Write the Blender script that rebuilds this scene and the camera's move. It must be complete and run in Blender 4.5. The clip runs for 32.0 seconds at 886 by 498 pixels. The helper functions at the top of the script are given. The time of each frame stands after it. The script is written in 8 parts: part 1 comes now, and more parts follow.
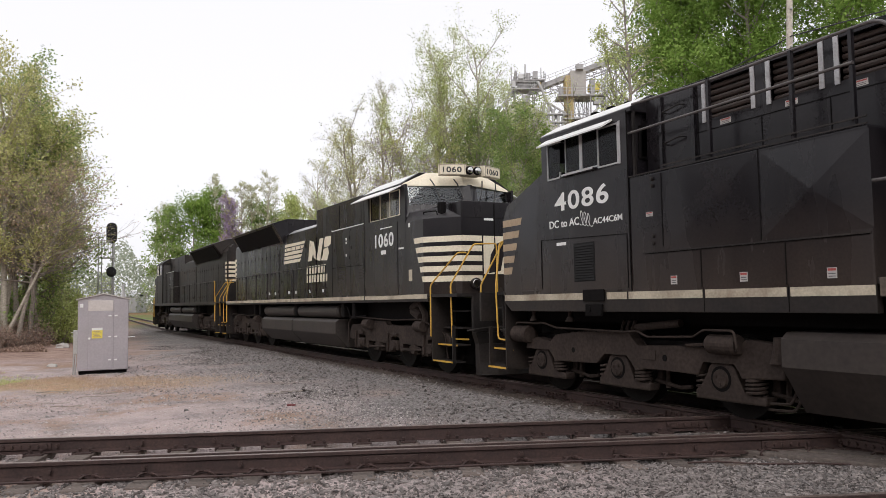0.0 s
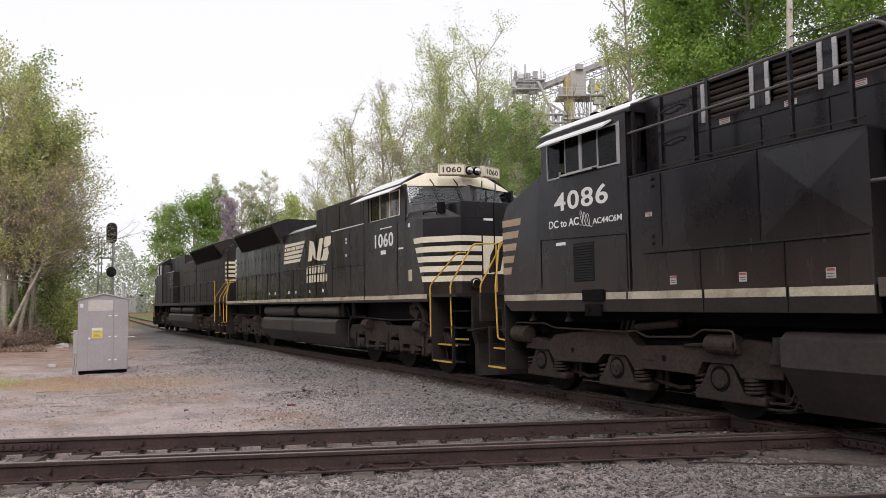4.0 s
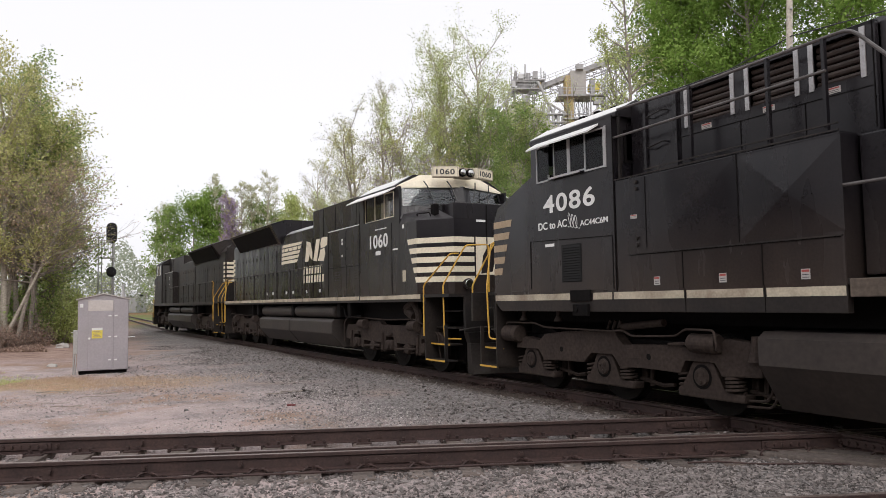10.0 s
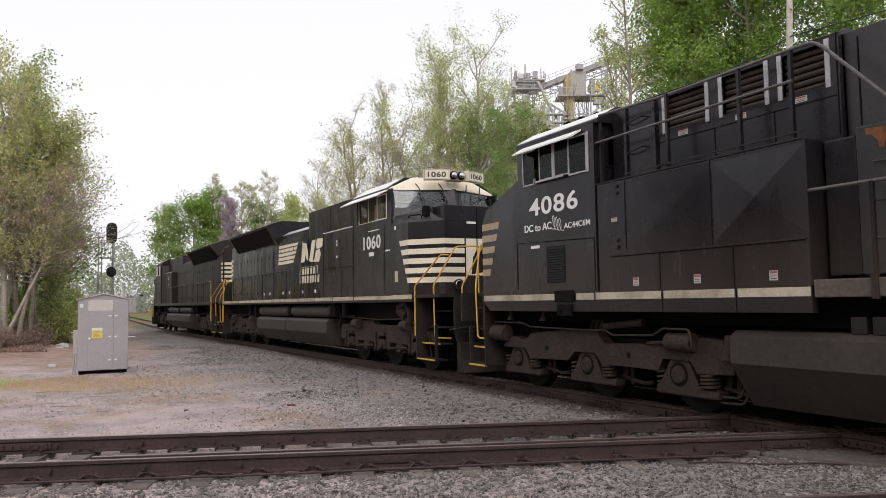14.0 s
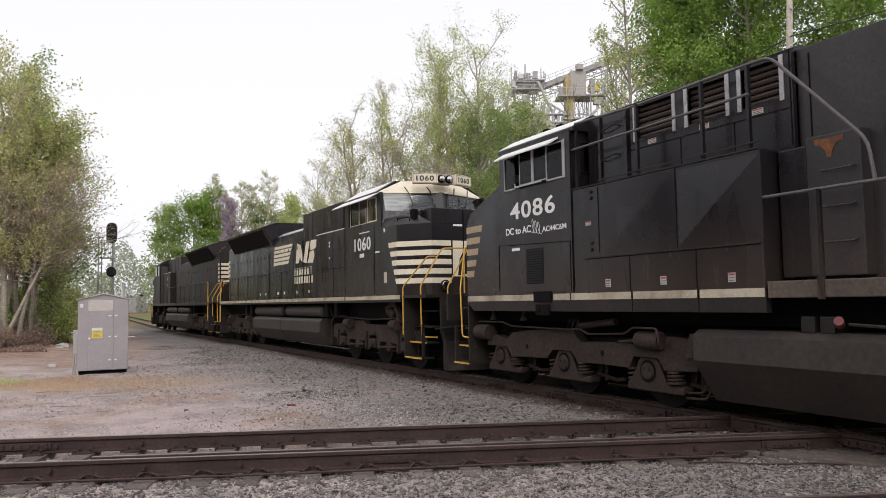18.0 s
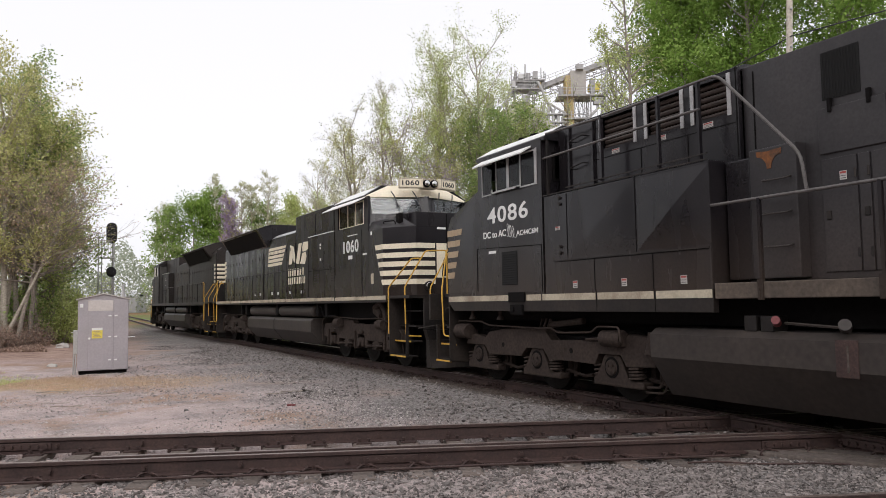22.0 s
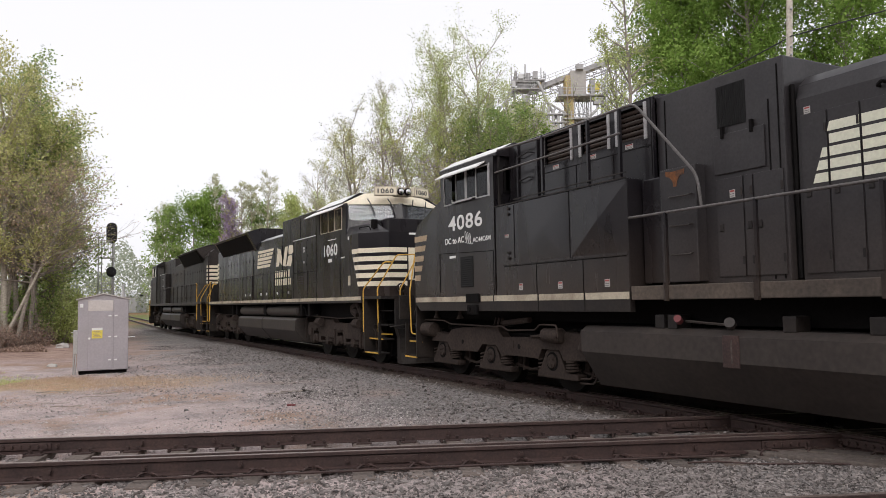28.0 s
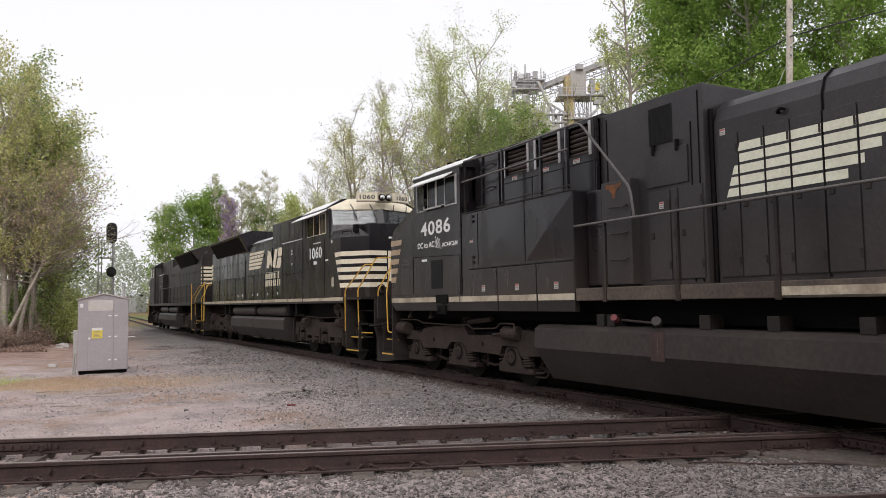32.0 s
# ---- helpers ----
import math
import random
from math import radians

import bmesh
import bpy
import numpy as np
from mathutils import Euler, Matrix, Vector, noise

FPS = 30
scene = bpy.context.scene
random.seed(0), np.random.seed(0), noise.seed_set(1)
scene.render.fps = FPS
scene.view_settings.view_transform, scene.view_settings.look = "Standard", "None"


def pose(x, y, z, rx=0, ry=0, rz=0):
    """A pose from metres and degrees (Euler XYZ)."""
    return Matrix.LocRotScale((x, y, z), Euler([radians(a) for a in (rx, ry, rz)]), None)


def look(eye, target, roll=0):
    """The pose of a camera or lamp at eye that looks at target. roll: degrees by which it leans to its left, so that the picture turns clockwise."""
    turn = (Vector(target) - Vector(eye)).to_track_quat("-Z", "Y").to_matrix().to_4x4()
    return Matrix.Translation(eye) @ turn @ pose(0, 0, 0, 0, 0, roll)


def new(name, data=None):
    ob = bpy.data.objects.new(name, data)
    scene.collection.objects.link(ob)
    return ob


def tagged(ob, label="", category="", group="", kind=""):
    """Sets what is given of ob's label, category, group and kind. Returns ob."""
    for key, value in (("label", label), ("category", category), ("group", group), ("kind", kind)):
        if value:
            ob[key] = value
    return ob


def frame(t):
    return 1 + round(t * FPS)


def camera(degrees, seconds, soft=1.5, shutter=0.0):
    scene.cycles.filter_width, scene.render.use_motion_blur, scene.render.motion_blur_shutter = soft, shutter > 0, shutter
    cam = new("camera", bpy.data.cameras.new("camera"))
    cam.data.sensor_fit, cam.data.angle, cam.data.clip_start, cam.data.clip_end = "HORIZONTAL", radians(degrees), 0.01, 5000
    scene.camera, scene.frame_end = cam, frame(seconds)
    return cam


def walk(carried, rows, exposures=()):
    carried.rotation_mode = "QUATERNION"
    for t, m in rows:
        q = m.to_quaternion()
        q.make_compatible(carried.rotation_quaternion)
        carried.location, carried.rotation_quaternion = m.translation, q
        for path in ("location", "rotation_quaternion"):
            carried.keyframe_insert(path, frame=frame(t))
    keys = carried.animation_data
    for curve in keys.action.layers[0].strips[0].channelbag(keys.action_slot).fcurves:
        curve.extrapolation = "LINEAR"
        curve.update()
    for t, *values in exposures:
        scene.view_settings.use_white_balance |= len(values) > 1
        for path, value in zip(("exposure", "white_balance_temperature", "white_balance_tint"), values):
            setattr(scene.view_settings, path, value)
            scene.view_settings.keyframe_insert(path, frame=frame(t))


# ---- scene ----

# ---------------------------------------------------------------- camera
EYE = (0.0, 0.0, 1.619)
cam = camera(60.415, 32.0, 0.85)
AIM = look(EYE, (0.0, 10.0, 1.619 + 10.0 * math.tan(radians(3.850))), -0.859)
walk(cam, [(0.0, AIM), (32.0, AIM)], exposures=[(0.0, 0.0, 6500, 13), (32.0, 0.0, 6500, 13)])

# ---------------------------------------------------------------- light
world = bpy.data.worlds.new("overcast_sky")
scene.world = world
world.use_nodes = True
wn = world.node_tree.nodes
wl = world.node_tree.links
sky = wn.new("ShaderNodeTexSky")
sky.sky_type = "NISHITA"
sky.sun_disc = False
sky.sun_elevation = radians(44)
sky.sun_rotation = radians(182)
sky.air_density = 1.0
sky.dust_density = 4.0
grey = wn.new("ShaderNodeHueSaturation")
grey.inputs["Saturation"].default_value = 0.18
cloud = wn.new("ShaderNodeMix")
cloud.data_type = "RGBA"
cloud.inputs[0].default_value = 0.75
cloud.inputs[7].default_value = (10.2, 10.3, 10.6, 1)
wl.new(sky.outputs[0], grey.inputs["Color"])
wl.new(grey.outputs[0], cloud.inputs[6])
wl.new(cloud.outputs[2], wn["Background"].inputs[0])
wn["Background"].inputs[1].default_value = 0.115
sun = new("sun", bpy.data.lights.new("sun", "SUN"))
sun.data.energy = 0.9
sun.data.angle = radians(25)
sun.data.color = (1.0, 0.97, 0.92)
sun.matrix_world = look((-2, -36, 47), (0, 15, 0))


# ---------------------------------------------------------------- materials
def mat(name, base, rough=0.6, metal=0.0, grain=(40.0, 0.15), stain=None, bump=None, rand=0.0, spec=0.5, island=0.0, dust=None):
    """A surface with fine grain, large stains of their own colour, relief, and a shade that varies from piece to piece."""
    m = bpy.data.materials.new(name)
    m.use_nodes = True
    n, l = m.node_tree.nodes, m.node_tree.links
    b = n["Principled BSDF"]
    b.inputs["Roughness"].default_value = rough
    b.inputs["Metallic"].default_value = metal
    b.inputs["Specular IOR Level"].default_value = spec
    tc = n.new("ShaderNodeTexCoord")
    col = n.new("ShaderNodeRGB")
    col.outputs[0].default_value = (*base, 1)
    out = col.outputs[0]
    if stain:
        t = n.new("ShaderNodeTexNoise")
        t.inputs["Scale"].default_value = stain[0]
        t.inputs["Detail"].default_value = 8
        t.inputs["Roughness"].default_value = 0.65
        l.new(tc.outputs["Object"], t.inputs["Vector"])
        r = n.new("ShaderNodeMapRange")
        r.inputs["From Min"].default_value, r.inputs["From Max"].default_value = 0.42, 0.68
        r.inputs["To Max"].default_value = stain[1]
        l.new(t.outputs["Fac"], r.inputs["Value"])
        x = n.new("ShaderNodeMix")
        x.data_type = "RGBA"
        x.inputs[7].default_value = (*stain[2], 1)
        l.new(r.outputs[0], x.inputs[0])
        l.new(out, x.inputs[6])
        out = x.outputs[2]
    if dust:
        # road dust thrown up from below, streaky and thinning with height
        sp = n.new("ShaderNodeSeparateXYZ")
        l.new(tc.outputs["Object"], sp.inputs[0])
        mp = n.new("ShaderNodeMapping")
        mp.inputs["Scale"].default_value = (1.3, 1.3, 0.3)
        l.new(tc.outputs["Object"], mp.inputs[0])
        t = n.new("ShaderNodeTexNoise")
        t.inputs["Scale"].default_value, t.inputs["Detail"].default_value = 1.0, 7
        l.new(mp.outputs[0], t.inputs["Vector"])
        r = n.new("ShaderNodeMapRange")
        r.inputs["From Min"].default_value, r.inputs["From Max"].default_value = dust[0], dust[1]
        r.inputs["To Min"].default_value, r.inputs["To Max"].default_value = dust[2], 0.0
        l.new(sp.outputs[2], r.inputs["Value"])
        q = n.new("ShaderNodeMath")
        q.operation = "MULTIPLY"
        l.new(r.outputs[0], q.inputs[0])
        r2 = n.new("ShaderNodeMapRange")
        r2.inputs["From Min"].default_value, r2.inputs["From Max"].default_value = 0.25, 0.65
        r2.inputs["To Min"].default_value, r2.inputs["To Max"].default_value = 0.45, 1.25
        l.new(t.outputs["Fac"], r2.inputs["Value"])
        l.new(r2.outputs[0], q.inputs[1])
        x = n.new("ShaderNodeMix")
        x.data_type = "RGBA"
        x.inputs[7].default_value = (*dust[3], 1)
        l.new(q.outputs[0], x.inputs[0])
        l.new(out, x.inputs[6])
        out = x.outputs[2]
    if grain:
        t = n.new("ShaderNodeTexNoise")
        t.inputs["Scale"].default_value = grain[0]
        t.inputs["Detail"].default_value = 5
        l.new(tc.outputs["Object"], t.inputs["Vector"])
        r = n.new("ShaderNodeMapRange")
        r.inputs["From Min"].default_value, r.inputs["From Max"].default_value = 0.3, 0.7
        r.inputs["To Min"].default_value, r.inputs["To Max"].default_value = 1 - grain[1], 1 + grain[1]
        l.new(t.outputs["Fac"], r.inputs["Value"])
        x = n.new("ShaderNodeMix")
        x.data_type, x.blend_type = "RGBA", "MULTIPLY"
        x.inputs[0].default_value = 1
        l.new(out, x.inputs[6])
        l.new(r.outputs[0], x.inputs[7])
        out = x.outputs[2]
    for amount, node, socket in ((rand, "ShaderNodeObjectInfo", "Random"), (island, "ShaderNodeNewGeometry", "Random Per Island")):
        if amount:
            o = n.new(node)
            r = n.new("ShaderNodeMapRange")
            r.inputs["To Min"].default_value, r.inputs["To Max"].default_value = 1 - amount, 1 + amount
            l.new(o.outputs[socket], r.inputs["Value"])
            x = n.new("ShaderNodeMix")
            x.data_type, x.blend_type = "RGBA", "MULTIPLY"
            x.inputs[0].default_value = 1
            l.new(out, x.inputs[6])
            l.new(r.outputs[0], x.inputs[7])
            out = x.outputs[2]
    l.new(out, b.inputs["Base Color"])
    if dust:
        # polish and grime: the gloss comes and goes
        t = n.new("ShaderNodeTexNoise")
        t.inputs["Scale"].default_value, t.inputs["Detail"].default_value = 1.3, 7
        l.new(mp.outputs[0], t.inputs["Vector"])
        r = n.new("ShaderNodeMapRange")
        r.inputs["From Min"].default_value, r.inputs["From Max"].default_value = 0.35, 0.65
        r.inputs["To Min"].default_value, r.inputs["To Max"].default_value = rough * 0.8, rough * 1.45
        l.new(t.outputs["Fac"], r.inputs["Value"])
        l.new(r.outputs[0], b.inputs["Roughness"])
    if bump:
        t = n.new("ShaderNodeTexNoise")
        t.inputs["Scale"].default_value = bump[0]
        t.inputs["Detail"].default_value = 6
        l.new(tc.outputs["Object"], t.inputs["Vector"])
        u = n.new("ShaderNodeBump")
        u.inputs["Strength"].default_value = bump[1]
        u.inputs["Distance"].default_value = bump[2] if len(bump) > 2 else 0.02
        l.new(t.outputs["Fac"], u.inputs["Height"])
        l.new(u.outputs[0], b.inputs["Normal"])
    return m


def leaf_mat(name, base, alt, glow=0.36):
    """Foliage: reflects and lets light through; each leaf lies somewhere between two colours."""
    m = bpy.data.materials.new(name)
    m.use_nodes = True
    n, l = m.node_tree.nodes, m.node_tree.links
    n.remove(n["Principled BSDF"])
    g = n.new("ShaderNodeNewGeometry")
    x = n.new("ShaderNodeMix")
    x.data_type = "RGBA"
    x.inputs[6].default_value, x.inputs[7].default_value = (*base, 1), (*alt, 1)
    l.new(g.outputs["Random Per Island"], x.inputs[0])
    d, t, s = n.new("ShaderNodeBsdfDiffuse"), n.new("ShaderNodeBsdfTranslucent"), n.new("ShaderNodeMixShader")
    s.inputs[0].default_value = glow
    l.new(x.outputs[2], d.inputs[0])
    l.new(x.outputs[2], t.inputs[0])
    l.new(d.outputs[0], s.inputs[1])
    l.new(t.outputs[0], s.inputs[2])
    l.new(s.outputs[0], n["Material Output"].inputs[0])
    return m


def glass_mat(name, tint, ior=1.45):
    m = bpy.data.materials.new(name)
    m.use_nodes = True
    b = m.node_tree.nodes["Principled BSDF"]
    b.inputs["Base Color"].default_value = (*tint, 1)
    b.inputs["Transmission Weight"].default_value = 1.0
    b.inputs["Roughness"].default_value = 0.03
    b.inputs["IOR"].default_value = ior
    return m


BLACK = mat("black_loco_paint", (0.0095, 0.0083, 0.0104), 0.25, grain=(30, 0.2), stain=(0.8, 0.6, (0.027, 0.0228, 0.0240)), bump=(6, 0.04, 0.01), spec=0.36, dust=(1.3, 2.7, 0.8, (0.058, 0.042, 0.033)))
# a lighter and rougher version of the black paint
BLACK_LIGHTER = mat("lighter_black_paint", (0.0245, 0.0220, 0.0235), 0.36, grain=(30, 0.2), stain=(0.9, 0.65, (0.046, 0.041, 0.0415)), bump=(6, 0.05, 0.01), spec=0.42, dust=(1.3, 2.7, 0.8, (0.058, 0.043, 0.036)))
BLACK_DUSTY = mat("dusty_black_paint", (0.017, 0.0145, 0.0138), 0.55, grain=(18, 0.25), stain=(0.6, 0.7, (0.048, 0.036, 0.0295)), bump=(8, 0.06, 0.01), spec=0.28)
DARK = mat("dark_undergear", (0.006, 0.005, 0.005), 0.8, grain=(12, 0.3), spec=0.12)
TRUCK = mat("dust_coated_truck_steel", (0.036, 0.026, 0.022), 0.8, grain=(20, 0.3), stain=(2.2, 0.6, (0.060, 0.044, 0.036)), bump=(25, 0.2, 0.01), spec=0.22)
WHEEL = mat("brown_black_wheel_steel", (0.010, 0.008, 0.007), 0.7, grain=(20, 0.3), spec=0.2)
TANK = mat("dusty_tank_steel", (0.034, 0.0272, 0.0242), 0.55, grain=(14, 0.2), stain=(1.1, 0.6, (0.058, 0.046, 0.039)), bump=(4, 0.08, 0.02), spec=0.4)
CREAM = mat("cream_paint", (0.82, 0.74, 0.575), 0.5, grain=(25, 0.08), stain=(2.5, 0.3, (0.50, 0.44, 0.34)))
FLAG = mat("weathered_pale_flag_paint", (0.70, 0.70, 0.565), 0.55, grain=(25, 0.08), stain=(2.2, 0.4, (0.52, 0.50, 0.38)))
WALK = mat("dusty_walkway_edge", (0.066, 0.053, 0.044), 0.6, grain=(20, 0.25), stain=(1.4, 0.7, (0.15, 0.116, 0.090)), spec=0.3)
CREAM_WORN = mat("worn_cream_paint", (0.52, 0.46, 0.35), 0.6, grain=(30, 0.15), stain=(1.8, 0.75, (0.20, 0.14, 0.10)))
TAN = mat("soiled_tan_stripe", (0.42, 0.32, 0.21), 0.6, grain=(30, 0.12), stain=(2.0, 0.5, (0.25, 0.17, 0.11)))
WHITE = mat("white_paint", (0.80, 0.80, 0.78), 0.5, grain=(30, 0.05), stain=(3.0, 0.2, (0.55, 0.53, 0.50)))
YELLOW = mat("yellow_handrail_paint", (0.62, 0.36, 0.05), 0.5, grain=(30, 0.15), stain=(6, 0.4, (0.30, 0.18, 0.05)))
SILVER = mat("bare_aluminium", (0.45, 0.44, 0.44), 0.45, 0.6, grain=(40, 0.1))
# black rails coloured grey to carry the highlights along them
HANDRAIL = mat("highlight_grey_handrail", (0.105, 0.096, 0.092), 0.42, grain=(30, 0.25), stain=(5, 0.5, (0.05, 0.045, 0.042)))
FADED = mat("faded_red_cap", (0.15, 0.03, 0.032), 0.6, grain=(30, 0.2))
LABEL = mat("soiled_white_label", (0.46, 0.44, 0.42), 0.6, grain=(40, 0.1))
BLACKHOLE = mat("black_screen", (0.004, 0.004, 0.004), 0.9, grain=(60, 0.4))
RED = mat("red_paint", (0.36, 0.06, 0.05), 0.5, grain=(30, 0.1))
ORANGE = mat("rusty_orange_patch", (0.19, 0.066, 0.014), 0.7, grain=(20, 0.3), stain=(9, 0.8, (0.05, 0.03, 0.022)))
GLASS = glass_mat("cab_glass", (0.10, 0.11, 0.12), 1.22)
CLEAR = glass_mat("clear_cab_glass", (0.55, 0.56, 0.55), 1.35)
DULL = mat("grimed_over_stripe", (0.060, 0.045, 0.036), 0.7, grain=(30, 0.2), stain=(2.0, 0.7, (0.030, 0.024, 0.020)))
WINDSHIELD = glass_mat("windshield_glass", (0.32, 0.36, 0.39), 1.5)
LENS = mat("headlight_lens", (0.62, 0.62, 0.60), 0.10, 1.0, grain=None)
INSIDE = mat("cab_lining", (0.09, 0.085, 0.08), 0.8)
SEAT = mat("tan_vinyl", (0.42, 0.33, 0.28), 0.6)
TUBE = mat("brown_grid_tubes", (0.036, 0.025, 0.021), 0.6, grain=(20, 0.3), stain=(4, 0.5, (0.062, 0.038, 0.029)))
RUST = mat("rusty_rail_steel", (0.040, 0.022, 0.0195), 0.7, grain=(35, 0.3), stain=(3, 0.6, (0.080, 0.044, 0.036)), bump=(40, 0.2, 0.006))
RAILTOP = mat("worn_rail_head", (0.20, 0.15, 0.13), 0.45, 0.5, grain=(30, 0.25), stain=(2, 0.5, (0.30, 0.26, 0.24)))
TIE = mat("weathered_tie_wood", (0.12, 0.092, 0.078), 0.9, grain=(25, 0.35), stain=(3, 0.6, (0.19, 0.16, 0.14)), bump=(18, 0.5, 0.02), rand=0.35)
TIE_GREY = mat("grey_crossing_timber", (0.105, 0.085, 0.074), 0.9, grain=(22, 0.3), stain=(3, 0.5, (0.075, 0.057, 0.047)), bump=(18, 0.5, 0.02), rand=0.2)
STONE = mat("ballast_stone", (0.186, 0.163, 0.153), 0.9, grain=(60, 0.25), island=0.6)
STONE_LIGHT = mat("pale_fine_gravel", (0.40, 0.36, 0.345), 0.9, grain=(60, 0.2), island=0.5)
STONE_PALE = mat("grey_yard_gravel", (0.29, 0.262, 0.252), 0.9, grain=(60, 0.2), island=0.55)
STONE_DIM = mat("weathered_gravel", (0.22, 0.195, 0.185), 0.9, grain=(60, 0.25), island=0.5)
BARK = mat("grey_bark", (0.31, 0.265, 0.225), 0.95, grain=(14, 0.3), stain=(2.5, 0.6, (0.38, 0.335, 0.285)), bump=(20, 0.5, 0.03))
BARK_PALE = mat("pale_bark", (0.44, 0.39, 0.32), 0.95, grain=(14, 0.3), stain=(2.5, 0.6, (0.20, 0.17, 0.13)), bump=(20, 0.4, 0.03))
CASE = mat("silver_case_paint", (0.43, 0.395, 0.415), 0.5, 0.25, grain=(20, 0.06), stain=(1.6, 0.5, (0.36, 0.34, 0.345)))
CASE_LID = mat("pale_case_roof", (0.62, 0.57, 0.54), 0.5, 0.1, grain=(20, 0.06), stain=(2.0, 0.4, (0.46, 0.40, 0.37)))
GALV = mat("galvanised_steel", (0.50, 0.49, 0.48), 0.5, 0.5, grain=(25, 0.12))
NOTICE = mat("yellow_notice", (0.75, 0.62, 0.10), 0.6, grain=(30, 0.05))
INK = mat("dark_ink", (0.05, 0.05, 0.05), 0.7, grain=None)
SIGNAL = mat("signal_black", (0.015, 0.014, 0.015), 0.6, grain=(30, 0.2))
CONCRETE = mat("weathered_concrete", (0.44, 0.41, 0.38), 0.9, grain=(2, 0.12), stain=(0.25, 0.6, (0.30, 0.27, 0.25)))
# steel made paler: the haze over the works is mixed into its colour
PLANT_STEEL = mat("hazed_plant_steelwork", (0.43, 0.42, 0.42), 0.7, 0.2, grain=(2, 0.2), stain=(0.4, 0.6, (0.20, 0.18, 0.17)))
PLANT_TAN = mat("tan_plant_cladding", (0.50, 0.36, 0.15), 0.7, grain=(2, 0.15), stain=(0.5, 0.6, (0.36, 0.32, 0.27)))
POLE = mat("pale_pole_wood", (0.56, 0.50, 0.43), 0.9, grain=(10, 0.2), stain=(2, 0.5, (0.28, 0.23, 0.19)), bump=(30, 0.3, 0.01))
FAR_WALL = mat("distant_white_siding", (0.62, 0.62, 0.64), 0.8, grain=(1, 0.08), stain=(0.2, 0.4, (0.45, 0.45, 0.46)))


# ---------------------------------------------------------------- mesh helpers
def part(name, bm, material, parent=None, label=""):
    """Links a bmesh as one mesh object, under a thing or a part."""
    bmesh.ops.recalc_face_normals(bm, faces=bm.faces)
    me = bpy.data.meshes.new(name)
    bm.to_mesh(me)
    bm.free()
    me.materials.append(material)
    ob = new(name, me)
    ob.parent = parent
    if label:
        ob["label"] = label
    return ob


def piece(name, me, parent, m):
    ob = new(name, me)
    ob.parent = parent
    ob.matrix_basis = m
    return ob


def raw(name, verts, faces, material, parent=None, smooth=False):
    me = bpy.data.meshes.new(name)
    me.from_pydata(verts, [], faces)
    me.materials.append(material)
    if smooth:
        me.shade_smooth()
    ob = new(name, me)
    ob.parent = parent
    return ob


def loft(bm, rings, caps=True):
    rows = [[bm.verts.new(v) for v in ring] for ring in rings]
    k = len(rows[0])
    for a, b in zip(rows, rows[1:]):
        for i in range(k):
            bm.faces.new((a[i], a[(i + 1) % k], b[(i + 1) % k], b[i]))
    if caps:
        bm.faces.new(rows[0][::-1])
        bm.faces.new(rows[-1])
    return rows


def box(bm, x0, x1, y0, y1, z0, z1, bev=0.0):
    rows = loft(bm, [[(x0, y0, z), (x1, y0, z), (x1, y1, z), (x0, y1, z)] for z in (z0, z1)])
    if bev:
        edges = list({e for r in rows for v in r for e in v.link_edges})
        bmesh.ops.bevel(bm, geom=edges, offset=bev, segments=2, affect="EDGES", profile=0.6)


def prism(bm, poly, axis, a, b, bev=0.0):
    """A polygon pushed along an axis: y takes (x, z), x takes (y, z), z takes (x, y)."""
    place = {"y": lambda p, q: (p[0], q, p[1]), "x": lambda p, q: (q, p[0], p[1]), "z": lambda p, q: (p[0], p[1], q)}[axis]
    rows = loft(bm, [[place(p, q) for p in poly] for q in (a, b)])
    if bev:
        edges = list({e for r in rows for v in r for e in v.link_edges})
        bmesh.ops.bevel(bm, geom=edges, offset=bev, segments=2, affect="EDGES", profile=0.6)


def cyl(bm, p, q, r, r2=None, seg=12):
    p, q = Vector(p), Vector(q)
    w = (q - p).normalized()
    u = w.orthogonal().normalized()
    v = w.cross(u)
    r2 = r if r2 is None else r2
    ang = [2 * math.pi * i / seg for i in range(seg)]
    loft(bm, [[c + (u * math.cos(a) + v * math.sin(a)) * k for a in ang] for c, k in ((p, r), (q, r2))])


def tube(bm, pts, r, seg=7):
    """A bent bar along points."""
    pts = [Vector(p) for p in pts]
    rings = []
    u = None
    for i, p in enumerate(pts):
        w = (pts[min(i + 1, len(pts) - 1)] - pts[max(i - 1, 0)]).normalized()
        u = w.orthogonal().normalized() if u is None else (u - w * u.dot(w)).normalized()
        v = w.cross(u)
        rings.append([p + (u * math.cos(2 * math.pi * j / seg) + v * math.sin(2 * math.pi * j / seg)) * r for j in range(seg)])
    loft(bm, rings)


def bent(pts, r=0.08, n=3):
    """Rounds the corners of a polyline."""
    pts = [Vector(p) for p in pts]
    out = [pts[0]]
    for a, b, c in zip(pts, pts[1:], pts[2:]):
        s, e = b + (a - b).normalized() * min(r, (a - b).length / 2), b + (c - b).normalized() * min(r, (c - b).length / 2)
        for i in range(n + 1):
            t = i / n
            out.append(s * (1 - t) ** 2 + b * 2 * t * (1 - t) + e * t * t)
    return out + [pts[-1]]


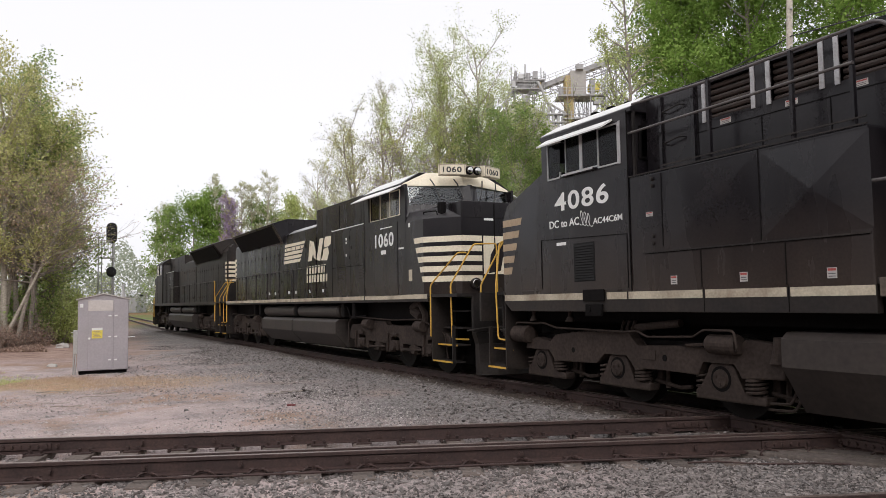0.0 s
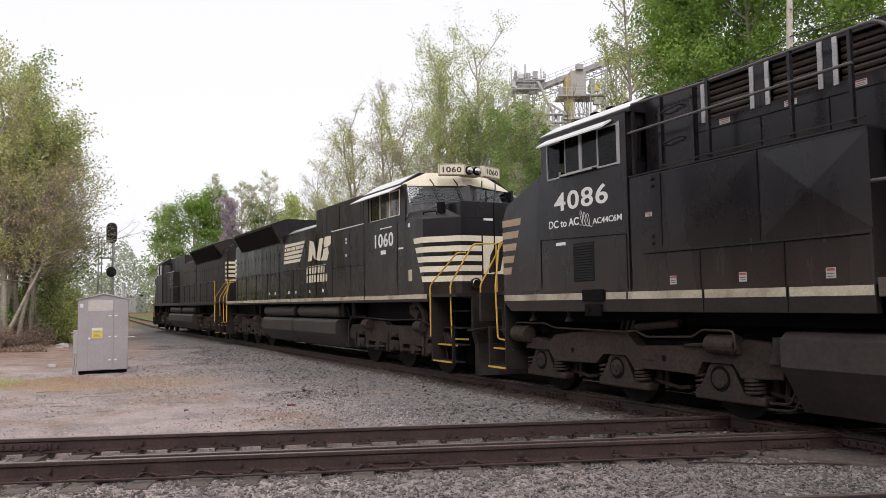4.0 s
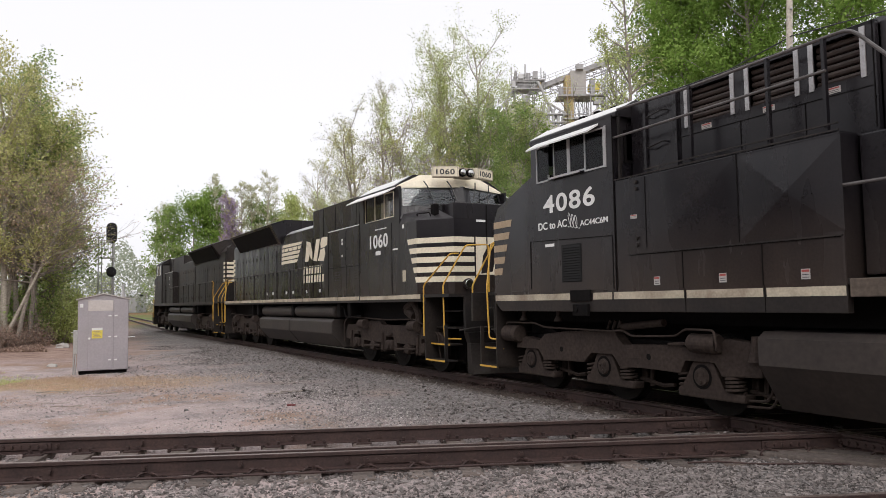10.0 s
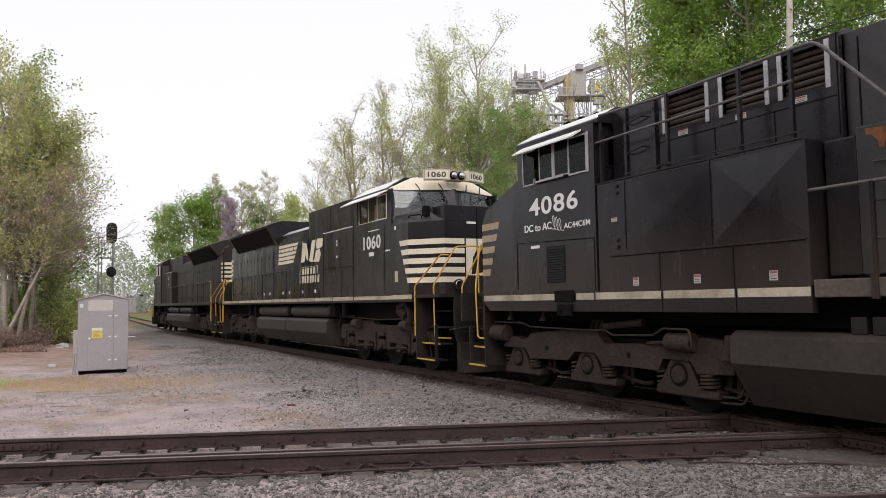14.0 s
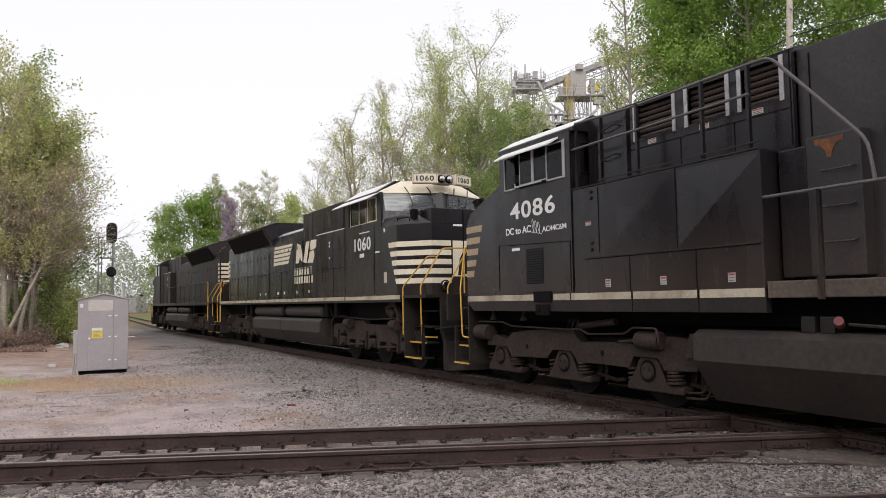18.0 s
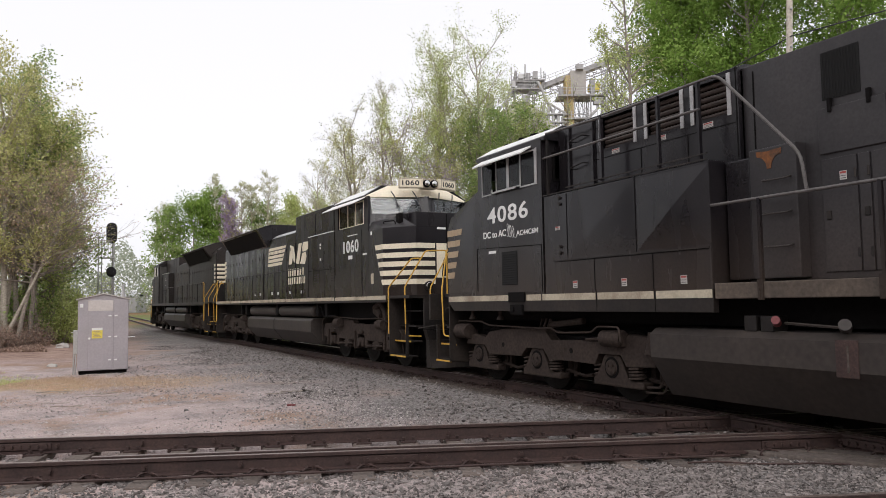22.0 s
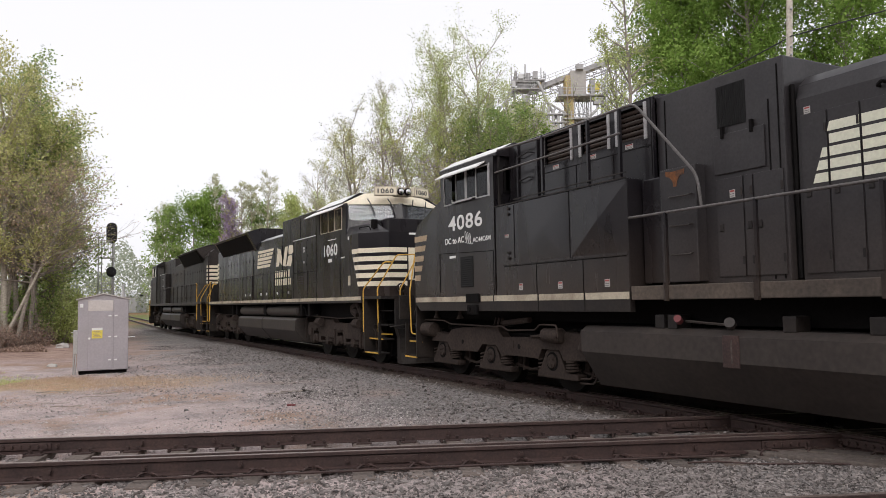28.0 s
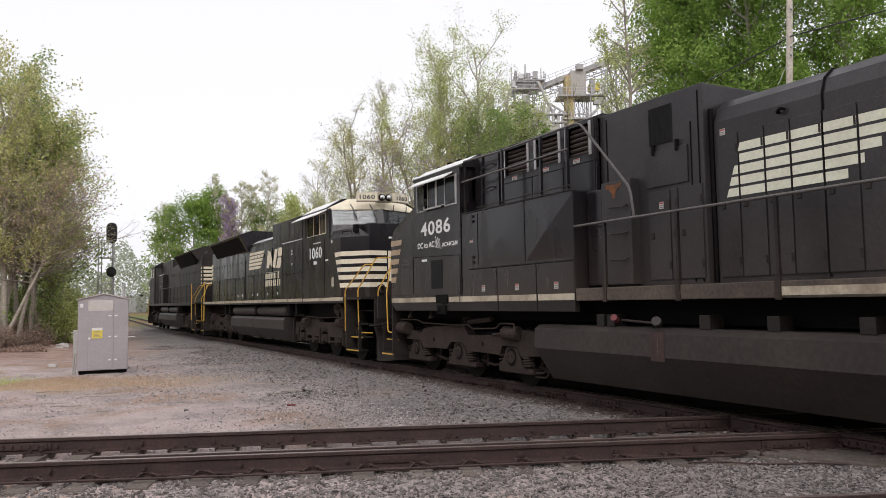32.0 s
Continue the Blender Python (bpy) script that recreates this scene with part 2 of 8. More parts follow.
def wall(bm, x0, x1, z0, z1, holes, y0, y1):
    """An upright wall with rectangular openings that go right through it."""
    xs = sorted({x0, x1, *[h[i] for h in holes for i in (0, 1)]})
    zs = sorted({z0, z1, *[h[i] for h in holes for i in (2, 3)]})
    for a, b in zip(xs, xs[1:]):
        for c, d in zip(zs, zs[1:]):
            if not any(h[0] <= a and b <= h[1] and h[2] <= c and d <= h[3] for h in holes):
                box(bm, a, b, y0, y1, c, d)
    bmesh.ops.remove_doubles(bm, verts=bm.verts, dist=1e-5)
    keep = {}
    for f in bm.faces:
        keep.setdefault(frozenset(v.index for v in f.verts), []).append(f)
    bm.verts.index_update()
    keep = {}
    for f in bm.faces:
        keep.setdefault(frozenset(v.index for v in f.verts), []).append(f)
    bmesh.ops.delete(bm, geom=[f for fs in keep.values() if len(fs) > 1 for f in fs], context="FACES_ONLY")


def lettering(name, text, height, material, parent, m, width, thick=0.004, gap=1.12, heavy=0.035):
    """Flat letters of the built-in font, that tall and wide, placed by m (x along the line, y up)."""
    cu = bpy.data.curves.new(name, "FONT")
    cu.body, cu.size, cu.extrude, cu.offset = text, height / 0.72, thick, heavy * height
    cu.space_character = gap
    ob = new(name, cu)
    bpy.context.view_layer.update()
    me = bpy.data.meshes.new_from_object(ob.evaluated_get(bpy.context.evaluated_depsgraph_get()))
    bpy.data.objects.remove(ob)
    bpy.data.curves.remove(cu)
    xs = [v.co.x for v in me.vertices]
    k = width / (max(xs) - min(xs))
    m = m @ Matrix.Diagonal((k, 1, 1, 1)) @ Matrix.Translation((-min(xs), 0, 0))
    # pieces of one character overlap along the line; each character becomes a mesh of its own
    spans = []
    for p in me.polygons:
        px = [me.vertices[v].co.x for v in p.vertices]
        spans.append((min(px), max(px), p.index))
    runs = []
    for a, b, q in sorted(spans):
        if runs and a < runs[-1][1] - 1e-5:
            runs[-1][1] = max(runs[-1][1], b)
            runs[-1][2].append(q)
        else:
            runs.append([a, b, [q]])
    for a, b, faces in runs:
        keep = sorted({v for q in faces for v in me.polygons[q].vertices})
        to = {v: i for i, v in enumerate(keep)}
        ch = raw(name, [tuple(me.vertices[v].co) for v in keep], [[to[v] for v in me.polygons[q].vertices] for q in faces], material, parent)
        ch.matrix_basis = m
    bpy.data.meshes.remove(me)


def hull(bm, pts):
    """The solid that wraps the points."""
    vs = [bm.verts.new(p) for p in pts]
    bmesh.ops.convex_hull(bm, input=vs)


def thing(name, label, category, group="", m=None):
    ob = tagged(new(name), label, category, group)
    if m is not None:
        ob.matrix_basis = m
    return ob


B = bmesh.new

# ---------------------------------------------------------------- the line of the train's track
BEND = ((-60, 0.30), (-30, 0.3885), (-12, 0.2498), (0, 0.3171), (12, -0.4251), (22, 0.6902), (32, -0.7586), (45, -0.034), (75, 0.0), (300, 0.0))
S = np.arange(-60, 300.1, 0.5)
_k = np.interp(S, [b[0] for b in BEND], [b[1] for b in BEND]) / 100
_th = np.concatenate([[0], np.cumsum((_k[1:] + _k[:-1]) * 0.25)])
_zero = int(np.argmin(abs(S)))
_th = _th - _th[_zero] + radians(28.6392)
_x = np.concatenate([[0], np.cumsum(-(np.sin(_th[1:]) + np.sin(_th[:-1])) * 0.25)])
_y = np.concatenate([[0], np.cumsum((np.cos(_th[1:]) + np.cos(_th[:-1])) * 0.25)])
LX, LY = _x - _x[_zero] + 1.9066, _y - _y[_zero] + 15.606


def grade(s):
    s = np.clip(s, -30, 60)
    return -0.0026 * s + 0.0000143 * s * abs(s)


def line(s):
    return Vector((float(np.interp(s, S, LX)), float(np.interp(s, S, LY)), float(grade(s))))


def front_line(x, off):
    """A place on the track that crosses before the camera; off: metres beyond its near rail."""
    return Vector((x - 0.109 * off, 8.449 + 0.1097 * x + 0.994 * off, 0.0137))


# ---------------------------------------------------------------- ground
def off_train(x, y):
    d = np.full(x.shape, 1e9)
    for i in range(0, len(S), 2):
        d = np.minimum(d, np.hypot(x - LX[i], y - LY[i]))
    return d


def ground_height(x, y):
    d = off_train(x, y)
    z = np.full(x.shape, -0.30)
    bed = np.interp(d, [0, 1.25, 1.9, 3.4], [-0.17, -0.18, -0.22, -0.30])
    f = (y - 8.449 - 0.1097 * x) * 0.994
    bed2 = np.interp(f, [-4.2, -3.4, -2.6, -0.9, -0.27, -0.15, 0.14, 0.30, 1.30, 1.40, 1.62, 1.75, 2.4, 3.4], [-0.30, -0.21, -0.21, -0.20, -0.19, -0.245, -0.255, -0.215, -0.215, -0.25, -0.245, -0.20, -0.24, -0.30])
    z = np.maximum(z, np.maximum(bed, np.where(x > -40, bed2, -0.3)))
    # a low bank on the far side of the train
    c = 0.88 * x + 0.48 * y - 9.16
    z = z + 0.75 * np.clip((c - 3.4) / 2.2, 0, 1) * np.clip((y + 10) / 10, 0, 1) * np.clip((70 - y) / 15, 0, 1)
    # a low bank under the woods by the signal
    z = z + 1.1 * np.clip((-x - 0.42 * y - 5.5) / 8, 0, 1) ** 1.3 * np.clip((y - 26) / 10, 0, 1)
    return z + grade(np.clip((x - 1.9) * -0.48 + (y - 15.6) * 0.88, 0, 60)) * np.clip((y - 12) / 10, 0, 1)


def steps(*runs):
    out = []
    for a, b, n in runs:
        out += list(np.linspace(a, b, n, endpoint=False))
    return np.array(out + [runs[-1][1]])


def make_ground():
    xs = steps((-1500, -120, 10), (-120, -36, 40), (-36, -12, 96), (-12, 10, 200), (10, 40, 50), (40, 150, 20), (150, 1500, 8))
    ys = steps((-60, 2, 20), (2, 30, 230), (30, 60, 90), (60, 140, 40), (140, 400, 20), (400, 3000, 10))
    X, Y = np.meshgrid(xs, ys)
    Z = ground_height(X, Y)
    rng = np.random.default_rng(5)
    near = np.clip(1 - (np.hypot(X, Y) - 25) / 20, 0, 1)
    Z = Z + near * rng.normal(0, 0.006, X.shape)
    low = np.array([noise.noise(Vector((x * 0.35, y * 0.35, 0))) for x, y in zip(X.ravel(), Y.ravel())]).reshape(X.shape)
    Z = Z + 0.03 * low * (off_train(X, Y) > 2.2) * ((Y - 8.449 - 0.1097 * X) > 2.2)
    w, h = len(xs), len(ys)
    idx = np.arange(w * h).reshape(h, w)
    faces = np.stack([idx[:-1, :-1], idx[:-1, 1:], idx[1:, 1:], idx[1:, :-1]], -1).reshape(-1, 4)
    m = bpy.data.materials.new("gravel_and_dirt")
    m.use_nodes = True
    n, l = m.node_tree.nodes, m.node_tree.links
    b = n["Principled BSDF"]
    b.inputs["Roughness"].default_value = 0.95
    b.inputs["Specular IOR Level"].default_value = 0.2
    tc = n.new("ShaderNodeTexCoord")
    sep = n.new("ShaderNodeSeparateXYZ")
    l.new(tc.outputs["Object"], sep.inputs[0])

    def tex(scale, detail=6, rough=0.6):
        t = n.new("ShaderNodeTexNoise")
        t.inputs["Scale"].default_value, t.inputs["Detail"].default_value, t.inputs["Roughness"].default_value = scale, detail, rough
        l.new(tc.outputs["Object"], t.inputs["Vector"])
        return t.outputs["Fac"]

    def span(value, a, c, lo=0.0, hi=1.0):
        r = n.new("ShaderNodeMapRange")
        r.inputs["From Min"].default_value, r.inputs["From Max"].default_value = a, c
        r.inputs["To Min"].default_value, r.inputs["To Max"].default_value = lo, hi
        l.new(value, r.inputs["Value"])
        return r.outputs[0]

    def calc(op, a, c):
        q = n.new("ShaderNodeMath")
        q.operation = op
        for i, v in enumerate((a, c)):
            if isinstance(v, (int, float)):
                q.inputs[i].default_value = v
            else:
                l.new(v, q.inputs[i])
        return q.outputs[0]

    def mix(f, a, c, blend="MIX"):
        q = n.new("ShaderNodeMix")
        q.data_type, q.blend_type = "RGBA", blend
        for i, v in ((0, f), (6, a), (7, c)):
            if isinstance(v, (int, float)):
                q.inputs[i].default_value = v
            elif isinstance(v, tuple):
                q.inputs[i].default_value = (*v, 1)
            else:
                l.new(v, q.inputs[i])
        return q.outputs[2]

    vor = n.new("ShaderNodeTexVoronoi")
    vor.inputs["Scale"].default_value = 26
    l.new(tc.outputs["Object"], vor.inputs["Vector"])
    vsep = n.new("ShaderNodeSeparateColor")
    l.new(vor.outputs["Color"], vsep.inputs[0])
    stones = mix(vsep.outputs[0], (0.11, 0.099, 0.094), (0.31, 0.283, 0.271))
    gritty = mix(span(tex(70), 0.3, 0.7), (0.36, 0.275, 0.257), (0.59, 0.49, 0.468))
    # loose ballast by the tracks, trodden dirt and fines beyond
    across = calc("ADD", calc("MULTIPLY", sep.outputs[0], 0.88), calc("MULTIPLY", sep.outputs[1], 0.48))
    lot = span(calc("ADD", across, span(tex(0.5), 0.2, 0.8, -2.2, 2.2)), 2.6, 6.6, 1.0, 0.0)
    col = mix(calc("MULTIPLY", lot, span(tex(1.1), 0.32, 0.55, 0.35, 1.0)), stones, gritty)
    # oily brown dirt plus painted train shade beside and between the train track's rails
    oily_shade = calc("MULTIPLY", span(calc("ABSOLUTE", calc("SUBTRACT", calc("ADD", across, span(tex(2.2), 0.3, 0.7, -0.15, 0.15)), 9.16), 0.0), 1.25, 1.55, 1.0, 0.0), span(sep.outputs[1], 22.0, 30.0, 0.9, 0.5))
    col = mix(oily_shade, col, mix(vsep.outputs[0], (0.040, 0.028, 0.022), (0.105, 0.078, 0.064)))
    # brown dead grass and leaf litter in patches on the lot
    dead = calc("MULTIPLY", span(tex(0.42, 8), 0.50, 0.62), lot)
    col = mix(calc("MULTIPLY", dead, 0.8), col, mix(tex(9), (0.24, 0.145, 0.09), (0.40, 0.26, 0.17)))
    # a band of straw and new grass across the lot, before the case
    band = calc("MULTIPLY", span(calc("ABSOLUTE", calc("SUBTRACT", calc("ADD", sep.outputs[1], span(tex(0.6), 0.3, 0.7, -1.6, 1.6)), 19.0), 0.0), 0.5, 2.0, 1.0, 0.0), span(sep.outputs[0], -7.5, -5.0, 1.0, 0.0))
    straw = mix(span(tex(6), 0.4, 0.6), (0.46, 0.28, 0.17), (0.36, 0.28, 0.15))
    straw = mix(span(sep.outputs[0], -13.0, -10.0, 0.75, 0.0), straw, (0.20, 0.24, 0.07))
    col = mix(calc("MULTIPLY", band, 0.85), col, straw)
    # woodland litter on the bank, grass and red clay far away
    wood = span(calc("ADD", calc("MULTIPLY", sep.outputs[0], -1.0), calc("MULTIPLY", sep.outputs[1], -0.42)), -1.6, 0.8)
    wood = calc("MULTIPLY", wood, span(sep.outputs[1], 24.0, 29.0))
    col = mix(wood, col, mix(span(tex(1.5), 0.35, 0.65), (0.25, 0.165, 0.135), (0.42, 0.30, 0.245)))
    far = span(sep.outputs[1], 60.0, 80.0)
    col = mix(far, col, mix(span(tex(0.06), 0.42, 0.58), (0.26, 0.15, 0.085), (0.12, 0.17, 0.045)))
    l.new(mix(1.0, col, span(tex(140, 3), 0.25, 0.75, 0.7, 1.3), "MULTIPLY"), b.inputs["Base Color"])
    bp = n.new("ShaderNodeBump")
    bp.inputs["Strength"].default_value, bp.inputs["Distance"].default_value = 0.9, 0.03
    l.new(calc("SUBTRACT", 1.0, vor.outputs["Distance"]), bp.inputs["Height"])
    l.new(bp.outputs[0], b.inputs["Normal"])
    g = raw("ground", np.stack([X, Y, Z], -1).reshape(-1, 3).tolist(), faces.tolist(), m, smooth=True)
    tagged(g, "grey gravel and brown dirt yard with straw patches", "ground", kind="structure")


make_ground()


def stones(name, label, material, xr, yr, count, size, seed, keep):
    """Loose broken stone, each a lopsided eight-sided chip, lying on the ground."""
    rng = np.random.default_rng(seed)
    x, y = rng.uniform(*xr, count), rng.uniform(*yr, count)
    ok = keep(x, y)
    x, y = x[ok], y[ok]
    c = len(x)
    z = ground_height(x, y)
    r = size * rng.lognormal(0, 0.32, c)
    base = np.array([(1, 0, 0), (0, 1, 0), (-1, 0, 0), (0, -1, 0), (0, 0, 1), (0, 0, -1)], float)
    tri = np.array([(0, 1, 4), (1, 2, 4), (2, 3, 4), (3, 0, 4), (1, 0, 5), (2, 1, 5), (3, 2, 5), (0, 3, 5)])
    v = base[None] * rng.uniform(0.55, 1.25, (c, 6, 1)) * r[:, None, None]
    v = v + rng.normal(0, 0.22, v.shape) * r[:, None, None]
    q = rng.normal(size=(c, 4))
    q /= np.linalg.norm(q, axis=1)[:, None]
    w, i, j, k = q.T
    R = np.stack([1 - 2 * (j * j + k * k), 2 * (i * j - k * w), 2 * (i * k + j * w), 2 * (i * j + k * w), 1 - 2 * (i * i + k * k), 2 * (j * k - i * w),
                  2 * (i * k - j * w), 2 * (j * k + i * w), 1 - 2 * (i * i + j * j)], -1).reshape(c, 3, 3)
    v = np.einsum("nab,npb->npa", R, v)
    v[:, :, 2] *= 0.75
    v += np.stack([x, y, z + r * 0.25], -1)[:, None]
    f = (tri[None] + 6 * np.arange(c)[:, None, None]).reshape(-1, 3)
    return tagged(raw(name, v.reshape(-1, 3).tolist(), f.tolist(), material), label, "gravel", kind="stuff")


def fo(x, y):
    return (y - 8.449 - 0.1097 * x) * 0.994


stones("ballast_gravel", "grey crushed stone ballast before the rails", STONE, (-6, 6.5), (5.2, 9.0), 42000, 0.0178, 1, lambda x, y: fo(x, y) < -0.20)
stones("ballast_gravel", "dark stone ballast between the rails", STONE_DIM, (-7.5, 7), (7.6, 11.2), 6500, 0.022, 2, lambda x, y: (fo(x, y) > 0.05) & (fo(x, y) < 1.4))
stones("ballast_gravel", "grey crushed stone along the train's track", STONE, (-16, 8), (9.5, 36), 60000, 0.023, 3,
       lambda x, y: (fo(x, y) > 1.62) & (off_train(x, y) < 3.6 + 0.7 * np.sin(x * 1.3) + 0.5 * np.sin(y * 2.1)) & (off_train(x, y) > 1.30 + 0.12 * np.sin(x * 2.3)))
stones("ballast_gravel", "grey gravel thinning out over the yard", STONE_PALE, (-16, 4), (10.5, 30), 110000, 0.017, 6,
       lambda x, y: (fo(x, y) > 1.62) & (off_train(x, y) > 3.2) & (np.random.default_rng(8).uniform(0, 1, x.shape) < np.clip((7.5 - off_train(x, y)) / 4.5, 0, 1) * 0.75))
stones("loose_gravel", "scattered pale gravel on trodden dirt", STONE_LIGHT, (-13, 2), (9.5, 22), 26000, 0.012, 4, lambda x, y: (fo(x, y) > 1.62) & (off_train(x, y) > 3.4))


# ---------------------------------------------------------------- tracks
RAIL = ((-0.068, -0.178), (0.068, -0.178), (0.068, -0.166), (0.012, -0.150), (0.009, -0.050), (0.035, -0.036), (0.035, -0.006), (0.028, 0.0),
        (-0.028, 0.0), (-0.035, -0.006), (-0.035, -0.036), (-0.009, -0.050), (-0.012, -0.150), (-0.068, -0.166))


def rail(parent, pts, label=""):
    """A flat-bottomed rail along points; its running surface is brighter than its rusty sides."""
    verts, faces, tops = [], [], []
    k = len(RAIL)
    for i, p in enumerate(pts):
        d = (pts[min(i + 1, len(pts) - 1)] - pts[max(i - 1, 0)]).normalized()
        nrm = Vector((d.y, -d.x, 0)).normalized()
        verts += [tuple(p + nrm * a + Vector((0, 0, c))) for a, c in RAIL]
    for i in range(len(pts) - 1):
        for j in range(k):
            faces.append((i * k + j, i * k + (j + 1) % k, (i + 1) * k + (j + 1) % k, (i + 1) * k + j))
            tops.append(1 if j == 7 else 0)
    faces += [tuple(range(k))[::-1], tuple(range((len(pts) - 1) * k, len(pts) * k))]
    ob = raw("rail", verts, faces, RUST, parent)
    ob.data.materials.append(RAILTOP)
    for p, t in zip(ob.data.polygons, tops):
        p.material_index = t
    if label:
        ob["label"] = label
    return ob


def tie_mesh():
    bm = B()
    box(bm, -0.115, 0.115, -1.28, 1.28, -0.17, 0.0, 0.015)
    bmesh.ops.recalc_face_normals(bm, faces=bm.faces)
    me = bpy.data.meshes.new("tie")
    bm.to_mesh(me)
    bm.free()
    me.materials.append(TIE)
    return me


def plate_mesh():
    """A tie plate with four spikes and a rail anchor."""
    bm = B()
    box(bm, -0.095, 0.095, -0.17, 0.17, 0.0, 0.018)
    for x in (-0.06, 0.06):
        for y in (-0.088, 0.088):
            cyl(bm, (x, y, 0.0), (x, y, 0.055), 0.013, seg=6)
            box(bm, x - 0.02, x + 0.02, y - 0.022, y + 0.022, 0.045, 0.062)
    box(bm, 0.125, 0.15, -0.10, 0.10, -0.03, 0.022)
    tube(bm, bent([(0.137, -0.075, 0.0), (0.137, -0.135, -0.005), (0.128, -0.150, 0.04), (0.05, -0.105, 0.055), (0.02, -0.06, 0.045)], 0.03), 0.011, 5)
    tube(bm, bent([(-0.09, -0.16, 0.02), (-0.04, -0.13, 0.06), (0.0, -0.07, 0.05)], 0.03), 0.012, 5)
    bmesh.ops.recalc_face_normals(bm, faces=bm.faces)
    me = bpy.data.meshes.new("tie_plate")
    bm.to_mesh(me)
    bm.free()
    me.materials.append(RUST)
    return me


def bolt_mesh():
    """A square-headed bolt with washer through a rail's web."""
    bm = B()
    cyl(bm, (0, -0.010, -0.098), (0, -0.022, -0.098), 0.034, seg=10)
    cyl(bm, (0, -0.022, -0.098), (0, -0.055, -0.098), 0.022, seg=6)
    bmesh.ops.recalc_face_normals(bm, faces=bm.faces)
    me = bpy.data.meshes.new("web_bolt")
    bm.to_mesh(me)
    bm.free()
    me.materials.append(RUST)
    return me


TIE_ME, PLATE_ME, BOLT_ME = tie_mesh(), plate_mesh(), bolt_mesh()


def bolts_mesh():
    """A joint bar with its bolts."""
    bm = B()
    prism(bm, ((-0.3, -0.140), (0.3, -0.140), (0.3, -0.055), (-0.3, -0.055)), "y", -0.034, -0.012, 0.006)
    for i in range(6):
        x = -0.25 + 0.1 * i
        cyl(bm, (x, -0.03, -0.095), (x, -0.062, -0.095), 0.019, seg=6)
    bmesh.ops.recalc_face_normals(bm, faces=bm.faces)
    me = bpy.data.meshes.new("joint_bar")
    bm.to_mesh(me)
    bm.free()
    me.materials.append(RUST)
    return me


JOINT_ME = bolts_mesh()


def make_tracks():
    front = tagged(new("track_front"), "rusty rails on weathered ties across the yard", "railway track", kind="structure")
    second = tagged(new("track_near"), "second rusty track parallel to the first", "railway track", kind="structure")
    main = tagged(new("track_main"), "curving track with dark ties under the train", "railway track", kind="structure")
    for off in (0.0, 1.51):
        rail(front, [front_line(x, off) for x in np.linspace(-60, 30, 46)])
    for off in (-2.55, -4.06):
        rail(second, [front_line(x, off) for x in np.linspace(-60, 30, 46)])
    # guard rail close inside the near rail, up to the crossing
    rail(front, [front_line(x, 0.185) for x in np.linspace(-3.75, 5.6, 12)], "rusty guard rail beside the near rail")
    turn = math.atan(0.1097)
    rng = random.Random(3)
    for x in np.arange(-30, 15, 0.56):
        for trk, off in ((front, 0.755), (second, -3.305)):
            p = front_line(x + rng.uniform(-0.03, 0.03), off)
            m = Matrix.Translation((p.x, p.y, p.z - 0.188 + rng.uniform(-0.006, 0.004))) @ pose(0, 0, 0, 0, 0, math.degrees(turn) + rng.uniform(-1.5, 1.5))
            piece("tie", TIE_ME, trk, m)
            for s in (-0.755, 0.755):
                q = front_line(x, off + s)
                piece("tie_plate", PLATE_ME, trk, Matrix.Translation((q.x, q.y, q.z - 0.188)) @ pose(0, 0, 0, 0, 0, math.degrees(turn) + (180 if s > 0 else 0)))
    for x in np.arange(-7.0, 6.0, 0.98):
        for off in (0.0, 1.51):
            piece("web_bolt", BOLT_ME, front, Matrix.Translation(front_line(x + rng.uniform(-0.1, 0.1) + 0.4 * (off > 0), off)) @ pose(0, 0, 0, 0, 0, math.degrees(turn)))
    for x, off in ((-4.95, 1.51), (-0.6, 0.0), (3.9, 0.0), (3.4, 1.51)):
        p = front_line(x, off)
        piece("joint_bar", JOINT_ME, front, Matrix.Translation(p) @ pose(0, 0, 0, 0, 0, math.degrees(turn)))
    for side in (-0.755, 0.755):
        pts = []
        for s in np.arange(-40, 290, 1.0 if side else 1.0):
            p, q = line(s), line(s + 0.5)
            d = (q - p).normalized()
            pts.append(p + Vector((d.y, -d.x, 0)) * side)
        rail(main, pts)
    for s in np.arange(-20, 60, 0.56):
        p, q = line(s), line(s + 0.5)
        a = math.degrees(math.atan2(q.y - p.y, q.x - p.x)) + rng.uniform(-1.5, 1.5)
        piece("tie", TIE_ME, main, Matrix.Translation(p - Vector((0, 0, 0.185 + rng.uniform(0, 0.012)))) @ pose(0, 0, 0, 0, 0, a))
        if -14 < s < 22:
            d = (q - p).normalized()
            for side in (-0.755, 0.755):
                r = p + Vector((d.y, -d.x, 0)) * side
                piece("tie_plate", PLATE_ME, main, Matrix.Translation(r - Vector((0, 0, 0.18))) @ pose(0, 0, 0, 0, 0, a + (180 if side < 0 else 0)))
    # guard rails inside the crossing, and its bolted joints
    for side in (-0.60, 0.60):
        pts = []
        for s in np.arange(-9.5, 2.6, 0.5):
            p, q = line(s), line(s + 0.5)
            d = (q - p).normalized()
            pts.append(p + Vector((d.y, -d.x, 0)) * side - Vector((0, 0, 0.006)))
        rail(main, pts, "rusty guard rail inside the crossing")
    for s in (-7.4, -6.2, -4.6, -3.0, -1.6, 0.4):
        p, q = line(s), line(s + 0.5)
        d = (q - p).normalized()
        a = math.degrees(math.atan2(d.y, d.x))
        piece("joint_bar", JOINT_ME, main, Matrix.Translation(p - Vector((d.y, -d.x, 0)) * 0.755) @ pose(0, 0, 0, 0, 0, a + 180))
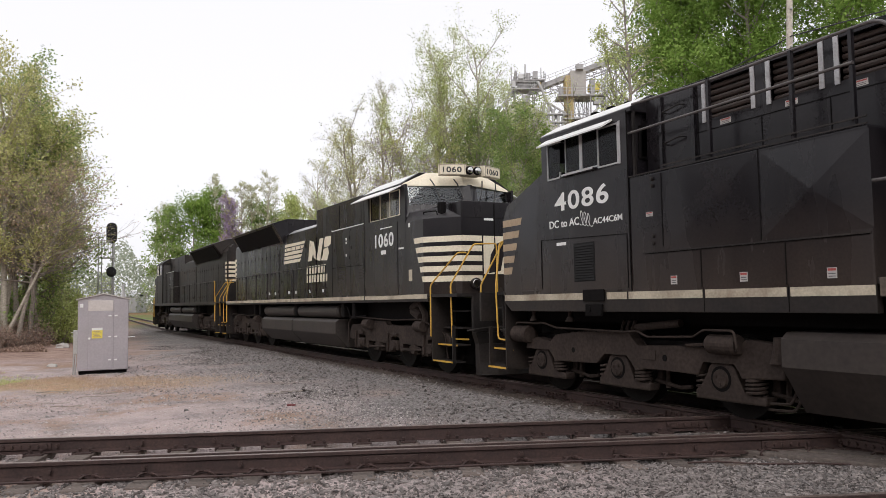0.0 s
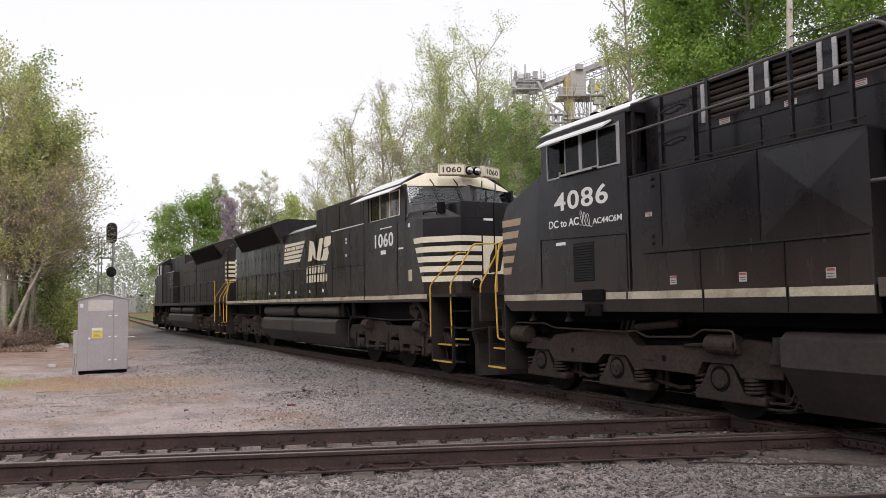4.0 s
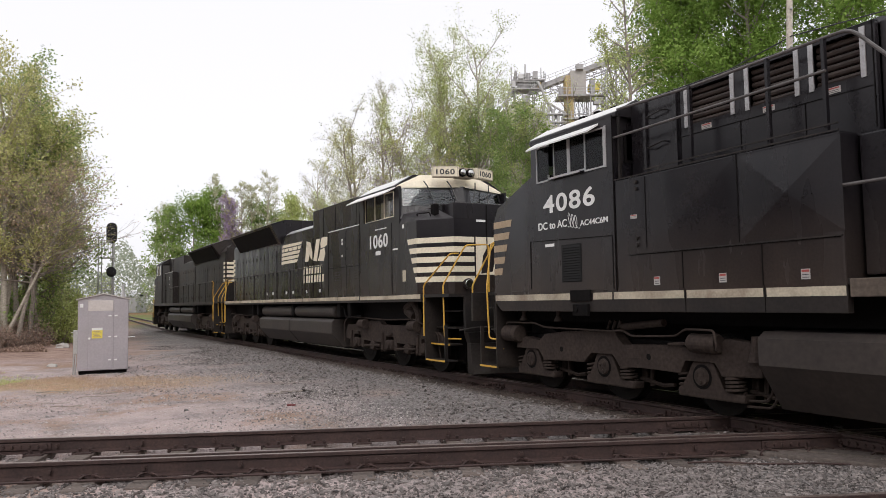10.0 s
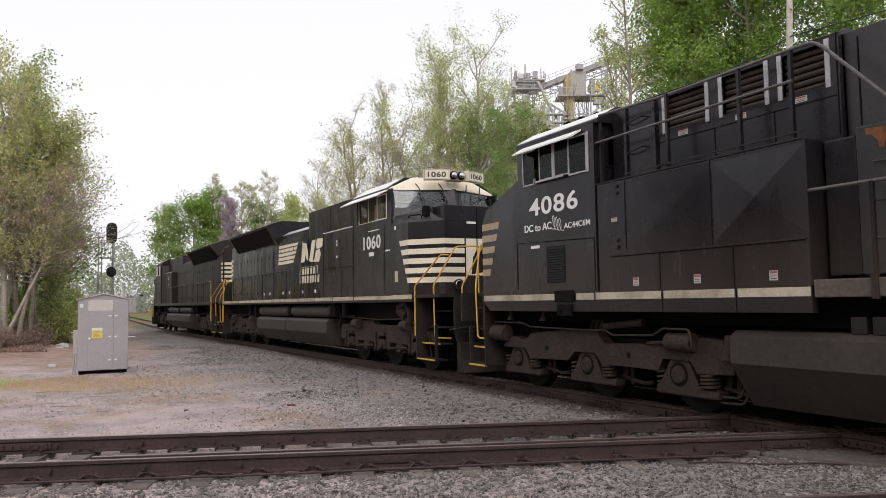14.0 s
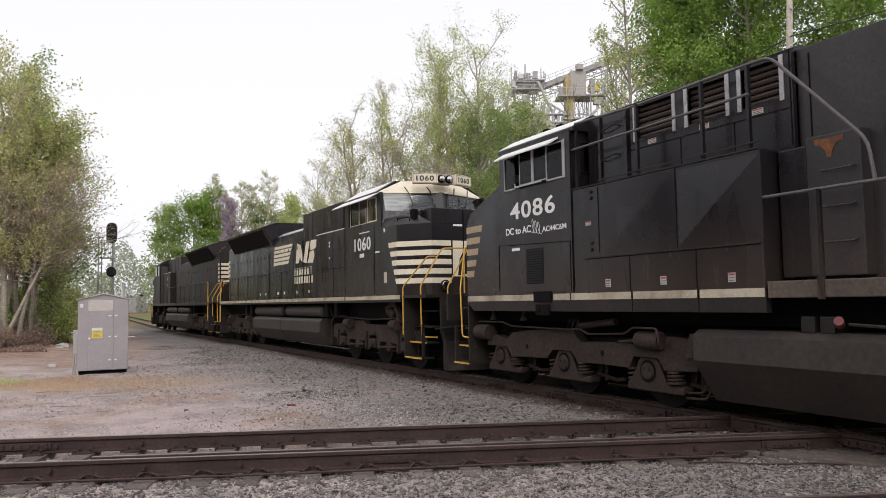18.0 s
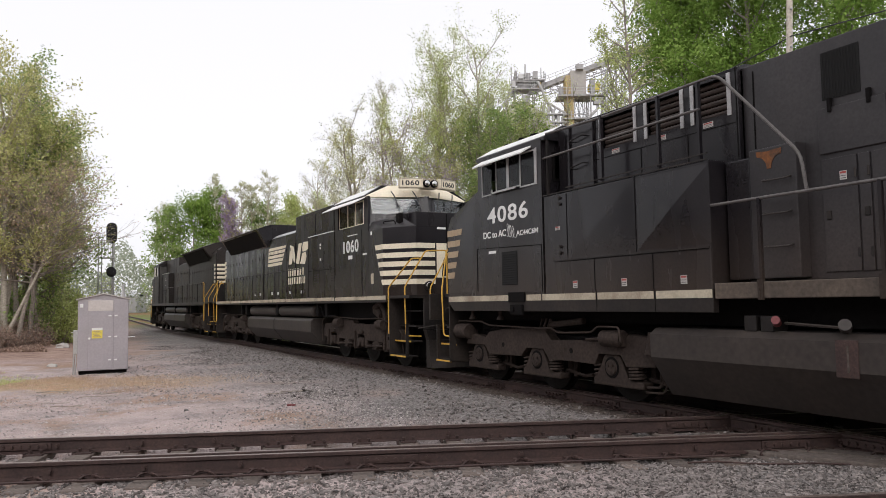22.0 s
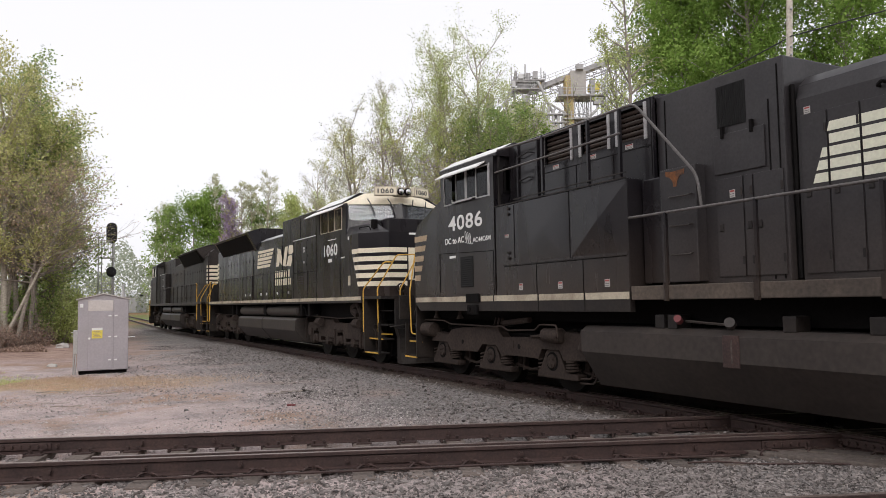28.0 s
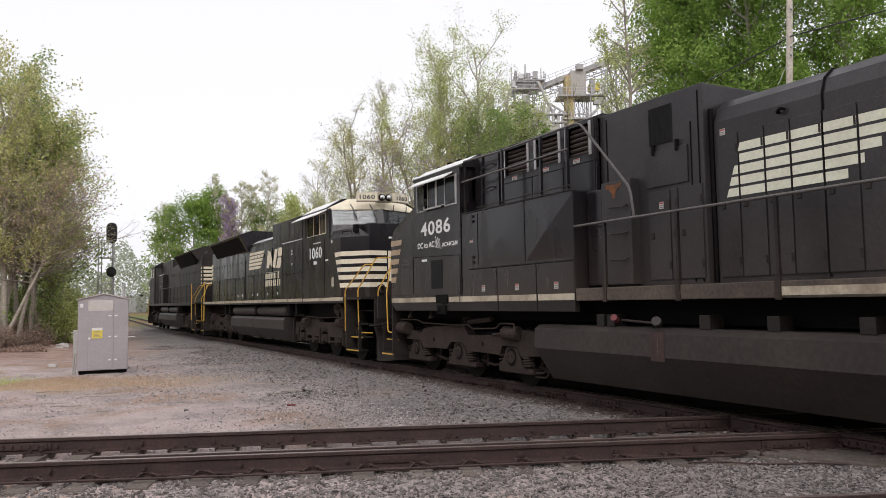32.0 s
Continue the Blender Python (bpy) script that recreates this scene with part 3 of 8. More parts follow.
    # long grey timbers under the crossing
    bm = B()
    box(bm, -1.5, 1.5, -0.14, 0.14, -0.1, 0.03, 0.02)
    bmesh.ops.recalc_face_normals(bm, faces=bm.faces)
    me = bpy.data.meshes.new("timber")
    bm.to_mesh(me)
    bm.free()
    me.materials.append(TIE_GREY)
    for i in range(6):
        p = front_line(4.1 + 0.72 * i, -0.5 - 0.12 * i)
        piece("timber", me, main, Matrix.Translation((p.x, p.y, -0.168 - 0.003 * (i % 3))) @ pose(0, 0, 0, 0, 0, -32 + rng.uniform(-5, 5)))
    # a rusty strip of steel lying before the near rail
    bm = B()
    tube(bm, [front_line(x, -0.30 + 0.03 * math.sin(x * 0.9)) - Vector((0, 0, 0.145)) for x in np.linspace(-8, 3.2, 24)], 0.014, 6)
    tagged(part("steel_rod", bm, RUST), "thin rusty rod lying on the ballast", "rod", "rods by the track")
    bm = B()
    tube(bm, [Vector((2.6 + 0.32 * i, 8.33 - 0.035 * i + 0.03 * math.sin(i * 1.3), -0.165 + 0.01 * math.sin(i * 2.0))) for i in range(11)], 0.011, 6)
    tagged(part("steel_rod", bm, RUST), "bent rusty rod beside the crossing", "rod", "rods by the track")
    bm = B()
    box(bm, -2.62, -2.50, 6.66, 6.74, -0.21, -0.14, 0.02)
    tagged(part("steel_lump", bm, RUST), "small dark lump of rusty scrap on ballast", "scrap")


make_tracks()


# ---------------------------------------------------------------- locomotives
TRAIN = {}


def plate(name, material, parent, x, z, w, h, y, text=0, label=""):
    """A small flat label on a body side, with bars for its small print."""
    bm = B()
    s = -1 if y < 0 else 1
    box(bm, x - w / 2, x + w / 2, min(y, y + 0.004 * s), max(y, y + 0.004 * s), z - h / 2, z + h / 2)
    ob = part(name, bm, material, parent, label)
    if text:
        bm = B()
        box(bm, x - w * 0.42, x + w * 0.42, min(y + 0.004 * s, y + 0.006 * s), max(y + 0.004 * s, y + 0.006 * s), z + h * 0.2, z + h * 0.42)
        part("print_bar", bm, RED, ob)
        bm = B()
        for i in range(2):
            zz = z - h * (0.02 + 0.26 * i)
            box(bm, x - w * 0.36, x + w * 0.36, min(y + 0.004 * s, y + 0.006 * s), max(y + 0.004 * s, y + 0.006 * s), zz - h * 0.07, zz)
        part("print_bar", bm, INK, ob)
    return ob


def slanted(name, material, parent, corners, y, label=""):
    """A flat four-cornered patch of paint on a body side: corners are (x, z)."""
    bm = B()
    s = -1 if y < 0 else 1
    prism(bm, corners, "y", y, y + 0.004 * s)
    return part(name, bm, material, parent, label)


def seam(name, parent, y, runs, r=0.006, material=None):
    """Panel joints, door edges and lighter strips: thin raised strips along (x, z) lines."""
    for a, b in runs:
        bm = B()
        tube(bm, [(a[0], y, a[1]), (b[0], y, b[1])], r, 4)
        part(name, bm, material or DARK, parent)


def wheelset(parent, x, r=0.533, hollow=True):
    """Two wheels on an axle, with the bolted end caps."""
    bm = B()
    for s in (-1, 1):
        cyl(bm, (0, s * 0.69, 0), (0, s * 0.80, 0), r, r, 40)
        cyl(bm, (0, s * 0.655, 0), (0, s * 0.69, 0), r + 0.03, r + 0.005, 40)
        cyl(bm, (0, s * 0.80, 0), (0, s * 0.812, 0), r * 0.78, r * 0.70, 32)
        cyl(bm, (0, s * 0.81, 0), (0, s * 1.18, 0), 0.10, 0.10, 16)
        cyl(bm, (0, s * 1.18, 0), (0, s * 1.21, 0), 0.125, 0.11, 20)
        for i in range(3):
            a = 2 * math.pi * i / 3
            cyl(bm, (0.06 * math.cos(a), s * 1.21, 0.06 * math.sin(a)), (0.06 * math.cos(a), s * 1.23, 0.06 * math.sin(a)), 0.017, seg=6)
    cyl(bm, (0, -0.7, 0), (0, 0.7, 0), 0.1, 0.1, 12)
    ob = part("wheelset", bm, WHEEL, parent)
    ob.matrix_basis = Matrix.Translation((x, 0, r))
    return ob


def coil(bm, x, y, z0, z1, r=0.085, turns=4, wire=0.02):
    n = turns * 10
    tube(bm, [(x + r * math.cos(2 * math.pi * i / 10), y + r * math.sin(2 * math.pi * i / 10), z0 + (z1 - z0) * i / n) for i in range(n + 1)], wire, 5)


def truck_a(parent, axles, front):
    """A cast three-axle truck with low journal housings, coil springs beside them and brake cylinders."""
    a, b, c = axles
    for s in (-1, 1):
        bm = B()
        top = [(a - 0.45, 0.72), (a - 0.40, 0.84), (a - 0.12, 0.94), (a + 0.34, 0.86), (a + 0.48, 1.0), (b - 0.98, 1.06), (b + 0.30, 1.11), (b + 0.39, 1.0), (b + 0.50, 0.88), (b + 1.33, 0.93), (c - 0.15, 0.92), (c + 0.33, 0.92), (c + 0.44, 1.06), (c + 0.83, 1.03), (c + 1.0, 0.82)]
        low = [(c + 1.0, 0.60), (c + 0.36, 0.57), (c + 0.27, 0.765), (c - 0.27, 0.765), (c - 0.36, 0.56), (b + 1.05, 0.58), (b + 0.41, 0.56), (b + 0.27, 0.765), (b - 0.27, 0.765), (b - 0.46, 0.58), (a + 0.44, 0.55), (a + 0.30, 0.755), (a - 0.30, 0.73)]
        prism(bm, top + low, "y", s * 1.06, s * 1.24, 0.022)
        frame = part("side_frame", bm, TRUCK, parent)
        for x in (a, b, c):
            bm = B()
            prism(bm, [(x - 0.45, 0.255), (x + 0.68, 0.255), (x + 0.70, 0.36), (x + 0.35, 0.37), (x + 0.22, 0.69), (x + 0.17, 0.74), (x - 0.15, 0.74), (x - 0.21, 0.68), (x - 0.29, 0.45), (x - 0.45, 0.37)], "y", s * 1.0, s * 1.20, 0.028)
            part("journal_housing", bm, TRUCK, frame)
            bm = B()
            cyl(bm, (x, s * 1.19, 0.54), (x, s * 1.205, 0.54), 0.165, 0.165, 24)
            part("bearing_seat", bm, DARK, frame)
            bm = B()
            cyl(bm, (x, s * 1.20, 0.54), (x, s * 1.235, 0.54), 0.128, 0.112, 24)
            for i in range(3):
                q = 2 * math.pi * (i + 0.3) / 3
                cyl(bm, (x + 0.062 * math.cos(q), s * 1.235, 0.54 + 0.062 * math.sin(q)), (x + 0.062 * math.cos(q), s * 1.25, 0.54 + 0.062 * math.sin(q)), 0.024, seg=6)
            part("bearing_cover", bm, TRUCK, frame)
            for dx, r, z1 in ((0.50, 0.12, 0.57), (-0.38, 0.075, 0.57)):
                bm = B()
                coil(bm, x + dx, s * 1.13, 0.37, z1, r, 4 if r > 0.1 else 3, 0.019)
                part("coil_spring", bm, TRUCK, frame)
            # brake hanger, shoe and rod in the gap beside the wheel
            bm = B()
            tube(bm, [(x + 0.86, s * 0.98, 0.70), (x + 0.84, s * 0.98, 0.30)], 0.035, 6)
            box(bm, x + 0.60, x + 0.72, min(s * 0.80, s * 0.98), max(s * 0.80, s * 0.98), 0.34, 0.62, 0.03)
            tube(bm, [(x + 0.62, s * 1.0, 0.40), (x + 1.10, s * 1.0, 0.33), (x + 1.32, s * 1.0, 0.36)], 0.03, 6)
            part("brake_rigging", bm, TRUCK, frame)
        for x, z in ((b - 1.06, 0.76), (b + 1.06, 0.75)):
            bm = B()
            cyl(bm, (x, s * 1.238, z), (x, s * 1.244, z), 0.045, 0.045, 14)
            part("frame_hole", bm, DARK, frame)
        bm = B()
        box(bm, b + 0.60, b + 0.88, min(s * 1.24, s * 1.25), max(s * 1.24, s * 1.25), 0.71, 0.85, 0.004)
        part("maker_plate", bm, TRUCK, frame)
        for x0, x1, z, rr in ((a - 0.72, a - 0.28, 0.985, 0.15), (c - 0.12, c + 0.34, 0.99, 0.125)):
            bm = B()
            cyl(bm, (x0 + 0.05, s * 1.28, z), (x1, s * 1.28, z), rr, rr, 20)
            cyl(bm, (x0, s * 1.28, z), (x0 + 0.05, s * 1.28, z), rr * 0.7, rr, 20)
            cyl(bm, (x1, s * 1.28, z), (x1 + 0.05, s * 1.28, z), rr * 1.1, rr * 0.9, 20)
            tube(bm, [(x0 - 0.40, s * 1.28, z - 0.04), (x0, s * 1.28, z - 0.01)], 0.022, 6)
            part("brake_cylinder", bm, TRUCK, frame)
        bm = B()
        tube(bm, bent([(a - 0.70, s * 1.30, 1.06), (a - 0.62, s * 1.32, 1.19), (a + 0.30, s * 1.32, 1.19), (a + 0.58, s * 1.30, 1.12), (b + 0.30, s * 1.30, 1.10), (b + 0.58, s * 1.30, 1.12), (b + 0.78, s * 1.30, 1.04), (c - 0.36, s * 1.30, 1.07), (c - 0.12, s * 1.36, 1.17), (c + 0.42, s * 1.40, 1.17), (c + 0.46, s * 1.40, 0.94), (c + 0.38, s * 1.34, 0.92)], 0.06), 0.016, 6)
        part("brake_pipe", bm, TRUCK, frame)
        bm = B()
        tube(bm, [(b + 0.40, s * 1.15, 1.16), (b + 1.30, s * 1.15, 1.24)], 0.055, 10)
        for i in range(3):
            tube(bm, [(b + 0.02 + 0.12 * i, s * 1.12, 1.12), (b + 0.10 + 0.12 * i, s * 1.12, 1.26)], 0.025, 6)
        part("slack_adjuster", bm, TRUCK, frame)
        bm = B()
        cyl(bm, (c + 0.92, s * 1.20, 0.79), (c + 0.92, s * 1.20, 0.90), 0.125, 0.095, 16)
        cyl(bm, (c + 0.92, s * 1.20, 0.90), (c + 0.93, s * 1.20, 1.10), 0.095, 0.075, 16)
        part("sand_nozzle", bm, TRUCK, frame)
        bm = B()
        tube(bm, bent([(c + 0.72, s * 1.15, 0.30), (c + 1.02, s * 1.17, 0.32), (c + 1.12, s * 1.18, 0.50), (c + 1.02, s * 1.18, 0.72)], 0.06), 0.018, 6)
        tube(bm, bent([(c + 0.66, s * 1.12, 0.22), (c + 1.04, s * 1.14, 0.24), (c + 1.16, s * 1.15, 0.40)], 0.06), 0.018, 6)
        part("sand_pipe", bm, TRUCK, frame)
        for x in (a - 0.06, a + 1.0):
            bm = B()
            cyl(bm, (x, s * 1.30, 1.30), (x, s * 1.30, 1.41), 0.035, 0.035, 10)
            cyl(bm, (x, s * 1.30, 1.23), (x, s * 1.30, 1.31), 0.085, 0.045, 12)
            part("drain_cup", bm, TRUCK, parent)
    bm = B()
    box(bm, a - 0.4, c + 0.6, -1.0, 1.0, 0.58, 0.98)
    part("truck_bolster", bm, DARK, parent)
    # motor boxes made long and low to close the bright gap beneath
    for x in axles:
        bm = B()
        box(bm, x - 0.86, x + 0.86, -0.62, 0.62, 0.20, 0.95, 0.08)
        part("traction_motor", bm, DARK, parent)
    return [(wheelset(parent, x), (x, 0.533)) for x in axles]


def truck_b(parent, axles):
    """A cast three-axle steering truck: deep plates between the wheels, boxed journals and rods in the openings."""
    a, b, c = axles
    for s in (-1, 1):
        bm = B()
        prof = [(a - 0.85, 0.80), (a - 0.70, 1.0), (a + 0.15, 1.02), (a + 0.25, 1.13), (b - 0.55, 1.13), (b - 0.45, 1.02), (b + 0.3, 1.0), (b + 0.4, 1.03), (c - 0.5, 1.03), (c + 0.5, 1.0), (c + 0.85, 0.80)]
        low = [(c + 0.85, 0.62)]
        for x in (c, b, a):
            low += [(x + 0.46, 0.62), (x + 0.44, 0.40), (x + 0.30, 0.40), (x + 0.28, 0.76), (x - 0.22, 0.76), (x - 0.24, 0.36), (x - 0.40, 0.36), (x - 0.42, 0.60)]
        prism(bm, prof + low + [(a - 0.85, 0.62)], "y", s * 1.02, s * 1.17, 0.018)
        frame = part("side_frame", bm, TRUCK, parent)
        for x in axles:
            bm = B()
            box(bm, x - 0.19, x + 0.19, s * 1.1 - 0.09, s * 1.1 + 0.09, 0.42, 0.66, 0.04)
            part("journal_box", bm, TRUCK, frame)
            bm = B()
            cyl(bm, (x, s * 1.18, 0.533), (x, s * 1.25, 0.533), 0.125, 0.10, 20)
            part("bearing_cover", bm, TRUCK, frame)
            bm = B()
            box(bm, x - 0.10, x + 0.22, min(s * 1.17, s * 1.23), max(s * 1.17, s * 1.23), 0.78, 0.84, 0.01)
            tube(bm, [(x - 0.34, s * 1.20, 0.84), (x - 0.36, s * 1.20, 0.40)], 0.035, 6)
            part("damper", bm, TRUCK, frame)
        for x in (0.5 * (a + b), 0.5 * (b + c)):
            for dx in (-0.22, 0.2):
                bm = B()
                coil(bm, x + dx, s * 1.05, 0.34, 0.62, 0.09)
                part("coil_spring", bm, TRUCK, frame)
            bm = B()
            cyl(bm, (x + 0.05, s * 1.12, 0.50), (x + 0.05, s * 1.20, 0.50), 0.15, 0.12, 14)
            tube(bm, [(x - 0.5, s * 1.18, 0.46), (x + 0.5, s * 1.18, 0.50)], 0.03, 6)
            part("steering_link", bm, TRUCK, frame)
        for x in (a + 0.60, c - 0.45):
            bm = B()
            cyl(bm, (x - 0.12, s * 1.26, 1.04), (x + 0.24, s * 1.26, 1.04), 0.125, 0.125, 16)
            cyl(bm, (x - 0.2, s * 1.26, 1.04), (x - 0.12, s * 1.26, 1.04), 0.07, 0.125, 16)
            part("brake_cylinder", bm, TRUCK, frame)
        bm = B()
        tube(bm, bent([(a - 0.8, s * 1.22, 0.5), (a - 0.85, s * 1.22, 1.05), (a - 0.5, s * 1.24, 1.22), (b, s * 1.22, 1.16), (c - 0.4, s * 1.24, 1.2), (c + 0.7, s * 1.22, 0.9), (c + 0.8, s * 1.2, 0.35)], 0.1), 0.018, 6)
        part("brake_pipe", bm, TRUCK, frame)
    bm = B()
    box(bm, a - 0.6, c + 0.6, -0.98, 0.98, 0.55, 0.98)
    part("truck_bolster", bm, DARK, parent)
    # motors stretched and lowered so no bright ground shows between wheels
    for x in axles:
        bm = B()
        box(bm, x - 0.86, x + 0.86, -0.62, 0.62, 0.20, 0.95, 0.08)
        part("traction_motor", bm, DARK, parent)
    return [(wheelset(parent, x), (x, 0.533)) for x in axles]


def coupler(parent, x, way):
    bm = B()
    box(bm, min(x, x + way * 0.55), max(x, x + way * 0.55), -0.11, 0.11, 0.74, 0.95, 0.03)
    box(bm, min(x + way * 0.5, x + way * 0.8), max(x + way * 0.5, x + way * 0.8), -0.17, 0.14, 0.70, 1.0, 0.05)
    knob = part("coupler", bm, TRUCK, parent)
    bm = B()
    for y in (-0.55, -0.4, 0.42, 0.58):
        tube(bm, bent([(x, y, 1.15), (x + way * 0.15, y, 0.95), (x + way * 0.4, y * 0.8, 0.5), (x + way * 0.6, y * 0.7, 0.75)], 0.12, 4), 0.02, 6)
    part("air_hose", bm, DARK, parent)
    return knob


def step_well(parent, x_in, x_out, way, far_only=False):
    """Corner steps: side plates, treads with yellow edges, a handhold each."""
    for s in (-1, 1):
        bm = B()
        box(bm, min(x_in, x_in + 0.03 * way), max(x_in, x_in + 0.03 * way), s * 1.48 if s < 0 else 0.85, -0.85 if s < 0 else 1.48, 0.33, 1.72)
        well = part("step_well", bm, BLACK_DUSTY, parent)
        bm = B()
        box(bm, min(x_out, x_out - 0.03 * way), max(x_out, x_out - 0.03 * way), s * 1.45 if s < 0 else 1.38, -1.38 if s < 0 else 1.45, 0.33, 1.1)
        part("side_plate", bm, BLACK_DUSTY, well)
        for i, z in enumerate((0.36, 0.70, 1.05, 1.40)):
            y_out, y_in = s * (1.46 - 0.13 * i), s * (1.15 - 0.13 * i)
            bm = B()
            box(bm, min(x_in, x_out), max(x_in, x_out), min(y_out, y_in), max(y_out, y_in), z - 0.03, z)
            tread = part("step", bm, BLACK_DUSTY, well)
            if i > 1:
                continue
            bm = B()
            box(bm, min(x_in, x_out), max(x_in, x_out), min(y_out, y_out + s * 0.012), max(y_out, y_out + s * 0.012), z - 0.028, z + 0.006)
            part("step_edge", bm, YELLOW, tread, "worn yellow step edge")


def cab_window(parent, x0, x1, z0, z1, y, panes, frame_mat=SILVER, glass=GLASS):
    """A side window: a dark surround, and sashes with their panes set back in the opening (1: a sliding sash, 0: fixed in a bright frame)."""
    s = -1 if y < 0 else 1
    bm = B()
    for a, b, c, d in ((x0, x1, z0, z0 + 0.02), (x0, x1, z1 - 0.02, z1), (x0, x0 + 0.02, z0, z1), (x1 - 0.02, x1, z0, z1)):
        box(bm, a, b, min(y - 0.05 * s, y + 0.006 * s), max(y - 0.05 * s, y + 0.006 * s), c, d)
    win = part("window_surround", bm, BLACK, parent)
    for a, b, slide in panes:
        t = 0.028 if slide else 0.024
        yy = y - s * (0.045 if slide else 0.0)
        bm = B()
        bars = ((a, b, z0 + 0.02, z0 + 0.02 + t), (a, a + t, z0 + 0.02, z1 - 0.02), (b - t, b, z0 + 0.02, z1 - 0.02), (a, b, z1 - 0.02 - t, z1 - 0.02))
        for e, f, c, d in bars[:3 - slide] if slide else bars:
            box(bm, e, f, min(yy - 0.012 * s, yy + 0.014 * s), max(yy - 0.012 * s, yy + 0.014 * s), c, d)
        part("sash", bm, frame_mat, win, "bright metal window sash")
        bm = B()
        box(bm, a + 0.01, b - 0.01, yy - 0.004, yy + 0.004, z0 + 0.03, z1 - 0.03)
        part("pane", bm, glass, win).visible_shadow = False
    return win


def lead_window(parent, x0, x1, z0, z1, s):
    """The lead cab's side window: wind wings at both ends in bright frames, two sliding sashes between them with a broad post, and an armrest."""
    def bar(bm, a, b, y0, y1, c, d):
        box(bm, a, b, min(s * y0, s * y1), max(s * y0, s * y1), c, d)

    bm = B()
    for a, b, c, d in ((x0, x1, z0, z0 + 0.015), (x0, x1, z1 - 0.02, z1), (x0, x0 + 0.015, z0, z1), (x1 - 0.015, x1, z0, z1)):
        bar(bm, a, b, 1.44, 1.506, c, d)
    win = part("window_surround", bm, BLACK, parent)
    for name, a, b, open_side in (("wind_wing", x0 + 0.015, 2.89, 1), ("rear_sash", 3.87, x1 - 0.015, 0)):
        bm = B()
        bar(bm, a, b, 1.485, 1.52, z0 + 0.015, z0 + 0.04)
        bar(bm, a, b, 1.485, 1.515, z1 - 0.045, z1 - 0.02)
        bar(bm, a, a + 0.022, 1.485, 1.52, z0 + 0.015, z1 - 0.02)
        bar(bm, b - 0.022, b, 1.485, 1.515, z0 + 0.015, z0 + 0.12 if open_side else z1 - 0.02)
        sash = part(name, bm, SILVER, win, "bright metal window frame")
        if not open_side:
            bm = B()
            bar(bm, b + 0.001, x1 + 0.03, 1.50, 1.512, z0 + 0.01, z1 - 0.005)
            part("edge_strip", bm, SILVER, sash)
        bm = B()
        bar(bm, a + 0.01, b - 0.01, 1.498, 1.504, z0 + 0.03, z1 - 0.03)
        part("pane", bm, GLASS, sash).visible_shadow = False
    bm = B()
    bar(bm, 3.36, 3.44, 1.45, 1.475, 3.63, z1 - 0.02)
    bar(bm, 2.98, 3.82, 1.45, 1.475, 3.63, 3.65)
    bar(bm, 2.98, 3.0, 1.45, 1.475, 3.63, z1 - 0.02)
    slide = part("sliding_sash", bm, SILVER, win, "bright metal sliding sash with broad post")
    for a, b in ((3.0, 3.36), (3.44, 3.82)):
        bm = B()
        bar(bm, a, b, 1.459, 1.465, 3.65, z1 - 0.02)
        part("pane", bm, GLASS, slide).visible_shadow = False
    bm = B()
    bar(bm, 2.95, 3.80, 1.44, 1.56, z0 + 0.015, 3.61)
    part("window_ledge", bm, BLACK, win)
    bm = B()
    bar(bm, 3.0, 3.80, 1.555, 1.575, 3.585, 3.615)
    part("armrest", bm, SILVER, win, "worn pale armrest edge")


def awning(parent, x0, x1, z, y, out=0.22, drop=0.13):
    s = -1 if y < 0 else 1
    bm = B()
    prism(bm, [(y, z), (y + s * out, z - drop), (y + s * out, z - drop - 0.025), (y, z - 0.03)], "x", x0, x1)
    return part("sun_awning", bm, WHITE, parent, "white sheet-metal awning")


def seat(parent, x, y, z):
    bm = B()
    box(bm, x - 0.22, x + 0.22, y - 0.22, y + 0.22, z, z + 0.12, 0.04)
    box(bm, x + 0.16, x + 0.28, y - 0.2, y + 0.2, z + 0.1, z + 0.75, 0.04)
    part("cab_seat", bm, SEAT, parent)


def hood_doors(parent, y, xs, z0, z1, latch=True, paint=None):
    """A row of access doors: raised leaves with dark joints between, hinges and latches."""
    s = -1 if y < 0 else 1
    for a, b in zip(xs, xs[1:]):
        bm = B()
        box(bm, a + 0.012, b - 0.012, min(y, y + 0.018 * s), max(y, y + 0.018 * s), z0, z1, 0.006)
        door = part("hood_door", bm, paint or BLACK, parent)
        if latch:
            bm = B()
            x = a + 0.09 if (b - a) < 0.6 else a + 0.12
            box(bm, x - 0.03, x + 0.03, min(y + 0.018 * s, y + 0.035 * s), max(y + 0.018 * s, y + 0.035 * s), 0.5 * (z0 + z1) - 0.05, 0.5 * (z0 + z1) + 0.05, 0.01)
            part("door_latch", bm, BLACK_DUSTY, door)
            for z in (z0 + 0.2, z1 - 0.2):
                bm = B()
                cyl(bm, (b - 0.03, y + 0.024 * s, z - 0.05), (b - 0.03, y + 0.024 * s, z + 0.05), 0.014, seg=6)
                part("hinge", bm, BLACK_DUSTY, door)


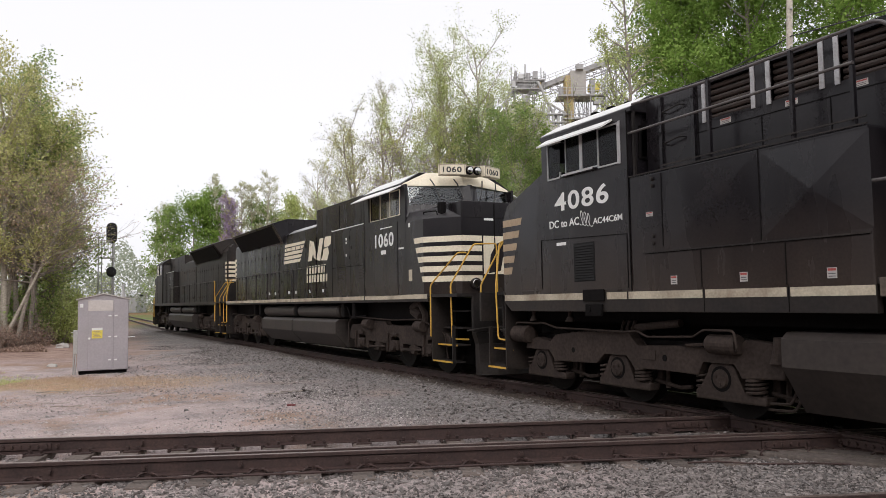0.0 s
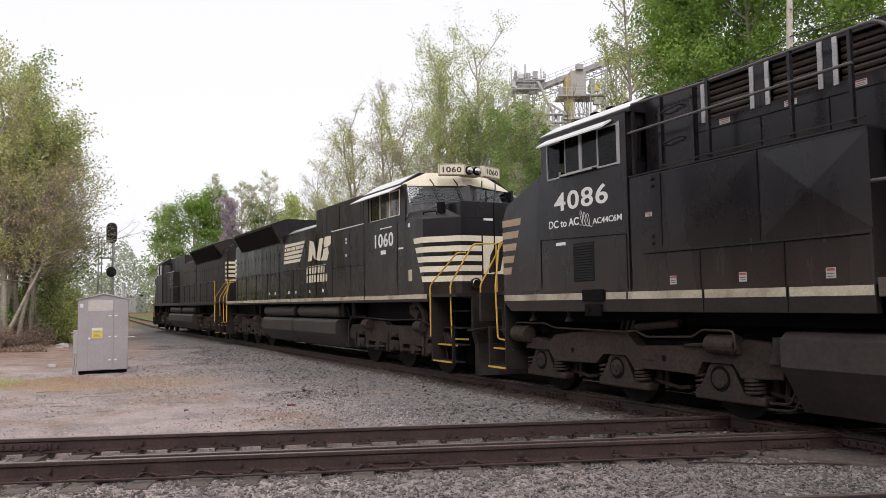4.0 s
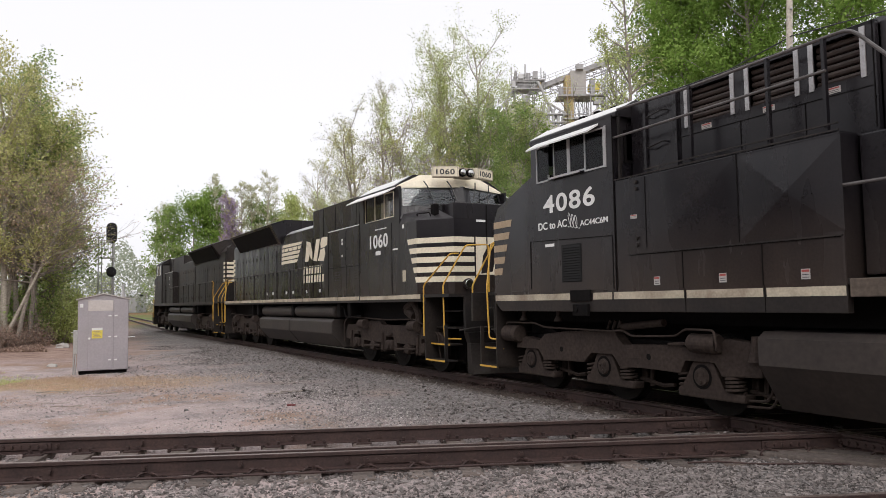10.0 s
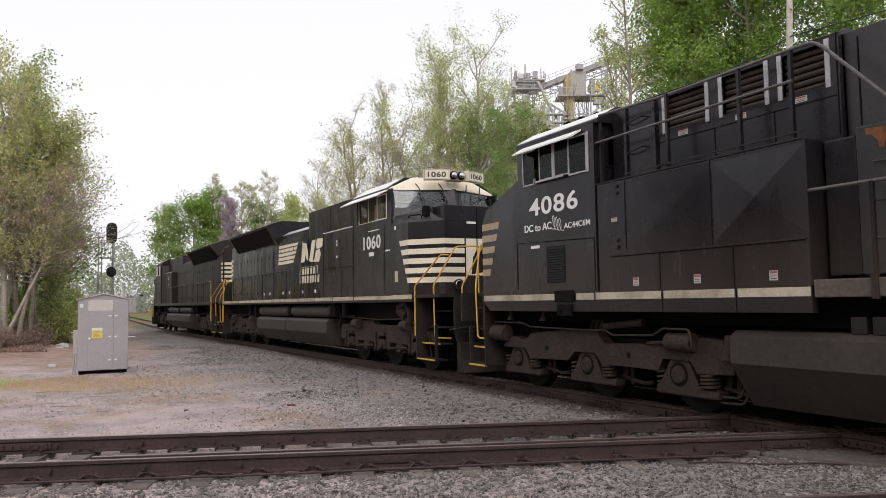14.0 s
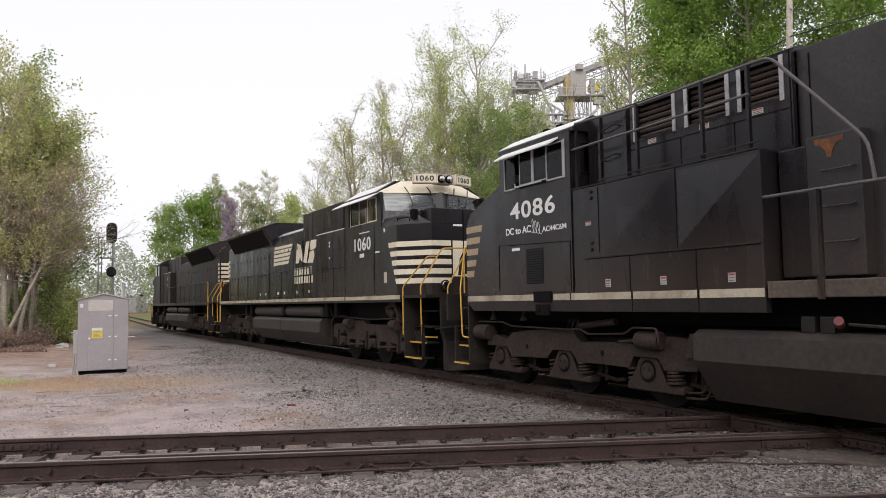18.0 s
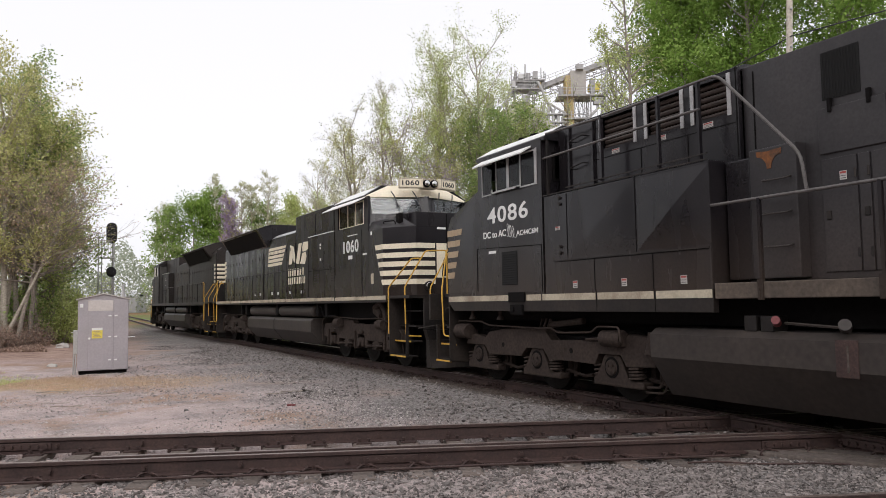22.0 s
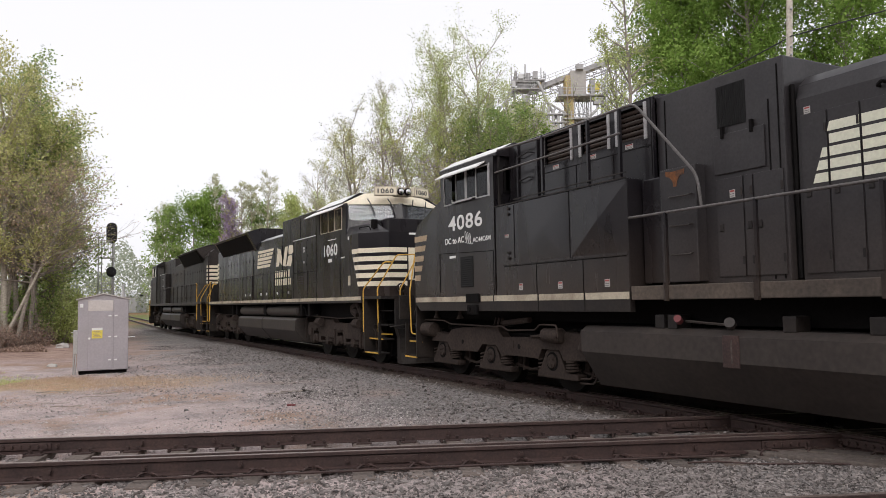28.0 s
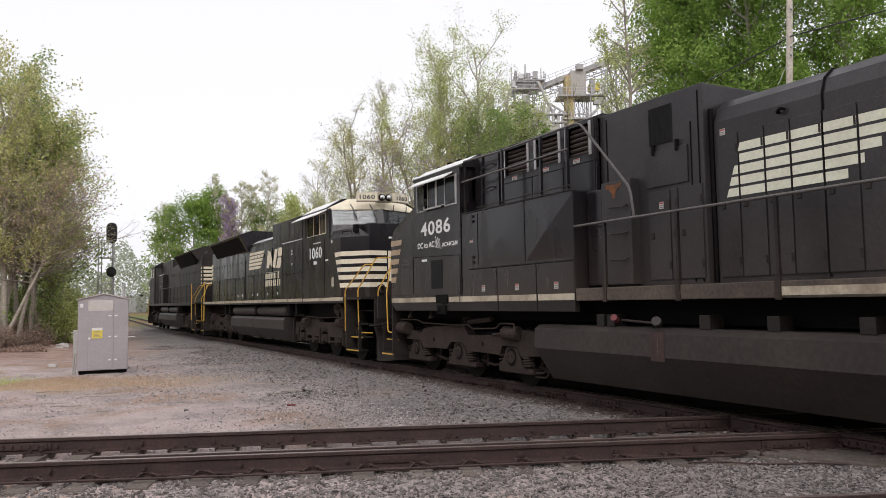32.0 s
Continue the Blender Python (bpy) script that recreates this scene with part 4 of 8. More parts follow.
def make_lead():
    root = thing("locomotive", "black diesel locomotive with wide cab and cream stripes, dusty trucks", "locomotive", "train")
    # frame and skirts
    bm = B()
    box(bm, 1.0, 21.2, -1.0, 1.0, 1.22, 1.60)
    # lower box is an added near-black fill for the shade below
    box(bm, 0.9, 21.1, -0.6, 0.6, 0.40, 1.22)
    part("underframe_shade_fill", bm, DARK, root)
    bm = B()
    box(bm, 0.97, 22.0, -1.48, 1.48, 1.70, 1.765)
    box(bm, 0.06, 0.97, -1.10, 1.10, 1.70, 1.765)
    part("deck", bm, BLACK_DUSTY, root)
    for s in (-1, 1):
        bm = B()
        prism(bm, [(1.02, 1.70), (1.02, 1.58), (1.28, 1.40), (8.19, 1.40), (8.19, 1.70)], "y", s * 1.40, s * 1.497, 0.006)
        sk = part("side_skirt", bm, BLACK_DUSTY, root)
        for a, b in ((1.06, 3.38), (3.97, 4.42), (4.46, 5.87), (5.92, 7.13), (7.18, 8.18)):
            slanted("stripe", CREAM_WORN, sk, [(a, 1.585), (b, 1.585), (b, 1.690), (a, 1.690)], s * 1.498, "worn cream frame stripe")
        seam("panel_joint", sk, s * 1.498, [((x, 1.41), (x, 1.72)) for x in (5.895, 7.155)])
        bm = B()
        box(bm, 3.42, 3.93, min(s * 1.497, s * 1.53), max(s * 1.497, s * 1.53), 1.56, 1.74, 0.01)
        box(bm, 3.50, 3.88, min(s * 1.497, s * 1.55), max(s * 1.497, s * 1.55), 1.33, 1.52, 0.015)
        cyl(bm, (3.6, s * 1.52, 1.44), (3.6, s * 1.57, 1.44), 0.05, 0.05, 12)
        part("jacking_pad", bm, DARK, sk)
        bm = B()
        box(bm, 8.22, 21.0, min(s * 1.36, s * 1.497), max(s * 1.36, s * 1.497), 1.57, 1.765, 0.012)
        wk = part("walkway_edge", bm, WALK, root, "dusty grey walkway edge")
        for a, b in ((12.0, 13.5), (13.55, 15.1), (15.15, 16.7), (16.75, 18.3), (18.35, 20.8)):
            slanted("stripe", CREAM_WORN, wk, [(a, 1.60), (b, 1.60), (b, 1.70), (a, 1.70)], s * 1.499)
    # nose
    bm = B()
    plan = [(0.96, -1.25), (1.04, -1.497), (2.42, -1.497), (2.42, 1.497), (1.04, 1.497), (0.96, 1.25)]
    loft(bm, [[(x, y, 1.62) for x, y in plan], [(x, y, 3.06) for x, y in plan],
              [(x + (0.12 if x < 1.2 else 0), y * 0.985, 3.30 + 0.42 * (x - 0.96) / 1.46 + (0.06 if x > 2 else 0)) for x, y in plan]])
    nose = part("nose", bm, BLACK, root)
    for s in (-1, 1):
        for i, z in enumerate((3.06, 2.84, 2.62, 2.40, 2.19)):
            e = 1.68 - 0.33 * i / 4
            slanted("stripe", TAN, nose, [(1.045, z - 0.125), (e - 0.04, z - 0.125), (e, z), (1.045, z)], s * 1.498, "soiled tan nose stripe")
            bm = B()
            for q in (0.003,):
                a, b = Vector((0.96 - q, s * (1.25 + q), 0)), Vector((1.04 - q, s * (1.497 + q), 0))
                loft(bm, [[(a.x, a.y, z - 0.125), (b.x, b.y, z - 0.125), (b.x, b.y, z), (a.x, a.y, z)], [(a.x + 0.003, a.y - 0.003 * s, z - 0.125), (b.x + 0.003, b.y - 0.003 * s, z - 0.125), (b.x + 0.003, b.y - 0.003 * s, z), (a.x + 0.003, a.y - 0.003 * s, z)]])
            part("stripe", bm, TAN, nose)
    # cab
    W0, W1, WZ0, WZ1 = 2.52, 4.36, 3.565, 4.215
    for s in (-1, 1):
        bm = B()
        wall(bm, 2.36, 4.53, 1.70, 4.33, [(W0, W1, WZ0, WZ1)], min(s * 1.44, s * 1.50), max(s * 1.44, s * 1.50))
        side = part("cab_side", bm, BLACK, root)
        lead_window(side, W0, W1, WZ0, WZ1, s)
        awning(side, 2.50, 4.22, 4.275, s * 1.505, 0.20, 0.12)
        # access door below the window, louvre, handles
        seam("panel_joint", side, s * 1.501, [((2.28, 1.78), (2.28, 2.60)), ((2.28, 2.60), (4.47, 2.53)), ((4.47, 2.53), (4.47, 1.74)), ((4.53, 1.72), (4.53, 4.33))], 0.009)
        seam("lighter_strip", side, s * 1.503, [((1.1, 1.755), (2.2, 1.755)), ((3.10, 1.735), (4.47, 1.735))], 0.010, TANK)
        bm = B()
        box(bm, 3.19, 3.71, min(s * 1.5, s * 1.506), max(s * 1.5, s * 1.506), 1.87, 2.48)
        lv = part("louvre", bm, BLACKHOLE, side)
        bm = B()
        for i in range(14):
            z = 1.90 + 0.041 * i
            prism(bm, [(s * 1.506, z), (s * 1.516, z - 0.012), (s * 1.506, z + 0.02)], "x", 3.21, 3.69)
        tagged(part("louvre_slats", bm, BLACKHOLE, lv), kind="stuff")
        plate("label_plate", WHITE, side, 2.86, 2.50, 0.26, 0.05, s * 1.502)
        # numbers and words
        m = Matrix.Translation((2.70, s * 1.501, 3.05)) @ pose(0, 0, 0, 90, 0, 0) if s < 0 else Matrix.Translation((4.08, s * 1.501, 3.05)) @ pose(0, 0, 0, 90, 0, 180)
        lettering("digit", "4086", 0.295, WHITE, side, m, 1.38, gap=1.12, heavy=0.022)
        m = Matrix.Translation((2.54, s * 1.501, 2.775)) @ pose(0, 0, 0, 90, 0, 0) if s < 0 else Matrix.Translation((4.24, s * 1.501, 2.78)) @ pose(0, 0, 0, 90, 0, 180)
        lettering("letter", "DC to AC", 0.125, WHITE, side, m, 0.81, gap=1.0, heavy=0.02)
        m = Matrix.Translation((3.70, s * 1.501, 2.745)) @ pose(0, 0, 0, 90, 0, 0) if s < 0 else Matrix.Translation((3.1, s * 1.501, 2.79)) @ pose(0, 0, 0, 90, 0, 180)
        lettering("letter", "AC44C6M", 0.092, WHITE, side, m, 0.68, gap=1.0, heavy=0.012)
        bm = B()
        x0 = 3.38 if s < 0 else 3.5
        pts = []
        for i in range(61):
            t = i / 60
            pts.append((x0 + 0.27 * t + 0.05 * math.sin(2 * math.pi * 3.2 * t), s * 1.502, 2.88 - 0.07 * t + 0.125 * (1 - 0.2 * t) * math.cos(2 * math.pi * 3.2 * t + 2.6)))
        tube(bm, pts, 0.0045, 4)
        part("wave_emblem", bm, WHITE, side)
    bm = B()
    sec = [(-1.50, 4.30), (-1.50, 4.36), (-1.10, 4.585), (1.10, 4.585), (1.50, 4.36), (1.50, 4.30)]
    prism(bm, sec, "x", 2.30, 4.62, 0.012)
    roof = part("cab_roof", bm, BLACK, root)
    # white strips paint the sky's reflection on the black roof slopes
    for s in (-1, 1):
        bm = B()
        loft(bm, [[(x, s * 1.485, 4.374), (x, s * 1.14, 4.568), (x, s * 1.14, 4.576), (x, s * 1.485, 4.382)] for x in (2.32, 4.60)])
        part("roof_sky_sheen", bm, WHITE, roof, "sky reflection painted white on the sloping cab roof edge")
    for x, y in ((2.62, -0.95), (3.22, -1.0), (3.62, -1.0), (3.98, -0.95)):
        bm = B()
        box(bm, x - 0.07, x + 0.07, y - 0.06, y + 0.06, 4.58, 4.65, 0.015)
        part("roof_vent", bm, DARK, roof)
    bm = B()
    box(bm, 2.30, 2.36, -1.47, 1.47, 3.95, 4.31)
    box(bm, 2.30, 2.36, -1.47, -1.30, 3.3, 3.97)
    box(bm, 2.30, 2.36, 1.30, 1.47, 3.3, 3.97)
    box(bm, 2.30, 2.36, -0.2, 0.2, 3.3, 3.97)
    box(bm, 2.30, 2.36, -1.47, 1.47, 3.3, 3.62)
    fr = part("cab_front", bm, BLACK, root)
    for y in (-0.75, 0.75):
        bm = B()
        box(bm, 2.32, 2.33, y - 0.55, y + 0.55, 3.6, 3.97)
        part("windshield", bm, GLASS, fr).visible_shadow = False
    bm = B()
    box(bm, 2.38, 4.5, -1.43, 1.43, 2.55, 2.60)
    box(bm, 4.47, 4.52, -1.43, 1.43, 1.8, 4.32)
    lining = part("cab_lining", bm, INSIDE, root)
    bm = B()
    box(bm, 4.525, 4.545, -1.438, 1.438, 3.345, 4.325)
    rear = part("cab_rear_wall", bm, BLACK, root)
    for y in (-1.05, 1.05):
        bm = B()
        box(bm, 4.545, 4.56, y - 0.25, y + 0.25, 3.62, 4.12, 0.02)
        rw = part("rear_window_frame", bm, DARK, rear)
        bm = B()
        box(bm, 4.56, 4.564, y - 0.20, y + 0.20, 3.67, 4.07)
        part("pane", bm, WINDSHIELD, rw)
        bm = B()
        box(bm, 4.58, 4.62, y * 1.36 - 0.02, y * 1.36 + 0.02, 3.36, 4.35)
        part("corner_post", bm, BLACK_DUSTY, rear)
    for x in (4.93, 5.55):
        for s in (-1, 1):
            bm = B()
            box(bm, x - 0.03, x + 0.03, min(s * 1.2, s * 1.235), max(s * 1.2, s * 1.235), 3.36, 4.46, 0.006)
            part("hood_stiffener", bm, BLACK, rear)
    seat(lining, 3.9, -0.95, 2.95)
    seat(lining, 3.9, 0.95, 2.95)
    bm = B()
    box(bm, 2.6, 3.1, -0.9, -0.35, 2.6, 3.55, 0.04)
    part("control_stand", bm, INSIDE, lining)
    # equipment box behind the cab
    bm = B()
    box(bm, 4.545, 8.19, -1.50, 1.50, 1.66, 3.34, 0.03)
    eb = part("equipment_box", bm, BLACK, root)
    for s in (-1, 1):
        seam("panel_joint", eb, s * 1.501, [((4.85, 2.21), (8.15, 2.21)), ((5.20, 2.3), (5.20, 3.3)), ((5.87, 1.72), (5.87, 2.2)), ((7.14, 1.72), (7.14, 2.2)), ((6.82, 2.25), (6.82, 3.33))], 0.008)
        # the strip at 2.225 paints the light caught by a ledge
        seam("lighter_strip", eb, s * 1.505, [((4.82, 2.225), (8.17, 2.225)), ((4.55, 3.345), (8.19, 3.345)), ((5.2, 3.40), (8.19, 3.42))], 0.012, BLACK_DUSTY)
        # cross-creased sheet panels, proud at their centres
        for a, b, e in ((5.28, 6.79, 0.010), (6.85, 8.20, 0.043)):
            bm = B()
            rim = [(a, 2.27), (b, 2.27), (b, 3.29), (a, 3.29)]
            base = [bm.verts.new((x, s * 1.5005, z)) for x, z in rim]
            apex = bm.verts.new((0.5 * (a + b), s * (1.5005 + e), 2.76))
            for i in range(4):
                bm.faces.new((base[i], base[(i + 1) % 4], apex))
            bm.faces.new(base)
            part("creased_panel", bm, BLACK, eb)
        for z in (2.35, 2.45, 3.15, 3.25):
            bm = B()
            cyl(bm, (5.02, s * 1.5, z), (5.02, s * 1.53, z), 0.028, 0.028, 8)
            part("door_hinge", bm, BLACK_DUSTY, eb)
        for x in (5.38, 6.54, 7.71):
            plate("warning_label", LABEL, eb, x, 1.83, 0.115, 0.115, s * 1.501, 1, "white and red warning label")
        plate("warning_label", LABEL, eb, 4.95, 2.76, 0.13, 0.06, s * 1.501, 1)
    # upper hood with the grid openings
    bm = B()
    holes = [(5.74, 6.54, 3.94, 4.43), (6.77, 7.49, 3.94, 4.43), (7.68, 8.31, 3.94, 4.43)]
    for s in (-1, 1):
        wall(bm, 4.62, 8.45, 3.30, 4.50, holes, min(s * 1.14, s * 1.20), max(s * 1.14, s * 1.20))
    prism(bm, [(-1.20, 4.50), (-1.05, 4.56), (1.05, 4.56), (1.20, 4.50), (1.20, 4.46), (-1.20, 4.46)], "x", 4.62, 8.45)
    box(bm, 4.62, 4.68, -1.14, 1.14, 3.3, 4.5)
    uh = part("upper_hood", bm, BLACK, root)
    bm = B()
    box(bm, 5.6, 8.4, -0.75, 0.75, 3.4, 4.5)
    part("grid_core", bm, DARK, uh)
    for s in (-1, 1):
        for a, b, c, d in holes:
            for i in range(6):
                bm = B()
                z = c + 0.04 + 0.082 * i
                tube(bm, [(a + 0.02, s * 1.10, z), (b - 0.02, s * 1.10, z)], 0.036, 8)
                part("grid_tube", bm, TUBE, uh)
            for x in (a, b):
                bm = B()
                box(bm, x - 0.03, x + 0.03, min(s * 1.2, s * 1.215), max(s * 1.2, s * 1.215), c - 0.03, d + 0.03)
                for i in range(4):
                    cyl(bm, (x, s * 1.215, c + 0.05 + 0.13 * i), (x, s * 1.223, c + 0.05 + 0.13 * i), 0.012, seg=6)
                part("grid_strip", bm, SILVER, uh, "bright metal edge strip")
            plate("warning_label", LABEL, uh, 0.5 * (a + b) - 0.05, 3.86, 0.17, 0.07, s * 1.201, 1)
        seam("panel_joint", uh, s * 1.201, [((5.6, 3.80), (8.4, 3.80)), ((5.62, 3.4), (5.62, 4.45)), ((6.65, 3.4), (6.65, 3.8)), ((7.58, 3.4), (7.58, 3.8)), ((8.42, 3.35), (8.42, 4.5))], 0.008)
        bm = B()
        tube(bm, bent([(4.62, s * 1.46, 4.40), (6.0, s * 1.43, 4.37), (8.33, s * 1.43, 4.40), (9.50, s * 1.46, 3.18), (9.56, s * 1.46, 2.75)], 0.14), 0.021, 8)
        tube(bm, [(4.50, s * 1.47, 3.99), (8.05, s * 1.47, 4.02)], 0.019, 8)
        hr = part("roof_handrail", bm, HANDRAIL, root, "grey-black upper handrail")
        for x in (6.05, 7.28, 8.02):
            bm = B()
            box(bm, x - 0.02, x + 0.02, min(s * 1.42, s * 1.47), max(s * 1.42, s * 1.47), 3.34, 4.38)
            part("rail_post", bm, BLACK, hr)
        bm = B()
        tube(bm, bent([(5.02, s * 1.2, 4.2), (5.02, s * 1.28, 4.2), (5.36, s * 1.28, 4.25), (5.36, s * 1.2, 4.25)], 0.03), 0.011, 6)
        part("grab_iron", bm, BLACK_DUSTY, uh)
        bm = B()
        tube(bm, bent([(5.02, s * 1.2, 3.75), (5.02, s * 1.28, 3.75), (5.36, s * 1.28, 3.8), (5.36, s * 1.2, 3.8)], 0.03), 0.011, 6)
        part("grab_iron", bm, BLACK_DUSTY, uh)
    # blower section
    bm = B()
    box(bm, 8.45, 10.58, -1.12, 1.12, 1.76, 4.49, 0.02)
    bl = part("blower_hood", bm, BLACK_LIGHTER, root)
    for s in (-1, 1):
        bm = B()
        box(bm, 8.25, 8.63, min(s * 1.1, s * 1.26), max(s * 1.1, s * 1.26), 1.80, 3.30, 0.02)
        part("sand_box", bm, BLACK, bl)
        bm = B()
        box(bm, 8.65, 9.31, min(s * 1.1, s * 1.29), max(s * 1.1, s * 1.29), 1.80, 3.37, 0.015)
        part("contactor_cabinet", bm, BLACK_LIGHTER, bl)
        bm = B()
        box(bm, 9.56, 10.02, min(s * 1.12, s * 1.128), max(s * 1.12, s * 1.128), 3.79, 4.34)
        fl = part("filter_screen", bm, BLACKHOLE, bl)
        bm = B()
        for i in range(12):
            box(bm, 9.58 + 0.036 * i, 9.59 + 0.036 * i, min(s * 1.128, s * 1.136), max(s * 1.128, s * 1.136), 3.80, 4.33)
        tagged(part("filter_mesh", bm, BLACKHOLE, fl), kind="stuff")
        bm = B()
        box(bm, 9.50, 10.30, min(s * 1.12, s * 1.145), max(s * 1.12, s * 1.145), 3.18, 3.70, 0.01)
        hb = part("hatch", bm, BLACK_LIGHTER, bl)
        for x in (9.66, 10.12):
            bm = B()
            box(bm, x - 0.02, x + 0.02, min(s * 1.12, s * 1.17), max(s * 1.12, s * 1.17), 3.64, 3.80, 0.006)
            part("hatch_latch", bm, DARK, hb)
        bm = B()
        prism(bm, [(8.76, 3.335), (8.92, 3.32), (9.12, 3.335), (9.11, 3.265), (9.03, 3.25), (8.98, 3.18), (8.965, 3.11), (8.91, 3.11), (8.90, 3.18), (8.85, 3.245), (8.77, 3.27)], "y", s * 1.292, s * 1.296)
        part("rust_patch", bm, ORANGE, bl, "rusty orange patch")
        for z in (2.19, 2.58, 2.98):
            bm = B()
            tube(bm, bent([(8.87, s * 1.29, z), (8.87, s * 1.36, z - 0.02), (9.22, s * 1.36, z - 0.02), (9.22, s * 1.29, z)], 0.03), 0.012, 6)
            part("ladder_rung", bm, TANK, bl)
        hood_doors(bl, s * 1.12, [9.50, 9.95, 10.10, 10.55], 1.85, 3.12, True, BLACK_LIGHTER)
        plate("warning_label", LABEL, bl, 9.78, 2.91, 0.085, 0.10, s * 1.141, 1)
        seam("panel_joint", bl, s * 1.122, [((10.36, 1.8), (10.36, 4.0)), ((10.50, 1.8), (10.50, 4.4)), ((8.62, 3.42), (8.62, 4.4))], 0.010)
    # long hood with a rounded top edge
    bm = B()
    sec = [(-1.0, 1.76), (-1.0, 3.92), (-0.94, 4.10), (-0.80, 4.22), (-0.6, 4.27), (0.6, 4.27), (0.80, 4.22), (0.94, 4.10), (1.0, 3.92), (1.0, 1.76)]
    prism(bm, sec, "x", 10.66, 17.2)
    lh = part("long_hood", bm, BLACK_LIGHTER, root)
    for s in (-1, 1):
        xs = [10.70, 11.06, 11.46, 11.83, 12.26, 12.69, 13.12, 13.55, 13.98, 14.42, 14.86, 15.30, 15.75, 16.2, 16.65, 17.1]
        hood_doors(lh, s * 1.0, xs, 1.85, 3.72, True, BLACK_LIGHTER)
        for k, z in enumerate((3.572, 3.428, 3.284, 3.140, 2.996)):
            # slanted cream flag, cut by the door joints
            left = 10.852 + 0.35 * (z - 2.89)
            for a, b in zip(xs[:8], xs[1:9]):
                aa = max(a + 0.016, left)
                bb = min(b - 0.016, 13.35 - 0.20 * k)
                if bb > aa + 0.02:
                    slanted("flag_stripe", FLAG, lh, [(aa - (0.038 if aa == left else 0), z - 0.108), (bb, z - 0.108), (bb, z), (aa, z)], s * 1.0185)
        # emblem reduced to a plain cream shape
        slanted("emblem", CREAM, lh, [(13.2, 3.1), (13.55, 3.0), (13.85, 3.35), (13.8, 3.62), (13.6, 3.62)], s * 1.0185, "cream emblem, plain shape")
        bm = B()
        tube(bm, [(10.62, s * 1.01, 4.12), (10.62, s * 1.01, 1.8)], 0.03, 6)
        for x in (12.27, 15.0):
            tube(bm, [(x, s * 1.006, 1.8), (x, s * 1.006, 3.93), (x, s * 0.945, 4.11), (x, s * 0.8, 4.23), (x, 0, 4.28)], 0.016, 5)
        part("hood_band", bm, DARK, lh)
        plate("warning_label", LABEL, lh, 10.80, 3.77, 0.085, 0.085, s * 1.001, 1)
        for x in (11.7, 13.4, 15.2):
            bm = B()
            tube(bm, bent([(x, s * 1.02, 3.82), (x, s * 1.07, 3.82), (x + 0.05, s * 1.07, 3.86), (x + 0.05, s * 1.0, 3.86)], 0.02), 0.02, 6)
            part("lifting_eye", bm, DARK, lh)
    bm = B()
    cyl(bm, (13.2, 0, 4.25), (13.2, 0, 4.45), 0.28, 0.24, 20)
    part("exhaust_stack", bm, DARK, lh)
    # radiator section and rear end, past the hood
    bm = B()
    prism(bm, [(-1.0, 1.76), (-1.0, 3.45), (-1.5, 3.75), (-1.5, 4.55), (1.5, 4.55), (1.5, 3.75), (1.0, 3.45), (1.0, 1.76)], "x", 17.25, 20.9, 0.02)
    part("radiator_hood", bm, BLACK, root)
    # side handrails
    for s in (-1, 1):
        bm = B()
        tube(bm, [(8.08, s * 1.47, 2.75), (20.8, s * 1.47, 2.75)], 0.02, 8)
        hr = part("side_handrail", bm, HANDRAIL, root, "grey-black side handrail")
        for x in (8.92, 10.40, 11.95, 13.5, 15.1, 16.7, 18.3, 19.9):
            bm = B()
            box(bm, x - 0.02, x + 0.02, s * 1.47 - 0.02, s * 1.47 + 0.02, 1.6, 2.75)
            box(bm, x - 0.04, x + 0.04, s * 1.50 - 0.012, s * 1.50 + 0.012, 1.55, 1.80)
            part("rail_post", bm, BLACK, hr)
    # fuel tank
    bm = B()
    sec = [(-1.34, 1.18), (-1.45, 1.10), (-1.45, 0.78), (-1.08, 0.24), (1.08, 0.24), (1.45, 0.78), (1.45, 1.10), (1.34, 1.18)]
    loft(bm, [[(7.16, y * 0.97, 0.3 + (z - 0.3) * 0.97) for y, z in sec], [(6.98, y, z) for y, z in sec], [(15.1, y, z) for y, z in sec]])
    tk = part("fuel_tank", bm, TANK, root, "dust-streaked grey-black fuel tank")
    for s in (-1, 1):
        bm = B()
        box(bm, 9.80, 10.06, s * 1.45 - 0.012, s * 1.45 + 0.012, 0.72, 1.12, 0.01)
        gg = part("fuel_gauge", bm, RUST, tk)
        bm = B()
        box(bm, 9.85, 10.01, s * 1.462 - 0.003, s * 1.462 + 0.003, 0.76, 1.08)
        part("gauge_recess", bm, RUST, gg)
        bm = B()
        box(bm, 9.94, 9.96, s * 1.468 - 0.004, s * 1.468 + 0.004, 0.78, 1.06)
        part("gauge_glass", bm, TIE_GREY, gg, "pale gauge scale")
        bm = B()
        cyl(bm, (9.04, s * 1.40, 1.28), (9.10, s * 1.50, 1.32), 0.05, 0.05, 14)
        part("filler_cap", bm, FADED, tk, "faded red filler cap")
        bm = B()
        tube(bm, [(9.12, s * 1.36, 1.28), (9.86, s * 1.36, 1.24)], 0.018, 6)
        cyl(bm, (9.88, s * 1.38, 1.24), (9.93, s * 1.46, 1.28), 0.066, 0.066, 14)
        part("filler_pipe", bm, TANK, tk)
        for x in (8.62, 8.86, 10.7, 11.75, 12.9, 14.1):
            bm = B()
            box(bm, x - 0.09, x + 0.09, min(s * 1.1, s * 1.36), max(s * 1.1, s * 1.36), 1.17, 1.36, 0.015)
            part("tank_bracket", bm, BLACK_DUSTY, tk)
